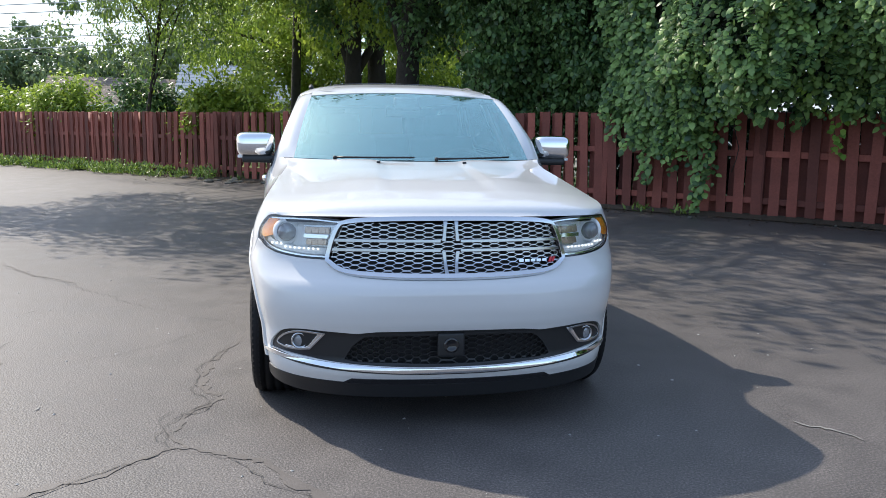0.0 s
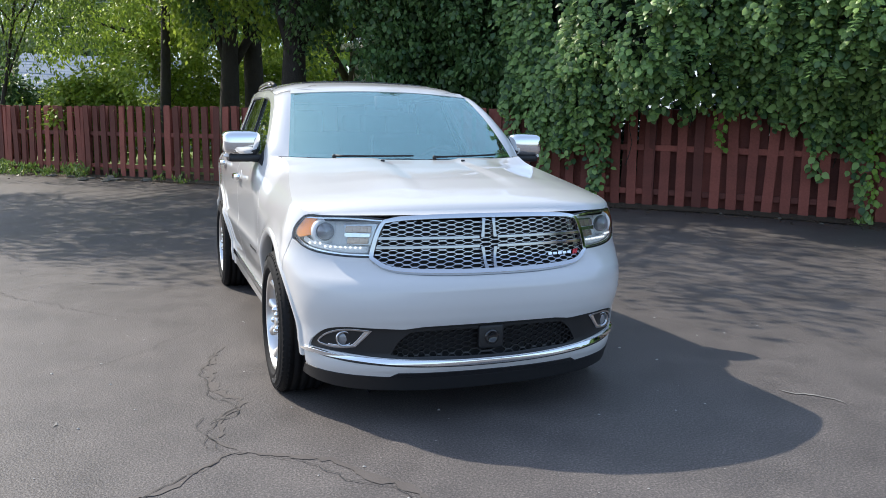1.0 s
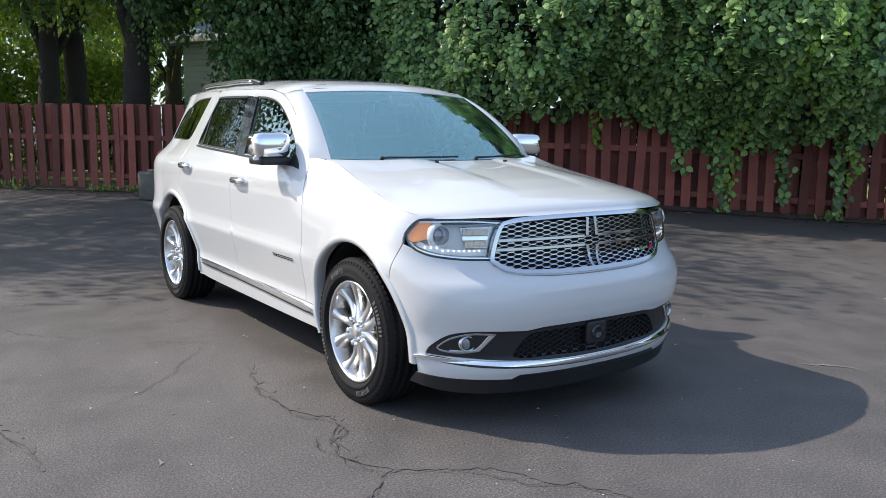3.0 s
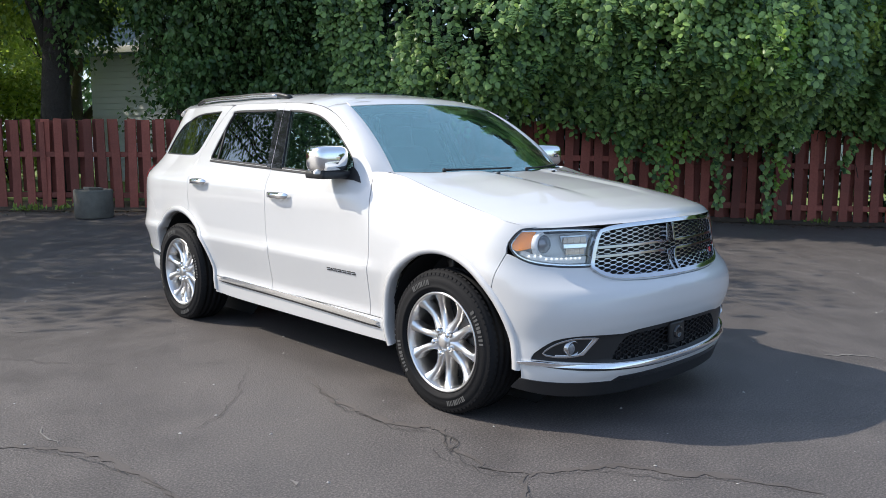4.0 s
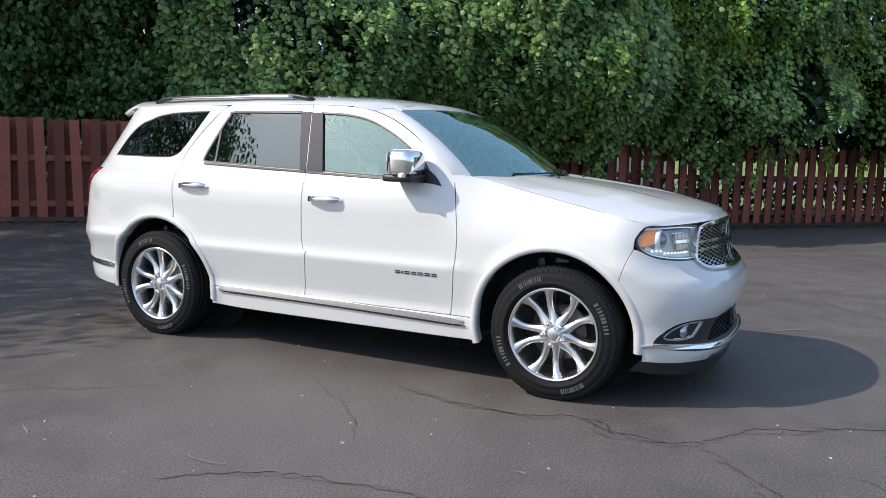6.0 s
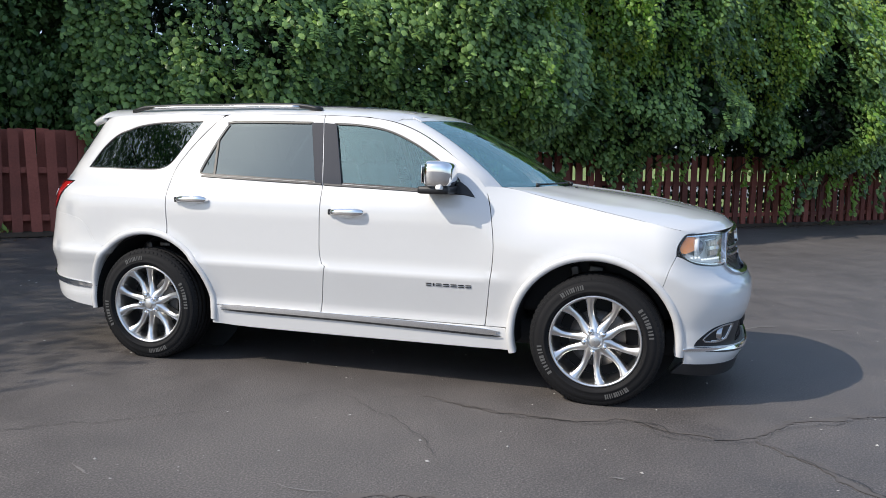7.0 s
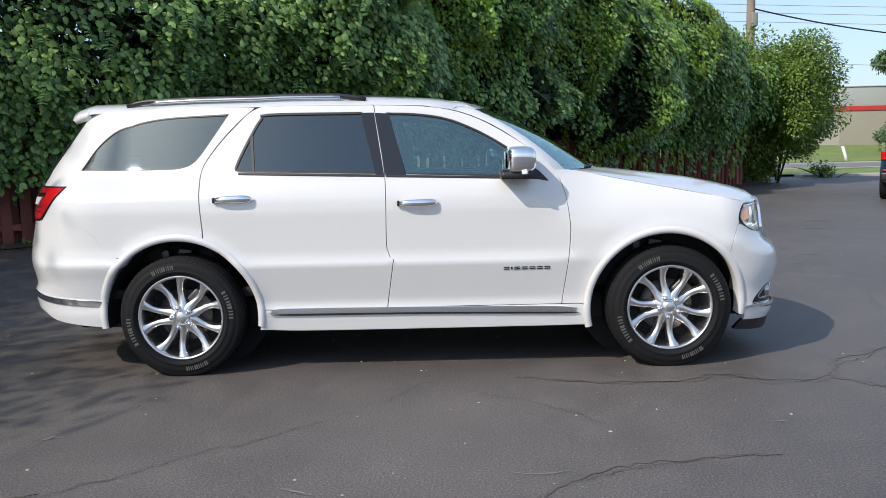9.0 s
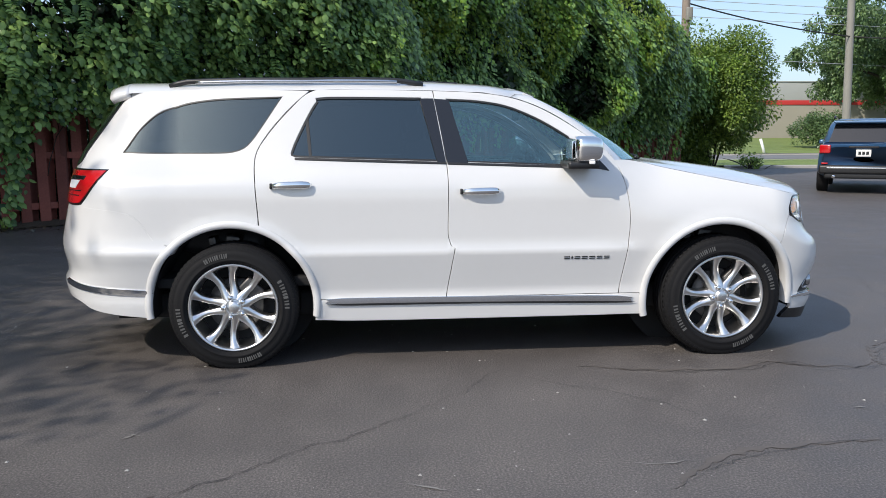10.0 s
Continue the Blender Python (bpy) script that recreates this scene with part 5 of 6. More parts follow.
def roof(u, v, off=0.0):
    def raw(u, v):
        y0, y1 = 1.13 + .085 * u * u, 3.735 - .05 * u * u
        y = y0 + (y1 - y0) * v
        ze = np.interp(y, ROOF_EDGE[:, 0], ROOF_EDGE[:, 1])
        ze = np.where(y < 1.3, np.maximum(ze, 1.646), ze)
        w = half_width(y, ze)
        w = np.where(y < 1.45, .615 + (w - .615) * smooth(1.20, 1.45, y), w)
        zm = roof_mid(y - 1.13) - .020 * np.clip(1 - v / .05, 0, 1) ** 2
        a = np.abs(u)
        return np.stack([u * w, y, zm - (zm - ze) * (.42 * a**2 + .58 * a**7)], -1)
    u, v = np.asarray(u, float), np.asarray(v, float)
    d = 1e-3
    p = raw(u, v)
    n = np.cross(raw(u + d, v) - raw(u - d, v), raw(u, v + d) - raw(u, v - d))
    n /= np.linalg.norm(n, axis=-1, keepdims=True)
    return p + n * off, n


loft_part("roof", roof, PAINT, 41, 61)
sheet("sunroof", rect(-.66, .66, .185, .42), roof, GLOSS, CAR, (), .06, .01, .006, "dark glass sunroof")
loft_part("spoiler", lambda u, v, o: (lambda p: (p[0] + np.stack([-u * .03 * v, .12 * v, -.020 * v - .012 * v * v], -1), p[1]))(roof(u, 1 + 0 * v, 0)), PAINT, 31, 5, "white roof spoiler", 0, .040)
# front pillars
for sg in (-1, 1):
    cut = outline([(.70, 1.236), (.755, 1.300), (1.03, 1.498), (1.265, 1.608), (1.50, 1.656)], .05, False)
    n = len(cut)
    A, An = skin(sg * (cut[:, 0] + 1.45), cut[:, 1], 0)
    t = np.linspace(0, 1, n)
    k = int(n * .72)
    B, Bn = screen(sg * np.ones(k), np.linspace(0, 1, k), -.002)
    R, Rn = roof(sg * np.ones(n - k), np.linspace(.01, .116, n - k), -.001)
    B, Bn = np.concatenate([B, R]), np.concatenate([Bn, Rn])
    rows = []
    for k in np.linspace(0, 1, 7):
        m = A * (1 - k) + B * k
        nn = An * (1 - k) + Bn * k
        m = m + nn / np.linalg.norm(nn, axis=1, keepdims=True) * (.020 * 4 * k * (1 - k)) * np.sin(np.clip(t * 1.2, 0, 1) * math.pi)[:, None] ** .5
        rows.append(m)
    grid_part("front_pillar", np.array(rows), PAINT, CAR)
    # roof rail
    ys = np.linspace(1.86, 3.46, 30)
    path = []
    for y in ys:
        e = min((y - 1.86) / .22, (3.46 - y) / .14, 1.0)
        vv = (y - 1.17) / 2.55
        p = roof(np.array(sg * .90), np.array(vv), 0)[0]
        path.append((p[0], p[1], p[2] + .004 + .026 * math.sin(e * math.pi / 2)))
    v, f = tube(path, .0165, 10, 1.0)
    rail = mesh_part("roof_rail", v, f, PLASTIC, CAR, "dark roof rail with a bright cap")
    v, f = tube([(p[0] + sg * .008, p[1], p[2] - .008) for p in path[3:-3]], .0130, 8, 1.0)
    mesh_part("rail_cap", v, f, WIRE, rail)
bm = bmesh.new()
box(bm, pose(0.0, 3.35, 1.748, -4, 0, 0), .07, .16, .035, .014)
part("antenna_fin", bm, PAINT, CAR)

# underbody and cabin
bm = bmesh.new()
box(bm, pose(0, 1.6, .34), 1.30, 4.4, .16, .03)
box(bm, pose(0, 1.55, .33), 1.62, 1.9, .12, .03)
part("underbody", bm, DARK, CAR)
bm = bmesh.new()
box(bm, pose(0, .40, 1.00), 1.5, .5, .36, .08)
box(bm, pose(0, .62, 1.13), 1.42, .34, .12, .05)
dash = part("dashboard", bm, SEAT, CAR)
bm = bmesh.new()
box(bm, pose(0, .05, .72), 1.3, .9, .5, .04)
part("engine_bay", bm, DARK, CAR)
v, f = tube([(.38 + .19 * math.cos(a), .93 + .06 * math.sin(a), 1.10 + .18 * math.sin(a)) for a in np.linspace(0, 2 * math.pi, 33)], .016, 8, 1.0, False)
wheel_ob = mesh_part("steering_wheel", v, f, SEAT, CAR)
bm = bmesh.new()
box(bm, pose(.38, .92, 1.10, -18, 0, 0), .30, .03, .05, .012)
part("wheel_spoke", bm, SEAT, wheel_ob)


def seat(x, y, w, label):
    s = new("seat")
    s.parent = CAR
    s["label"] = label
    for nm, m, dims, bev in (("cushion", pose(x, y, .72, 6, 0, 0), (w, .52, .18), .06), ("backrest", pose(x, y + .30, 1.06, -16, 0, 0), (w * .96, .15, .62), .06)):
        bm = bmesh.new()
        box(bm, m, *dims, bev)
        part(nm, bm, SEAT, s)
    for hx in ((x,) if w < .7 else (x - .42, x + .42)):
        bm = bmesh.new()
        box(bm, pose(hx, y + .40, 1.44, -10, 0, 0), .26, .10, .18, .05)
        part("headrest", bm, SEAT, s)


seat(-.38, 1.52, .52, "black leather front seat")
seat(.38, 1.52, .52, "black leather front seat")
seat(0, 2.48, 1.30, "black leather rear bench")
seat(0, 3.15, 1.10, "black leather third-row bench")
bm = bmesh.new()
box(bm, pose(0, 2.1, .50), 1.55, 3.2, .06, .01)
part("cabin_floor", bm, DARK, CAR)
bm = bmesh.new()
box(bm, pose(0, 2.45, 1.648), 1.12, 2.2, .02, .008)
part("headlining", bm, TRIM, CAR)


# ---- wheels ----
def build_wheel(sg, y, turn):
    """Local x points outward."""
    hub = new("wheel")
    hub.parent = CAR
    hub["label"] = "bright ten-spoke alloy wheel with a road tyre"
    hub.matrix_local = pose(sg * .815, y, .372, 0, 0, 0 if sg > 0 else 180)
    I = Matrix.Identity(4)
    R, w = .384, .132
    prof = [(.262, -.10), (.275, -.125), (.320, -w), (.355, -.122), (.374, -.105)]
    for c in (-.085, -.045, 0, .045, .085):
        prof += [(R - .002 * abs(c) * 20, c - .016), (R - .002 * abs(c) * 20, c + .014), (R - .010, c + .017), (R - .010, c + .026)]
    prof = prof[:-2] + [(.376, .108), (.370, .116), (.352, .126), (.345, .1255), (.342, .129), (.318, .1345), (.300, .132), (.297, .135), (.288, .1345), (.284, .128), (.272, .118), (.262, .100)]
    lathe("tyre", prof, RUBBER, hub, I, 72)
    # shoulder tread blocks
    V, F = [], []
    for k in range(72):
        a = 2 * math.pi * k / 72
        for s2, x0, x1 in ((1, .088, .123), (-1, -.123, -.088)):
            o = len(V)
            for aa in (a, a + .055):
                for (xx, rr) in ((x0, .3855), (x1, .3665), (x1 + .004 * s2 if s2 > 0 else x1, .355), (x0, .372)) if s2 > 0 else ((x1, .3855), (x0, .3665), (x0, .355), (x1, .372)):
                    V.append((xx, rr * math.cos(aa), rr * math.sin(aa)))
            F += [(o, o + 1, o + 5, o + 4), (o + 1, o + 2, o + 6, o + 5), (o, o + 3, o + 2, o + 1), (o + 4, o + 5, o + 6, o + 7)]
    tagged(mesh_part("tread_block", V, F, RUBBER, hub, "", None, True), kind="stuff")
    # raised sidewall marks as plain bars
    V, F = [], []
    for a0, cnt, wd in ((turn, 9, .115), (turn + 180, 9, .115), (turn + 95, 11, .075), (turn + 275, 11, .075)):
        for k in range(cnt):
            a = radians(a0 + k * math.degrees(wd) * .55)
            o = len(V)
            for aa in (a, a + wd * (.20, .36, .30, .42, .26)[(k * 3 + cnt) % 5]):
                for rr, xx in ((.306, .1350), (.334, .1338)):
                    V.append((xx + .0012, rr * math.cos(aa), rr * math.sin(aa)))
            F.append((o, o + 1, o + 3, o + 2))
    tagged(mesh_part("sidewall_mark", V, F, LETTER, hub, "", None, True), kind="stuff")
    rim = lathe("rim", [(.262, -.10), (.262, .085), (.268, .112), (.266, .118), (.258, .119), (.252, .112), (.246, .080), (.238, .03), (.232, -.09)], ALLOY, hub, I, 72, "polished alloy rim")
    # spokes in five pairs
    for k in range(5):
        for s2 in (-1, 1):
            mid = radians(72 * k + turn)
            rows = []
            for t in np.linspace(0, 1, 15):
                r = .050 + (.256 - .050) * t
                a = mid + s2 * float(np.interp(t, (0, .13, .30, .50, .70, .86, 1), (.235, .275, .350, .388, .372, .332, .302)))
                hw = float(np.interp(t, (0, .19, .33, .6, .78, .9, 1), (.026, .0235, .0185, .0170, .0190, .0250, .031)))
                x = .092 + .014 * t - .024 * math.sin(t * math.pi)
                ca, sa = math.cos(a), math.sin(a)
                sec = []
                for wv, dx in ((-1.25, -.055), (-1.08, -.010), (-.85, -.0015), (-.35, .0005), (0, .0045), (.35, .0005), (.85, -.0015), (1.08, -.010), (1.25, -.055)):
                    sec.append((x + dx, r * ca - wv * hw * sa, r * sa + wv * hw * ca))
                rows.append(sec)
            grid_part("spoke", np.array(rows), ALLOY, rim)
    lathe("hub_face", [(.086, .02), (.084, .066), (.068, .082), (.046, .088), (.041, .084), (.039, .104), (.022, .109), (.001, .110)], ALLOY, rim, I, 40)
    for k in range(5):
        a = radians(72 * k + 36 + turn)
        lathe("lug_nut", [(.0170, .05), (.0165, .108), (.011, .117), (.001, .118)], CHROME, rim, Matrix.Translation((0, .0625 * math.cos(a), .0625 * math.sin(a))), 10)
    lathe("brake_disc", [(.07, .0), (.165, .0), (.166, -.012), (.07, -.012)], IRON, hub, Matrix.Translation((.005, 0, 0)), 48)
    lathe("wheel_back", [(.235, -.06), (.10, -.06), (.001, -.06)], DARK, hub, I, 40)
    bm = bmesh.new()
    box(bm, pose(.02, .10, .10, 45, 0, 0), .07, .10, .13, .015)
    part("brake_caliper", bm, IRON, hub)


build_wheel(-1, 0.0, 8)
build_wheel(1, 0.0, 30)
build_wheel(-1, 3.042, -1)
build_wheel(1, 3.042, 15)


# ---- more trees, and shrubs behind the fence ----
build_tree((-16.0, 60.0, 0.0), 7.6, (7.0, 6.0, 2.6), HAZELEAF, 26000, .32, 25, "distant tree behind the houses with leaves paled for haze", (0, 0), .4, 8, .5, LEAF2W, .3)
build_tree((-26.0, 56.0, 0.0), 9.0, (7.0, 6.0, 3.2), HAZELEAF, 26000, .32, 27, "distant tree behind the houses with leaves paled for haze", (0, 0), .4, 8, .5, LEAF2W, .3)
build_tree((-4.0, 52.0, 0.0), 12.0, (8.0, 6.0, 4.5), HAZELEAF, 20000, .34, 28, "distant tree behind the houses with leaves paled for haze", (0, 0), .4, 8, .5, LEAF2W, .3)
build_tree((8.0, 38.0, 0.0), 11.0, (7.0, 6.0, 4.5), TREELEAF, 9000, .45, 29, "tall leafy tree behind the white house", (0, 0), .4, 8, .5, LEAF2W, .3)
build_tree((5.5, 24.0, 0.0), 8.5, (4.5, 4.5, 3.0), SUNLEAF, 12000, .25, 30, "sunlit tree behind the white house", (0, 0), .3, 8, .5, LEAF2W, .3)
build_tree((52.5, -37.0, 0.7), 11.0, (5.5, 5.5, 4.2), STORELEAF, 60000, .24, 33, "broad pale green tree beside the store", (0, 0), .3, 9, .5, LEAF2W, .35)
build_tree((60.0, -46.0, 0.8), 10.0, (5.5, 5.5, 4.0), STORELEAF, 40000, .26, 34, "broad pale green tree beside the store", (0, 0), .3, 9, .5, LEAF2W, .35)
build_tree((-4.8, 17.6, 0.2), 6.9, (2.0, 2.0, 1.7), BUSHLEAF, 17000, .11, 36, "low leafy tree hanging over the red fence", (.9, -.3), .055, 9, 2.4, LEAF2, .45)


def build_shrub(base, size, mat, count, leaf, seed, label, template=LEAF2W, clear=.05, lift=None):
    """A shrub: short stems and an uneven mass of leaves whose middle stands lift metres up."""
    lift = size[2] * .98 if lift is None else lift
    r = np.random.default_rng(seed)
    shrub = tagged(new("shrub"), label, "shrub")
    shrub.location = base
    V, F = [], []
    for k in range(7):
        w = k * .9 + r.uniform(0, .4)
        e = Vector((size[0] * .6 * math.cos(w), size[1] * .6 * math.sin(w), lift * r.uniform(.9, 1.4)))
        v, f = tube([Vector((0, 0, 0)).lerp(e, t) + Vector((0, 0, .2 * math.sin(t * 3))) for t in np.linspace(0, 1, 5)], [.032 * (1 - .7 * t) for t in np.linspace(0, 1, 5)], 6)
        o = len(V)
        V += v
        F += [tuple(i + o for i in q) for q in f]
    mesh_part("stem", V, F, BARK, shrub)
    nc = 46
    c = r.normal(0, 1, (nc, 3))
    c /= np.linalg.norm(c, axis=1, keepdims=True)
    c = c * r.uniform(.45, .92, (nc, 1)) * np.array(size) + np.array([0, 0, lift])
    ci = r.integers(0, nc, count)
    g = r.normal(0, 1, (count, 3))
    g /= np.linalg.norm(g, axis=1, keepdims=True)
    P = c[ci] + g * r.uniform(.2, 1, (count, 1)) ** .5 * np.mean(size) * r.uniform(.20, .44, nc)[ci][:, None]
    ok = P[:, 2] > clear + .3 * np.sin(P[:, 0] * 3)
    P, g, count = P[ok], g[ok], int(ok.sum())
    leaves("foliage", P, g * .7 + np.array([0, 0, -.4]) + r.normal(0, .4, (count, 3)), g * .5 + np.array([0, 0, .8]) + r.normal(0, .3, (count, 3)), r.uniform(.7, 1.25, count) * leaf, mat, shrub, template)
    return shrub


build_shrub((21.2, -9.6, 0.0), (2.3, 2.1, 2.0), BUSHLEAF, 52000, .100, 41, "yellow-green shrub at the end of the red fence", LEAF2W, 1.0, 2.8)
build_shrub((21.6, -8.9, 0.0), (.9, .9, 1.0), BUSHLEAF, 9000, .095, 42, "low leafy shrub at the end of the red fence", LEAF2W)
build_shrub((21.9, -8.3, 0.0), (2.0, 2.0, 2.9), BUSHLEAF, 46000, .105, 43, "yellow-green shrub behind the red fence", LEAF2W)
build_shrub((51.0, -30.6, 0.5), (2.0, 1.9, 1.3), STORELEAF, 8000, .16, 44, "rounded green shrub before the store", LEAF2W)
for k, (x, y, sx, sz, mt) in enumerate(((-10.5, 24.0, 2.0, 1.25, SUNLEAF), (-7.6, 21.4, 1.7, 1.25, SUNLEAF), (-4.6, 18.6, 1.5, 1.2, TREELEAF), (-2.6, 16.2, 1.3, 1.25, SUNLEAF), (-13.5, 27.5, 2.4, 1.5, SUNLEAF))):
    build_shrub((x, y, .22), (sx, sx * .8, sz), mt, 10000, .13, 50 + k, "bushy climbing shrub rising above the fence")


build_shrub((2.4, 19.8, .2), (1.6, 1.5, 1.9), SUNLEAF, 9000, .13, 61, "tall sunlit shrub behind the red fence")
build_shrub((0.9, 21.6, .2), (1.8, 1.5, 2.0), SUNLEAF, 9000, .13, 66, "tall sunlit shrub behind the red fence")
build_shrub((-1.4, 21.4, .2), (1.9, 1.6, 1.9), SUNLEAF, 8000, .13, 62, "tall sunlit shrub behind the red fence")
build_shrub((4.4, 11.9, .2), (1.7, 1.6, 2.3), TREELEAF, 15000, .10, 63, "dark shrub between the trees behind the fence")
build_shrub((5.0, 9.6, .2), (1.9, 1.7, 2.5), TREELEAF, 15000, .10, 64, "dark shrub between the trees behind the fence")


# ---- houses ----
SIDING = material("white_lap_siding", (0.72, 0.73, 0.73), 0.6, var=0.06, scale=2)
BLUEROOF = material("blue_grey_shingle", (0.20, 0.25, 0.31), 0.8, var=0.15, scale=3, bump=0.01, bump_scale=20, fine=0.15)
BROWNROOF = material("brown_shingle", (0.16, 0.125, 0.10), 0.85, var=0.15, scale=3, bump=0.01, bump_scale=20, fine=0.15)
PALEWALL = material("pale_wall", (0.42, 0.42, 0.40), 0.7, var=0.08, scale=2)
PANE = material("house_window_glass", (0.05, 0.06, 0.07), 0.08, coat=0.5)
WHITEWOOD = material("white_wood", (0.70, 0.70, 0.68), 0.5, var=0.05, scale=8)


def build_house(origin, turn, length, depth, eaves, ridge, roof_mat, wall_mat, label, siding=False):
    """A one-storey house with a ridge along its length; its front faces local -y."""
    house = tagged(new("house"), label, "house")
    house.matrix_world = Matrix.Translation(origin) @ pose(0, 0, 0, 0, 0, turn)
    bm = bmesh.new()
    box(bm, pose(0, depth / 2, eaves / 2), length, depth, eaves)
    part("wall", bm, wall_mat, house, flat=True)
    for e in (-1, 1):
        mesh_part("gable", [(e * length / 2, 0, eaves), (e * length / 2, depth, eaves), (e * length / 2, depth / 2, ridge - .08), (e * (length / 2 - .1), 0, eaves), (e * (length / 2 - .1), depth, eaves), (e * (length / 2 - .1), depth / 2, ridge - .08)], [(0, 1, 2), (3, 5, 4), (0, 2, 5, 3), (1, 4, 5, 2), (0, 3, 4, 1)], wall_mat, house, "", None, True)
    for s2 in (-1, 1):
        y0 = -.4 if s2 < 0 else depth + .4
        z0 = eaves - .4 * (ridge - eaves) / (depth / 2)
        n = 13
        h = length / 2 + .35
        V, F = [(-h, y0, z0 - .04), (h, y0, z0 - .04)], []
        for k in range(n):
            for t, up in ((k / n, .038), ((k + 1) / n, .031)):
                yy, zz = y0 + (depth / 2 - y0) * t, z0 + (ridge - z0) * t + up
                V += [(-h, yy, zz), (h, yy, zz)]
        V += [(-h, depth / 2, ridge - .06), (h, depth / 2, ridge - .06)]
        m = len(V) // 2
        F = [(2 * i, 2 * i + 1, (2 * i + 3) % (2 * m), (2 * i + 2) % (2 * m)) for i in range(m)]
        mesh_part("roof", V, F, roof_mat, house, "", None, True)
    bm = bmesh.new()
    box(bm, pose(0, -.43, eaves - .12), length + .7, .06, .16, .01)
    part("gutter", bm, WHITEWOOD, house)
    if siding:
        me = None
        for k in range(int(eaves / .16)):
            V = [(-length / 2, -.012, 0), (length / 2, -.012, 0), (length / 2, -.026, .01), (-length / 2, -.026, .01), (-length / 2, -.008, .16), (length / 2, -.008, .16)]
            if me is None:
                ob = mesh_part("siding_board", V, [(0, 1, 2, 3), (3, 2, 5, 4)], wall_mat, house, "", None, True)
                me = ob.data
            else:
                ob = new("siding_board", me)
                ob.parent = house
            ob.location = (0, 0, k * .16)
    for wx in (length * .22,) if siding else (-length * .28, length * .22):
        bm = bmesh.new()
        box(bm, pose(wx, -.03, 1.5), 1.2, .06, 1.1, .01)
        wd = part("window", bm, WHITEWOOD, house)
        for px in (-.27, .27):
            bm = bmesh.new()
            box(bm, pose(wx + px, -.06, 1.5), .48, .02, .95, .004)
            part("pane", bm, PANE, wd)
    return house


build_house((5.2, 16.9, .2), -68, 4.8, 6.0, 3.5, 5.2, BLUEROOF, SIDING, "white lap-sided house behind the trees", True)
build_house((16.6, 8.2, .2), -45, 12.0, 6.0, 2.7, 4.1, BLUEROOF, SIDING, "white lap-sided house behind the vine-covered fence", True)
build_house((-2.2, 30.0, .1), 4, 6.6, 7.0, 2.4, 3.9, BLUEROOF, PALEWALL, "low house with a blue-grey shingle roof")
build_house((-10.4, 40.0, .1), 10, 6.0, 8.0, 2.3, 3.8, BROWNROOF, PALEWALL, "low house with a brown shingle roof")

# ---- store across the road ----
TAN = material("tan_block_wall", (0.34, 0.32, 0.27), 0.8, var=0.06, scale=.6, bump=.004, bump_scale=20)
GREYBAND = material("grey_parapet", (0.40, 0.42, 0.42), 0.7, var=0.05, scale=.6)
REDBAND = material("red_band", (0.55, 0.05, 0.05), 0.5, var=0.05, scale=.6)
store = tagged(new("store"), "flat-roofed tan store with a red band under a grey parapet", "store")
for nm, z0, z1, grow, mt in (("wall", 0.6, 3.95, 0.0, TAN), ("red_stripe", 3.95, 4.35, .06, REDBAND), ("parapet", 4.35, 6.0, .03, GREYBAND)):
    bm = bmesh.new()
    box(bm, pose(70, -54, (z0 + z1) / 2), 8 + grow * 2, 42 + grow * 2, z1 - z0, .02)
    part(nm, bm, mt, store)
bm = bmesh.new()
box(bm, pose(70, -54, 6.03), 8.2, 42.2, .08, .02)
part("roof_cap", bm, GREYBAND, store)
bollard = tagged(new("bollard"), "leaning white marker post on the lawn", "post")
v, f = tube([(44.6, -23.3, .05), (44.65, -23.2, .5), (44.72, -23.05, 1.05)], .09, 10)
mesh_part("shaft", v, f, WHITEWOOD, bollard)
bm = bmesh.new()
box(bm, pose(44.6, -23.3, .07), .9, .9, .06, .02)
part("base_plate", bm, CONCRETE, bollard)

# ---- utility poles and cables ----
POLEWOOD = material("weathered_pole", (0.25, 0.20, 0.16), 0.85, var=.2, scale=2, bump=.006, bump_scale=25)
POLEGREY = material("grey_pole", (0.24, 0.23, 0.20), 0.8, var=.12, scale=2)
CABLE = material("black_cable", (0.02, 0.02, 0.02), 0.6, var=.1, scale=5)
PALECABLE = material("pale_cable", (0.42, 0.43, 0.44), 0.5, var=.1, scale=5)


def build_pole(x, y, h, r, mat, label, arm=False, lean=0.0):
    pole = tagged(new("utility_pole"), label, "pole")
    v, f = tube([(x + lean * t, y, h * t) for t in np.linspace(0, 1, 6)], [r * (1.1 - .3 * t) for t in np.linspace(0, 1, 6)], 12)
    mesh_part("shaft", v, f, mat, pole)
    if arm:
        bm = bmesh.new()
        box(bm, pose(x, y, 7.6, 0, 0, 80), 1.8, .10, .12, .01)
        part("crossarm", bm, mat, pole)
        bm = bmesh.new()
        box(bm, pose(x - .2, y - .05, 5.9), .22, .22, .5, .04)
        part("terminal_box", bm, POLEGREY, pole)


build_pole(25.3, -10.1, 9.5, .17, POLEWOOD, "weathered wooden utility pole behind the shrubs", True)
build_pole(28.6, -18.9, 10.5, .17, POLEGREY, "grey wooden utility pole beside the verge", False, .35)


def build_cable(a, b, sag, r, mat, label):
    a, b = Vector(a), Vector(b)
    pts = [a.lerp(b, t) - Vector((0, 0, sag * 4 * t * (1 - t))) for t in np.linspace(0, 1, 16)]
    v, f = tube(pts, r, 6)
    tagged(mesh_part("cable", v, f, mat), label, "cable", "overhead cables")


build_cable((25.3, -10.1, 6.35), (28.7, -18.9, 5.55), .15, .028, CABLE, "thick black overhead cable between two poles")
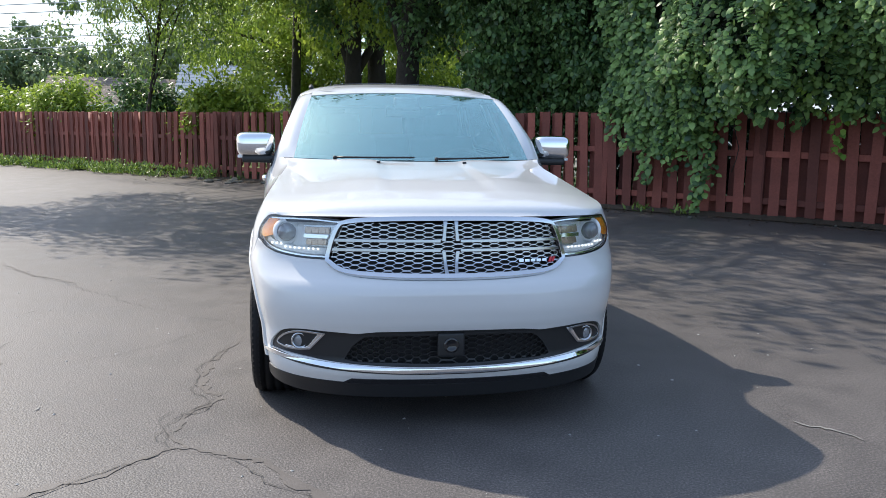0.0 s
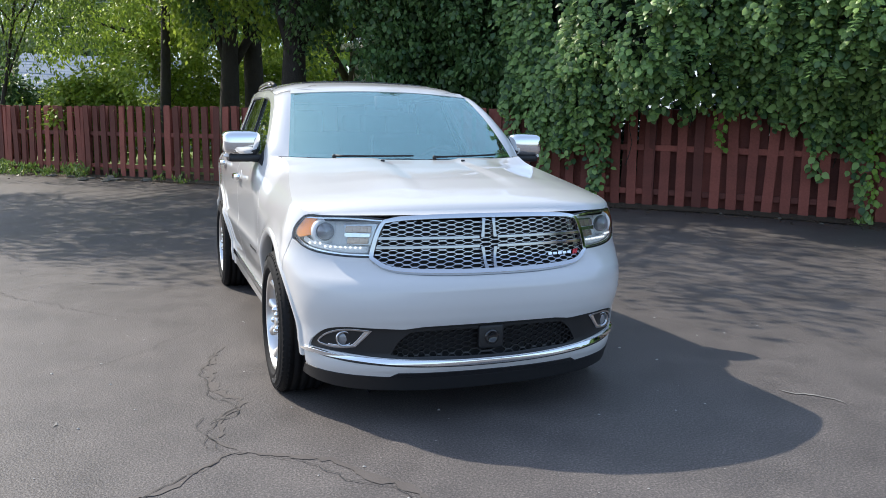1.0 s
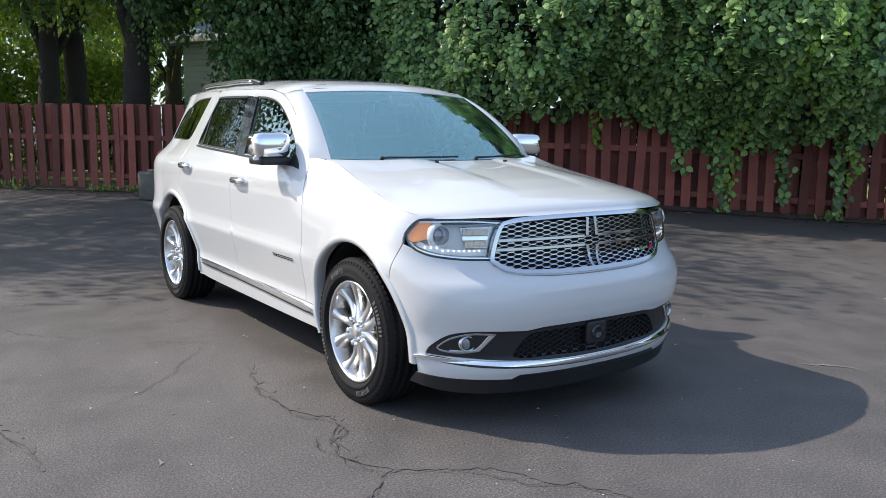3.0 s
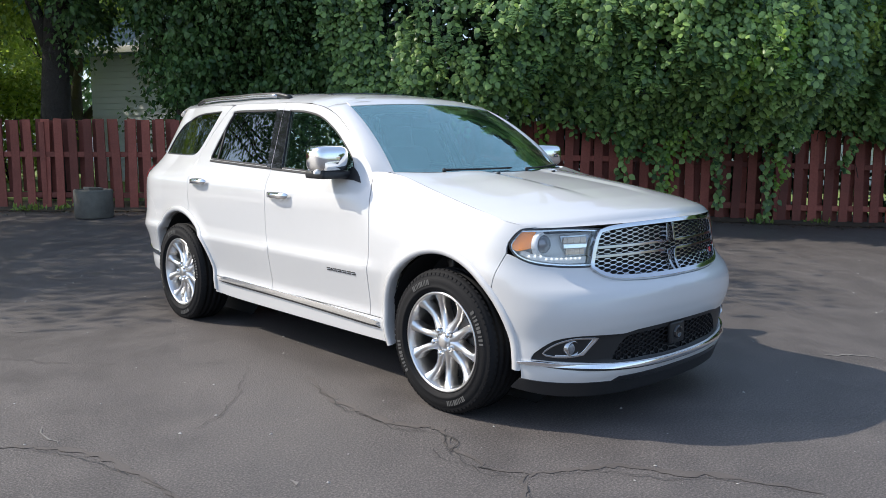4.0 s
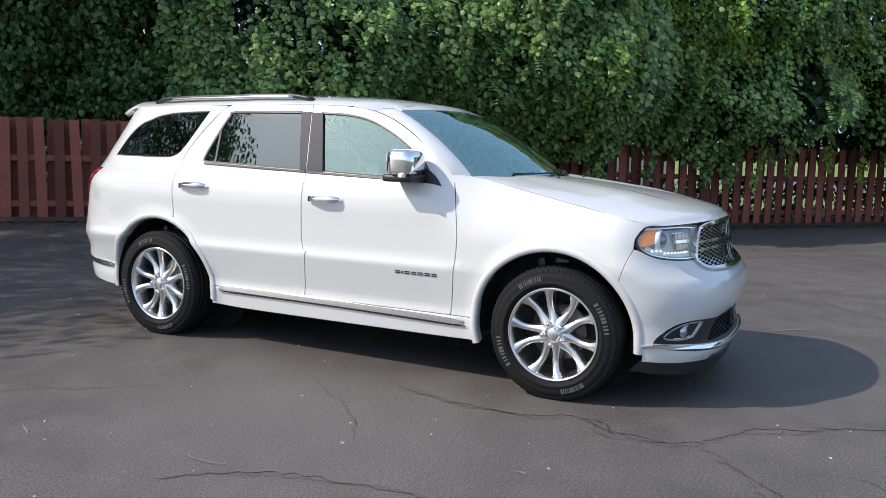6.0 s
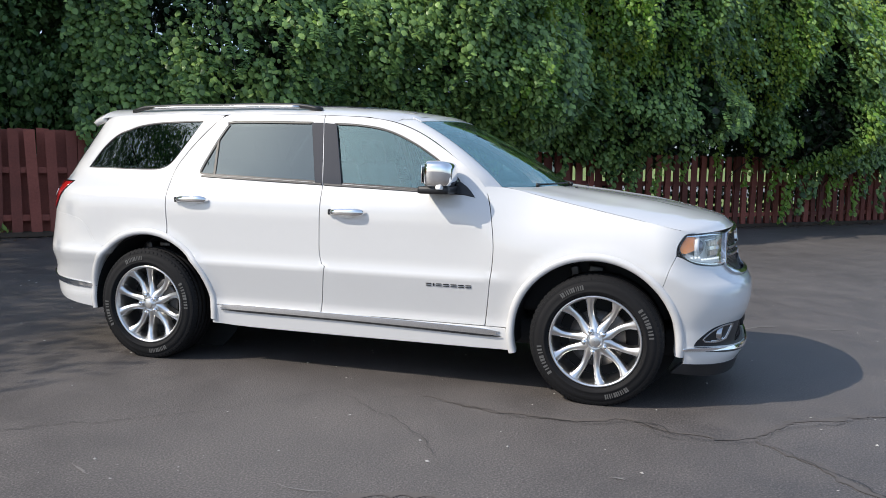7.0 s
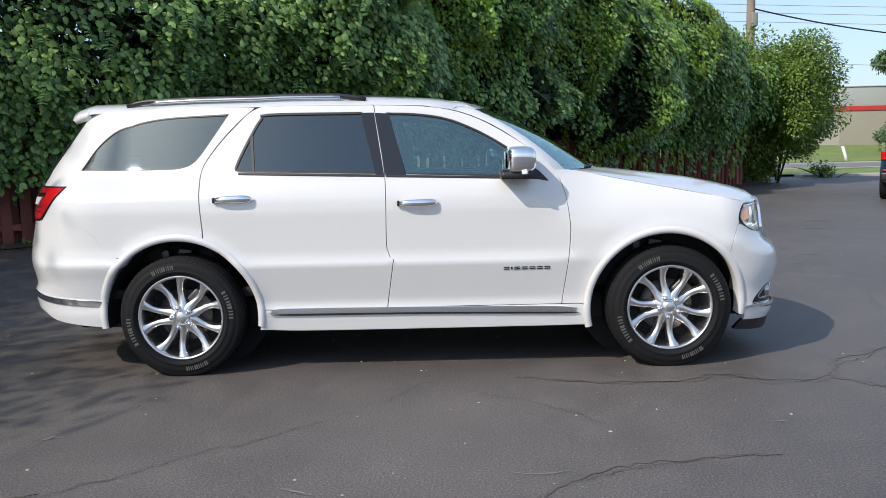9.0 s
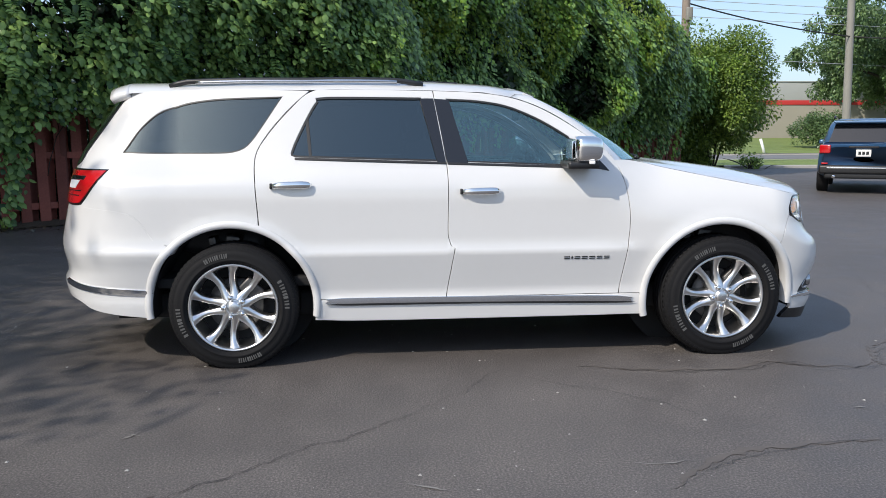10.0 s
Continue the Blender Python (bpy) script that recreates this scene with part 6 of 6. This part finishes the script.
build_cable((28.7, -18.9, 5.55), (32, -60, 6.0), .5, .028, CABLE, "thick black overhead cable leaving a pole")
for k, (z0, z1) in enumerate(((8.6, 9.0), (8.2, 8.3), (7.7, 7.6), (5.6, 4.4))):
    build_cable((38.0, 10 - k, z0 + 1.2), (60, -70, z1 + 1.8), .4, .02, PALECABLE, "pale overhead wire above the road")
for k, (z0, z1) in enumerate(((4.6, 8.2), (4.3, 7.9), (3.9, 7.3), (3.5, 6.8), (3.1, 6.4))):
    build_cable((-34, 31 + k * .3, z0), (6, 34 + k * .3, z1), .35, .022, PALECABLE, "pale overhead wire above the back gardens")


# ---- planter, rubble, weeds ----
STONEGREY = material("stained_concrete", (0.135, 0.128, 0.108), 0.9, var=.55, scale=5, bump=.006, bump_scale=40, fine=.15)
gz = float(ground_z(np.array(.83), np.array(9.7)))
drum = tagged(new("concrete_drum"), "stained grey concrete drum standing before the fence", "drum")
lathe("shell", [(.001, 0), (.268, 0), (.280, .012), (.284, .40), (.276, .43), (.235, .432), (.225, .40), (.22, .30), (.001, .30)], STONEGREY, drum, Matrix.Translation((.83, 9.75, gz)) @ pose(0, 0, 0, 0, -90, 0), 40)
bm = bmesh.new()
box(bm, pose(.83, 9.75, gz + .44, 4, 3, 20), .26, .14, .05, .012)
part("broken_piece", bm, STONEGREY, drum)
rr = random.Random(9)
for k in range(26):
    s0 = -13.2 + rr.uniform(0, 3.2) if k < 14 else rr.uniform(-12, 12)
    p = fence_point(s0, -rr.uniform(.25, .8))
    bm = bmesh.new()
    bmesh.ops.create_icosphere(bm, subdivisions=2, radius=1)
    sx, sy, sz = rr.uniform(.05, .16), rr.uniform(.05, .12), rr.uniform(.025, .06)
    if k > 13:
        sx, sy, sz = sx * .35, sy * .35, sz * .4
    for v in bm.verts:
        c = v.co * (1 + .25 * noise.noise(v.co * 2 + Vector((k * 3, 0, 0))))
        v.co = (c.x * sx, c.y * sy, c.z * sz)
    ob = part("rubble_stone", bm, STONEGREY, None, flat=True)
    ob.matrix_world = Matrix.Translation(p + Vector((0, 0, sz * .55))) @ pose(0, 0, 0, 0, 0, rr.uniform(0, 180))
    tagged(ob, "broken grey stone lying by the fence foot", "stone", "rubble by the fence")


def build_weeds():
    r = np.random.default_rng(77)
    P, T, U, S = [], [], [], []
    for k in range(130):
        s0 = r.choice([r.uniform(-24, -13.5), r.uniform(-13.5, -7), r.uniform(-7, 16)], p=[.78, .18, .04])
        big = 1.0 if s0 < -12 else .4
        p = np.array(fence_point(s0, -r.uniform(.05, .75 if s0 < -13 else .35)))
        cnt = int(60 * big)
        h = r.uniform(.08, .30) * (big if big < 1 else 1)
        off = r.normal(0, .09, (cnt, 3))
        off[:, 2] = r.uniform(0, 1, cnt) * h
        P.append(p + off)
        T.append(np.array([0, 0, 1.0]) + r.normal(0, .6, (cnt, 3)))
        U.append(np.array([-.7, -.7, .3]) + r.normal(0, .5, (cnt, 3)))
        S.append(r.uniform(.05, .13, cnt))
    ob = leaves("weeds", np.concatenate(P), np.concatenate(T), np.concatenate(U), np.concatenate(S), BUSHLEAF, None, LEAF2)
    tagged(ob, "green weeds growing along the fence foot", "weeds", kind="stuff")
    n = 9000
    s0 = r.uniform(-15, 19, n)
    d = -np.abs(r.normal(0, .36, n)) - .02
    P = np.array([np.array(fence_point(a, b)) for a, b in zip(s0, d)]) + np.array([0, 0, .02])
    litter = material("dry_leaf", (.13, .085, .05), .8, var=.4, scale=30)
    ob = leaves("leaf_litter", P, np.concatenate([r.normal(0, 1, (n, 2)), r.normal(0, .12, (n, 1))], 1), np.array([0, 0, 1.0]) + r.normal(0, .25, (n, 3)), r.uniform(.03, .07, n), litter, None, LEAF2)
    tagged(ob, "dry brown leaves scattered along the fence foot", "leaf litter", kind="stuff")


build_weeds()


# ---- cracks, chips, worn marks and painted sun spots on the asphalt ----
GROUND = bpy.data.objects["ground"]


def build_crack(pts, width, seed, name="asphalt_crack", mat=CRACK, lift=.004):
    """A ragged line along the given points, tapering at its ends."""
    r = random.Random(seed)
    line = outline(pts, .035, False)
    n, V, F = len(line), [], []
    wob = np.array([0.0, 0.0])
    for i, p in enumerate(line):
        wob = wob * .75 + np.array([r.gauss(0, .012), r.gauss(0, .012)])
        d = line[min(n - 1, i + 1)] - line[max(0, i - 1)]
        d = np.array([-d[1], d[0]]) / (np.linalg.norm(d) + 1e-9)
        w = width * r.uniform(.25, 1.3) * min(1, .25 + 3 * i / n, .25 + 3 * (n - 1 - i) / n)
        for e in (-1, 1):
            q = p + wob + d * e * w
            V.append((q[0], q[1], float(ground_z(np.array(q[0]), np.array(q[1]))) + lift))
        if i:
            F.append((2 * i - 2, 2 * i - 1, 2 * i + 1, 2 * i))
    return mesh_part(name, V, F, mat, GROUND, "", None, True)


CRACKS = [
    ([(-1.16, .96), (-1.25, .51), (-1.27, -.04), (-1.16, -.19), (-1.26, -.44), (-1.33, -.73), (-1.26, -.89)], .007),
    ([(-1.26, -.89), (-1.5, -1.11), (-1.75, -1.33), (-2.2, -1.6)], .008),
    ([(-1.26, -.89), (-1.02, -.99), (-.72, -1.38), (-.5, -1.8)], .006),
    ([(-1.16, -.19), (-1.20, -.38), (-1.31, -.50)], .012),
    ([(-3.7, 4.2), (-3.19, 3.59), (-2.71, 3.07)], .008),
    ([(-2.9, 3.3), (-2.54, 2.84), (-2.27, 2.53), (-1.94, 2.12), (-1.58, 1.8)], .007),
    ([(-1.13, -.20), (-1.33, -.42), (-1.35, -.55), (-1.27, -.9)], .006),
    ([(-2.44, -.11), (-2.49, .42), (-2.61, .74), (-2.87, 1.01)], .005),
    ([(-2.18, .5), (-1.92, .66), (-1.46, 1.12), (-1.2, 1.5)], .005),
    ([(-1.6, 1.75), (-1.08, 1.43)], .004),
    ([(-4.6, 6.8), (-3.9, 6.2), (-3.5, 6.3)], .006),
    ([(-2.0, -2.0), (-1.4, -1.7), (-1.3, -1.2)], .004),
    ([(2.6, -1.9), (3.4, -1.2), (4.2, -1.1)], .005),
    ([(-5.6, 3.2), (-4.4, 2.6), (-3.4, 2.7)], .005),
    ([(-.2, -2.4), (.7, -2.2), (1.8, -2.6)], .004),
]
for k, (pts, w) in enumerate(CRACKS):
    build_crack(pts, w * .46, 100 + k, lift=.006)
    if k in (0, 1, 2, 4, 7):
        build_crack([(x + .03, y + .02) for x, y in pts], .026, 200 + k, "crack_seal", SEAL, .003)
# pale streaks: worn paint near the car, sun spots painted in further off
WEARSUNMARK = material("worn_and_sun_pale", (.22, .21, .195), .8, var=.35, scale=18, fine=.2)
for k, (pts, w) in enumerate((
        ([(1.74, -.89), (1.79, -.99), (1.87, -1.06), (1.90, -1.19)], .012), ([(7.86, -3.28), (7.67, -3.53)], .05), ([(3.35, -2.49), (3.28, -2.72)], .022),
        ([(1.89, -1.45), (2.02, -1.8)], .010), ([(-2.58, 1.12), (-2.61, .85)], .006), ([(-2.04, 3.30), (-2.0, 3.36)], .007), ([(-2.0, -.3), (-1.98, -.24)], .008), ([(7.12, -4.30), (7.0, -4.62)], .035), ([(4.06, -3.0), (3.96, -3.22)], .020), ([(8.5, -4.9), (8.3, -5.3)], .04), ([(6.4, -3.2), (6.3, -3.38)], .016), ([(-2.65, 2.12), (-2.74, 1.92)], .006), ([(-2.02, 3.30), (-2.06, 3.40)], .006))):
    build_crack(pts, w, 300 + k, "worn_and_sun_mark", WEARSUNMARK, .005)


def build_chips():
    r = np.random.default_rng(5)
    n = 1300
    P = np.stack([r.uniform(-6, 7, n), r.uniform(-4, 8, n)], -1)
    V, F = [], []
    for (x, y) in P:
        s = .003 + .010 * r.uniform(0, 1) ** 3
        o = len(V)
        z = float(ground_z(np.array(x), np.array(y)))
        k = 5
        for j in range(k):
            a = 2 * math.pi * j / k + r.uniform(-.4, .4)
            V.append((x + s * math.cos(a) * r.uniform(.6, 1.2), y + s * math.sin(a) * r.uniform(.6, 1.2), z + .002))
        V.append((x, y, z + s * .7))
        F += [(o + j, o + (j + 1) % k, o + k) for j in range(k)]
    tagged(mesh_part("stone_chips", V, F, CHIP, None, "", None, True), "pale loose stone chips strewn over the asphalt", "gravel", kind="stuff")


build_chips()


def build_branch(x, y):
    r = random.Random(3)
    V, F = [], []
    for k in range(9):
        a, ln = r.uniform(-.5, .9), r.uniform(.6, 1.5)
        p0 = Vector((x + r.uniform(-.5, .5), y + r.uniform(-.3, .3), .03))
        e = p0 + Vector((math.cos(a) * ln, -math.sin(a) * ln, r.uniform(.05, .45)))
        v, f = tube([p0.lerp(e, t) + Vector((0, 0, .06 * math.sin(t * 3))) for t in np.linspace(0, 1, 5)], [.022 * (1 - .7 * t) for t in np.linspace(0, 1, 5)], 6)
        o = len(V)
        V += v
        F += [tuple(i + o for i in q) for q in f]
    tagged(mesh_part("fallen_branch", V, F, BARK), "dry brown branch lying on the asphalt", "branch")


build_branch(24.3, -12.6)
build_shrub((24.4, -12.5, .02), (.55, .5, .32), BUSHLEAF, 420, .11, 71, "low wilted shoots lying on the asphalt")


# ---- dark blue car further off ----
BLUE = material("dark_blue_paint", (0.045, 0.115, 0.230), 0.3, 0.3, coat=1.0, Coat_Roughness=.03, var=.05, scale=2)


def build_blue_car(x, y, turn):
    """A tall estate seen from behind; local y points to its nose, its tail stands at y = 0."""
    car = tagged(new("parked_car"), "dark blue sport utility vehicle parked at the lot's edge", "car")
    car.matrix_world = Matrix.Translation((x, y, 0)) @ pose(0, 0, 0, 0, 0, turn)

    def shell(name, secs, mat, parent=car):
        """Closed sections along y: (y, half width at the foot, at the top, z foot, z top, rounding)."""
        rows = []
        for yy, w0, w1, z0, z1 in secs:
            row = []
            for a in np.linspace(0, 2 * math.pi, 33)[:-1]:
                c, s = math.cos(a), math.sin(a)
                cx, cz = math.copysign(abs(c) ** .35, c), math.copysign(abs(s) ** .35, s)
                t = (cz + 1) / 2
                row.append((cx * (w0 + (w1 - w0) * t), yy, z0 + (z1 - z0) * t))
            rows.append(row)
        V = [p for r_ in rows for p in r_]
        F = []
        for i in range(len(rows) - 1):
            for k in range(32):
                F.append((i * 32 + k, i * 32 + (k + 1) % 32, (i + 1) * 32 + (k + 1) % 32, (i + 1) * 32 + k))
        F += [tuple(range(32)), tuple((len(rows) - 1) * 32 + k for k in range(32))[::-1]]
        return mesh_part(name, V, F, mat, parent)
    shell("body", [(0.02, .84, .82, .52, 1.08), (.06, .93, .90, .45, 1.13), (.5, .99, .95, .35, 1.14), (2.4, 1.0, .95, .33, 1.12), (3.6, .99, .93, .35, 1.10), (4.7, .95, .85, .40, 1.02), (4.98, .80, .70, .45, .90)], BLUE)
    shell("cabin", [(.10, .90, .80, 1.10, 1.20), (.26, .88, .72, 1.10, 1.62), (.55, .90, .70, 1.10, 1.73), (2.2, .90, .70, 1.10, 1.76), (3.0, .90, .66, 1.10, 1.66), (3.9, .88, .80, 1.08, 1.14)], BLUE)
    mesh_part("rear_window", [(-.74, .07, 1.19), (.74, .07, 1.19), (.62, .245, 1.60), (-.62, .245, 1.60), (-.74, .09, 1.19), (.74, .09, 1.19), (.62, .265, 1.60), (-.62, .265, 1.60)], [(0, 1, 2, 3), (4, 7, 6, 5), (0, 4, 5, 1), (3, 2, 6, 7), (0, 3, 7, 4), (1, 5, 6, 2)], GLOSS, car, "dark rear window", None, True)
    for e in (-1, 1):
        mesh_part("side_window", [(e * .885, .45, 1.20), (e * .885, 3.3, 1.20), (e * .74, 2.7, 1.58), (e * .74, .55, 1.60), (e * .87, .45, 1.20), (e * .87, 3.3, 1.20), (e * .72, 2.7, 1.58), (e * .72, .55, 1.60)], [(0, 1, 2, 3), (4, 7, 6, 5), (0, 4, 5, 1), (3, 2, 6, 7), (0, 3, 7, 4), (1, 5, 6, 2)], GLOSS, car, "", None, True)
        bm = bmesh.new()
        box(bm, pose(e * .80, .04, 1.03, 0, 0, e * 12), .24, .10, .20, .03)
        part("tail_lamp", bm, RED, car, "red tail lamp")
        bm = bmesh.new()
        box(bm, pose(e * .80, .01, .70), .14, .06, .035, .01)
        part("reflector", bm, RED, car)
        v, f = tube([(e * .60, -.02, .40), (e * .60, .25, .40)], .045, 12)
        mesh_part("exhaust_tip", v, f, CHROME, car)
        for yy in (1.0, 3.95):
            w = new("wheel")
            w.parent = car
            w.matrix_local = pose(e * .86, yy, .37, 0, 0, 0 if e > 0 else 180)
            lathe("tyre", [(.26, -.12), (.34, -.125), (.37, -.10), (.372, 0), (.37, .10), (.34, .125), (.26, .12)], RUBBER, w, Matrix.Identity(4), 36)
            lathe("rim", [(.26, .10), (.245, .105), (.23, .06), (.08, .07), (.001, .075)], ALLOY, w, Matrix.Identity(4), 36)
    bm = bmesh.new()
    box(bm, pose(0, .04, .56), 1.84, .16, .20, .05)
    box(bm, pose(0, .06, .42), 1.60, .14, .14, .04)
    part("rear_bumper", bm, PLASTIC, car, "grey-black rear bumper")
    bm = bmesh.new()
    box(bm, pose(0, -.045, .60), 1.5, .02, .035, .008)
    part("bumper_strip", bm, CHROME, car)
    bm = bmesh.new()
    box(bm, pose(0, .015, .94), .31, .016, .16, .006)
    plate = part("number_plate", bm, WHITEWOOD, car, "white plate with plain bars")
    for k in range(3):
        bm = bmesh.new()
        box(bm, pose(-.08 + .08 * k, .004, .94), .055, .006, .07, .002)
        part("plate_bar", bm, PLASTIC, plate)
    bm = bmesh.new()
    box(bm, pose(0, .018, 1.075), .62, .02, .05, .01)
    part("tailgate_strip", bm, GLOSS, car)
    bm = bmesh.new()
    box(bm, pose(0, .20, 1.66, 8, 0, 0), 1.30, .26, .035, .012)
    part("roof_spoiler", bm, BLUE, car)
    for e in (-1, 1):
        v, f = tube([(e * .66, .6, 1.74), (e * .66, .8, 1.79), (e * .66, 2.2, 1.80), (e * .66, 2.5, 1.75)], .02, 8)
        mesh_part("roof_rail", v, f, GLOSS, car)
        bm = bmesh.new()
        box(bm, pose(e * 1.02, 3.15, 1.17), .16, .10, .12, .04)
        part("door_mirror", bm, BLUE, car)


build_blue_car(11.95, -9.12, -123)
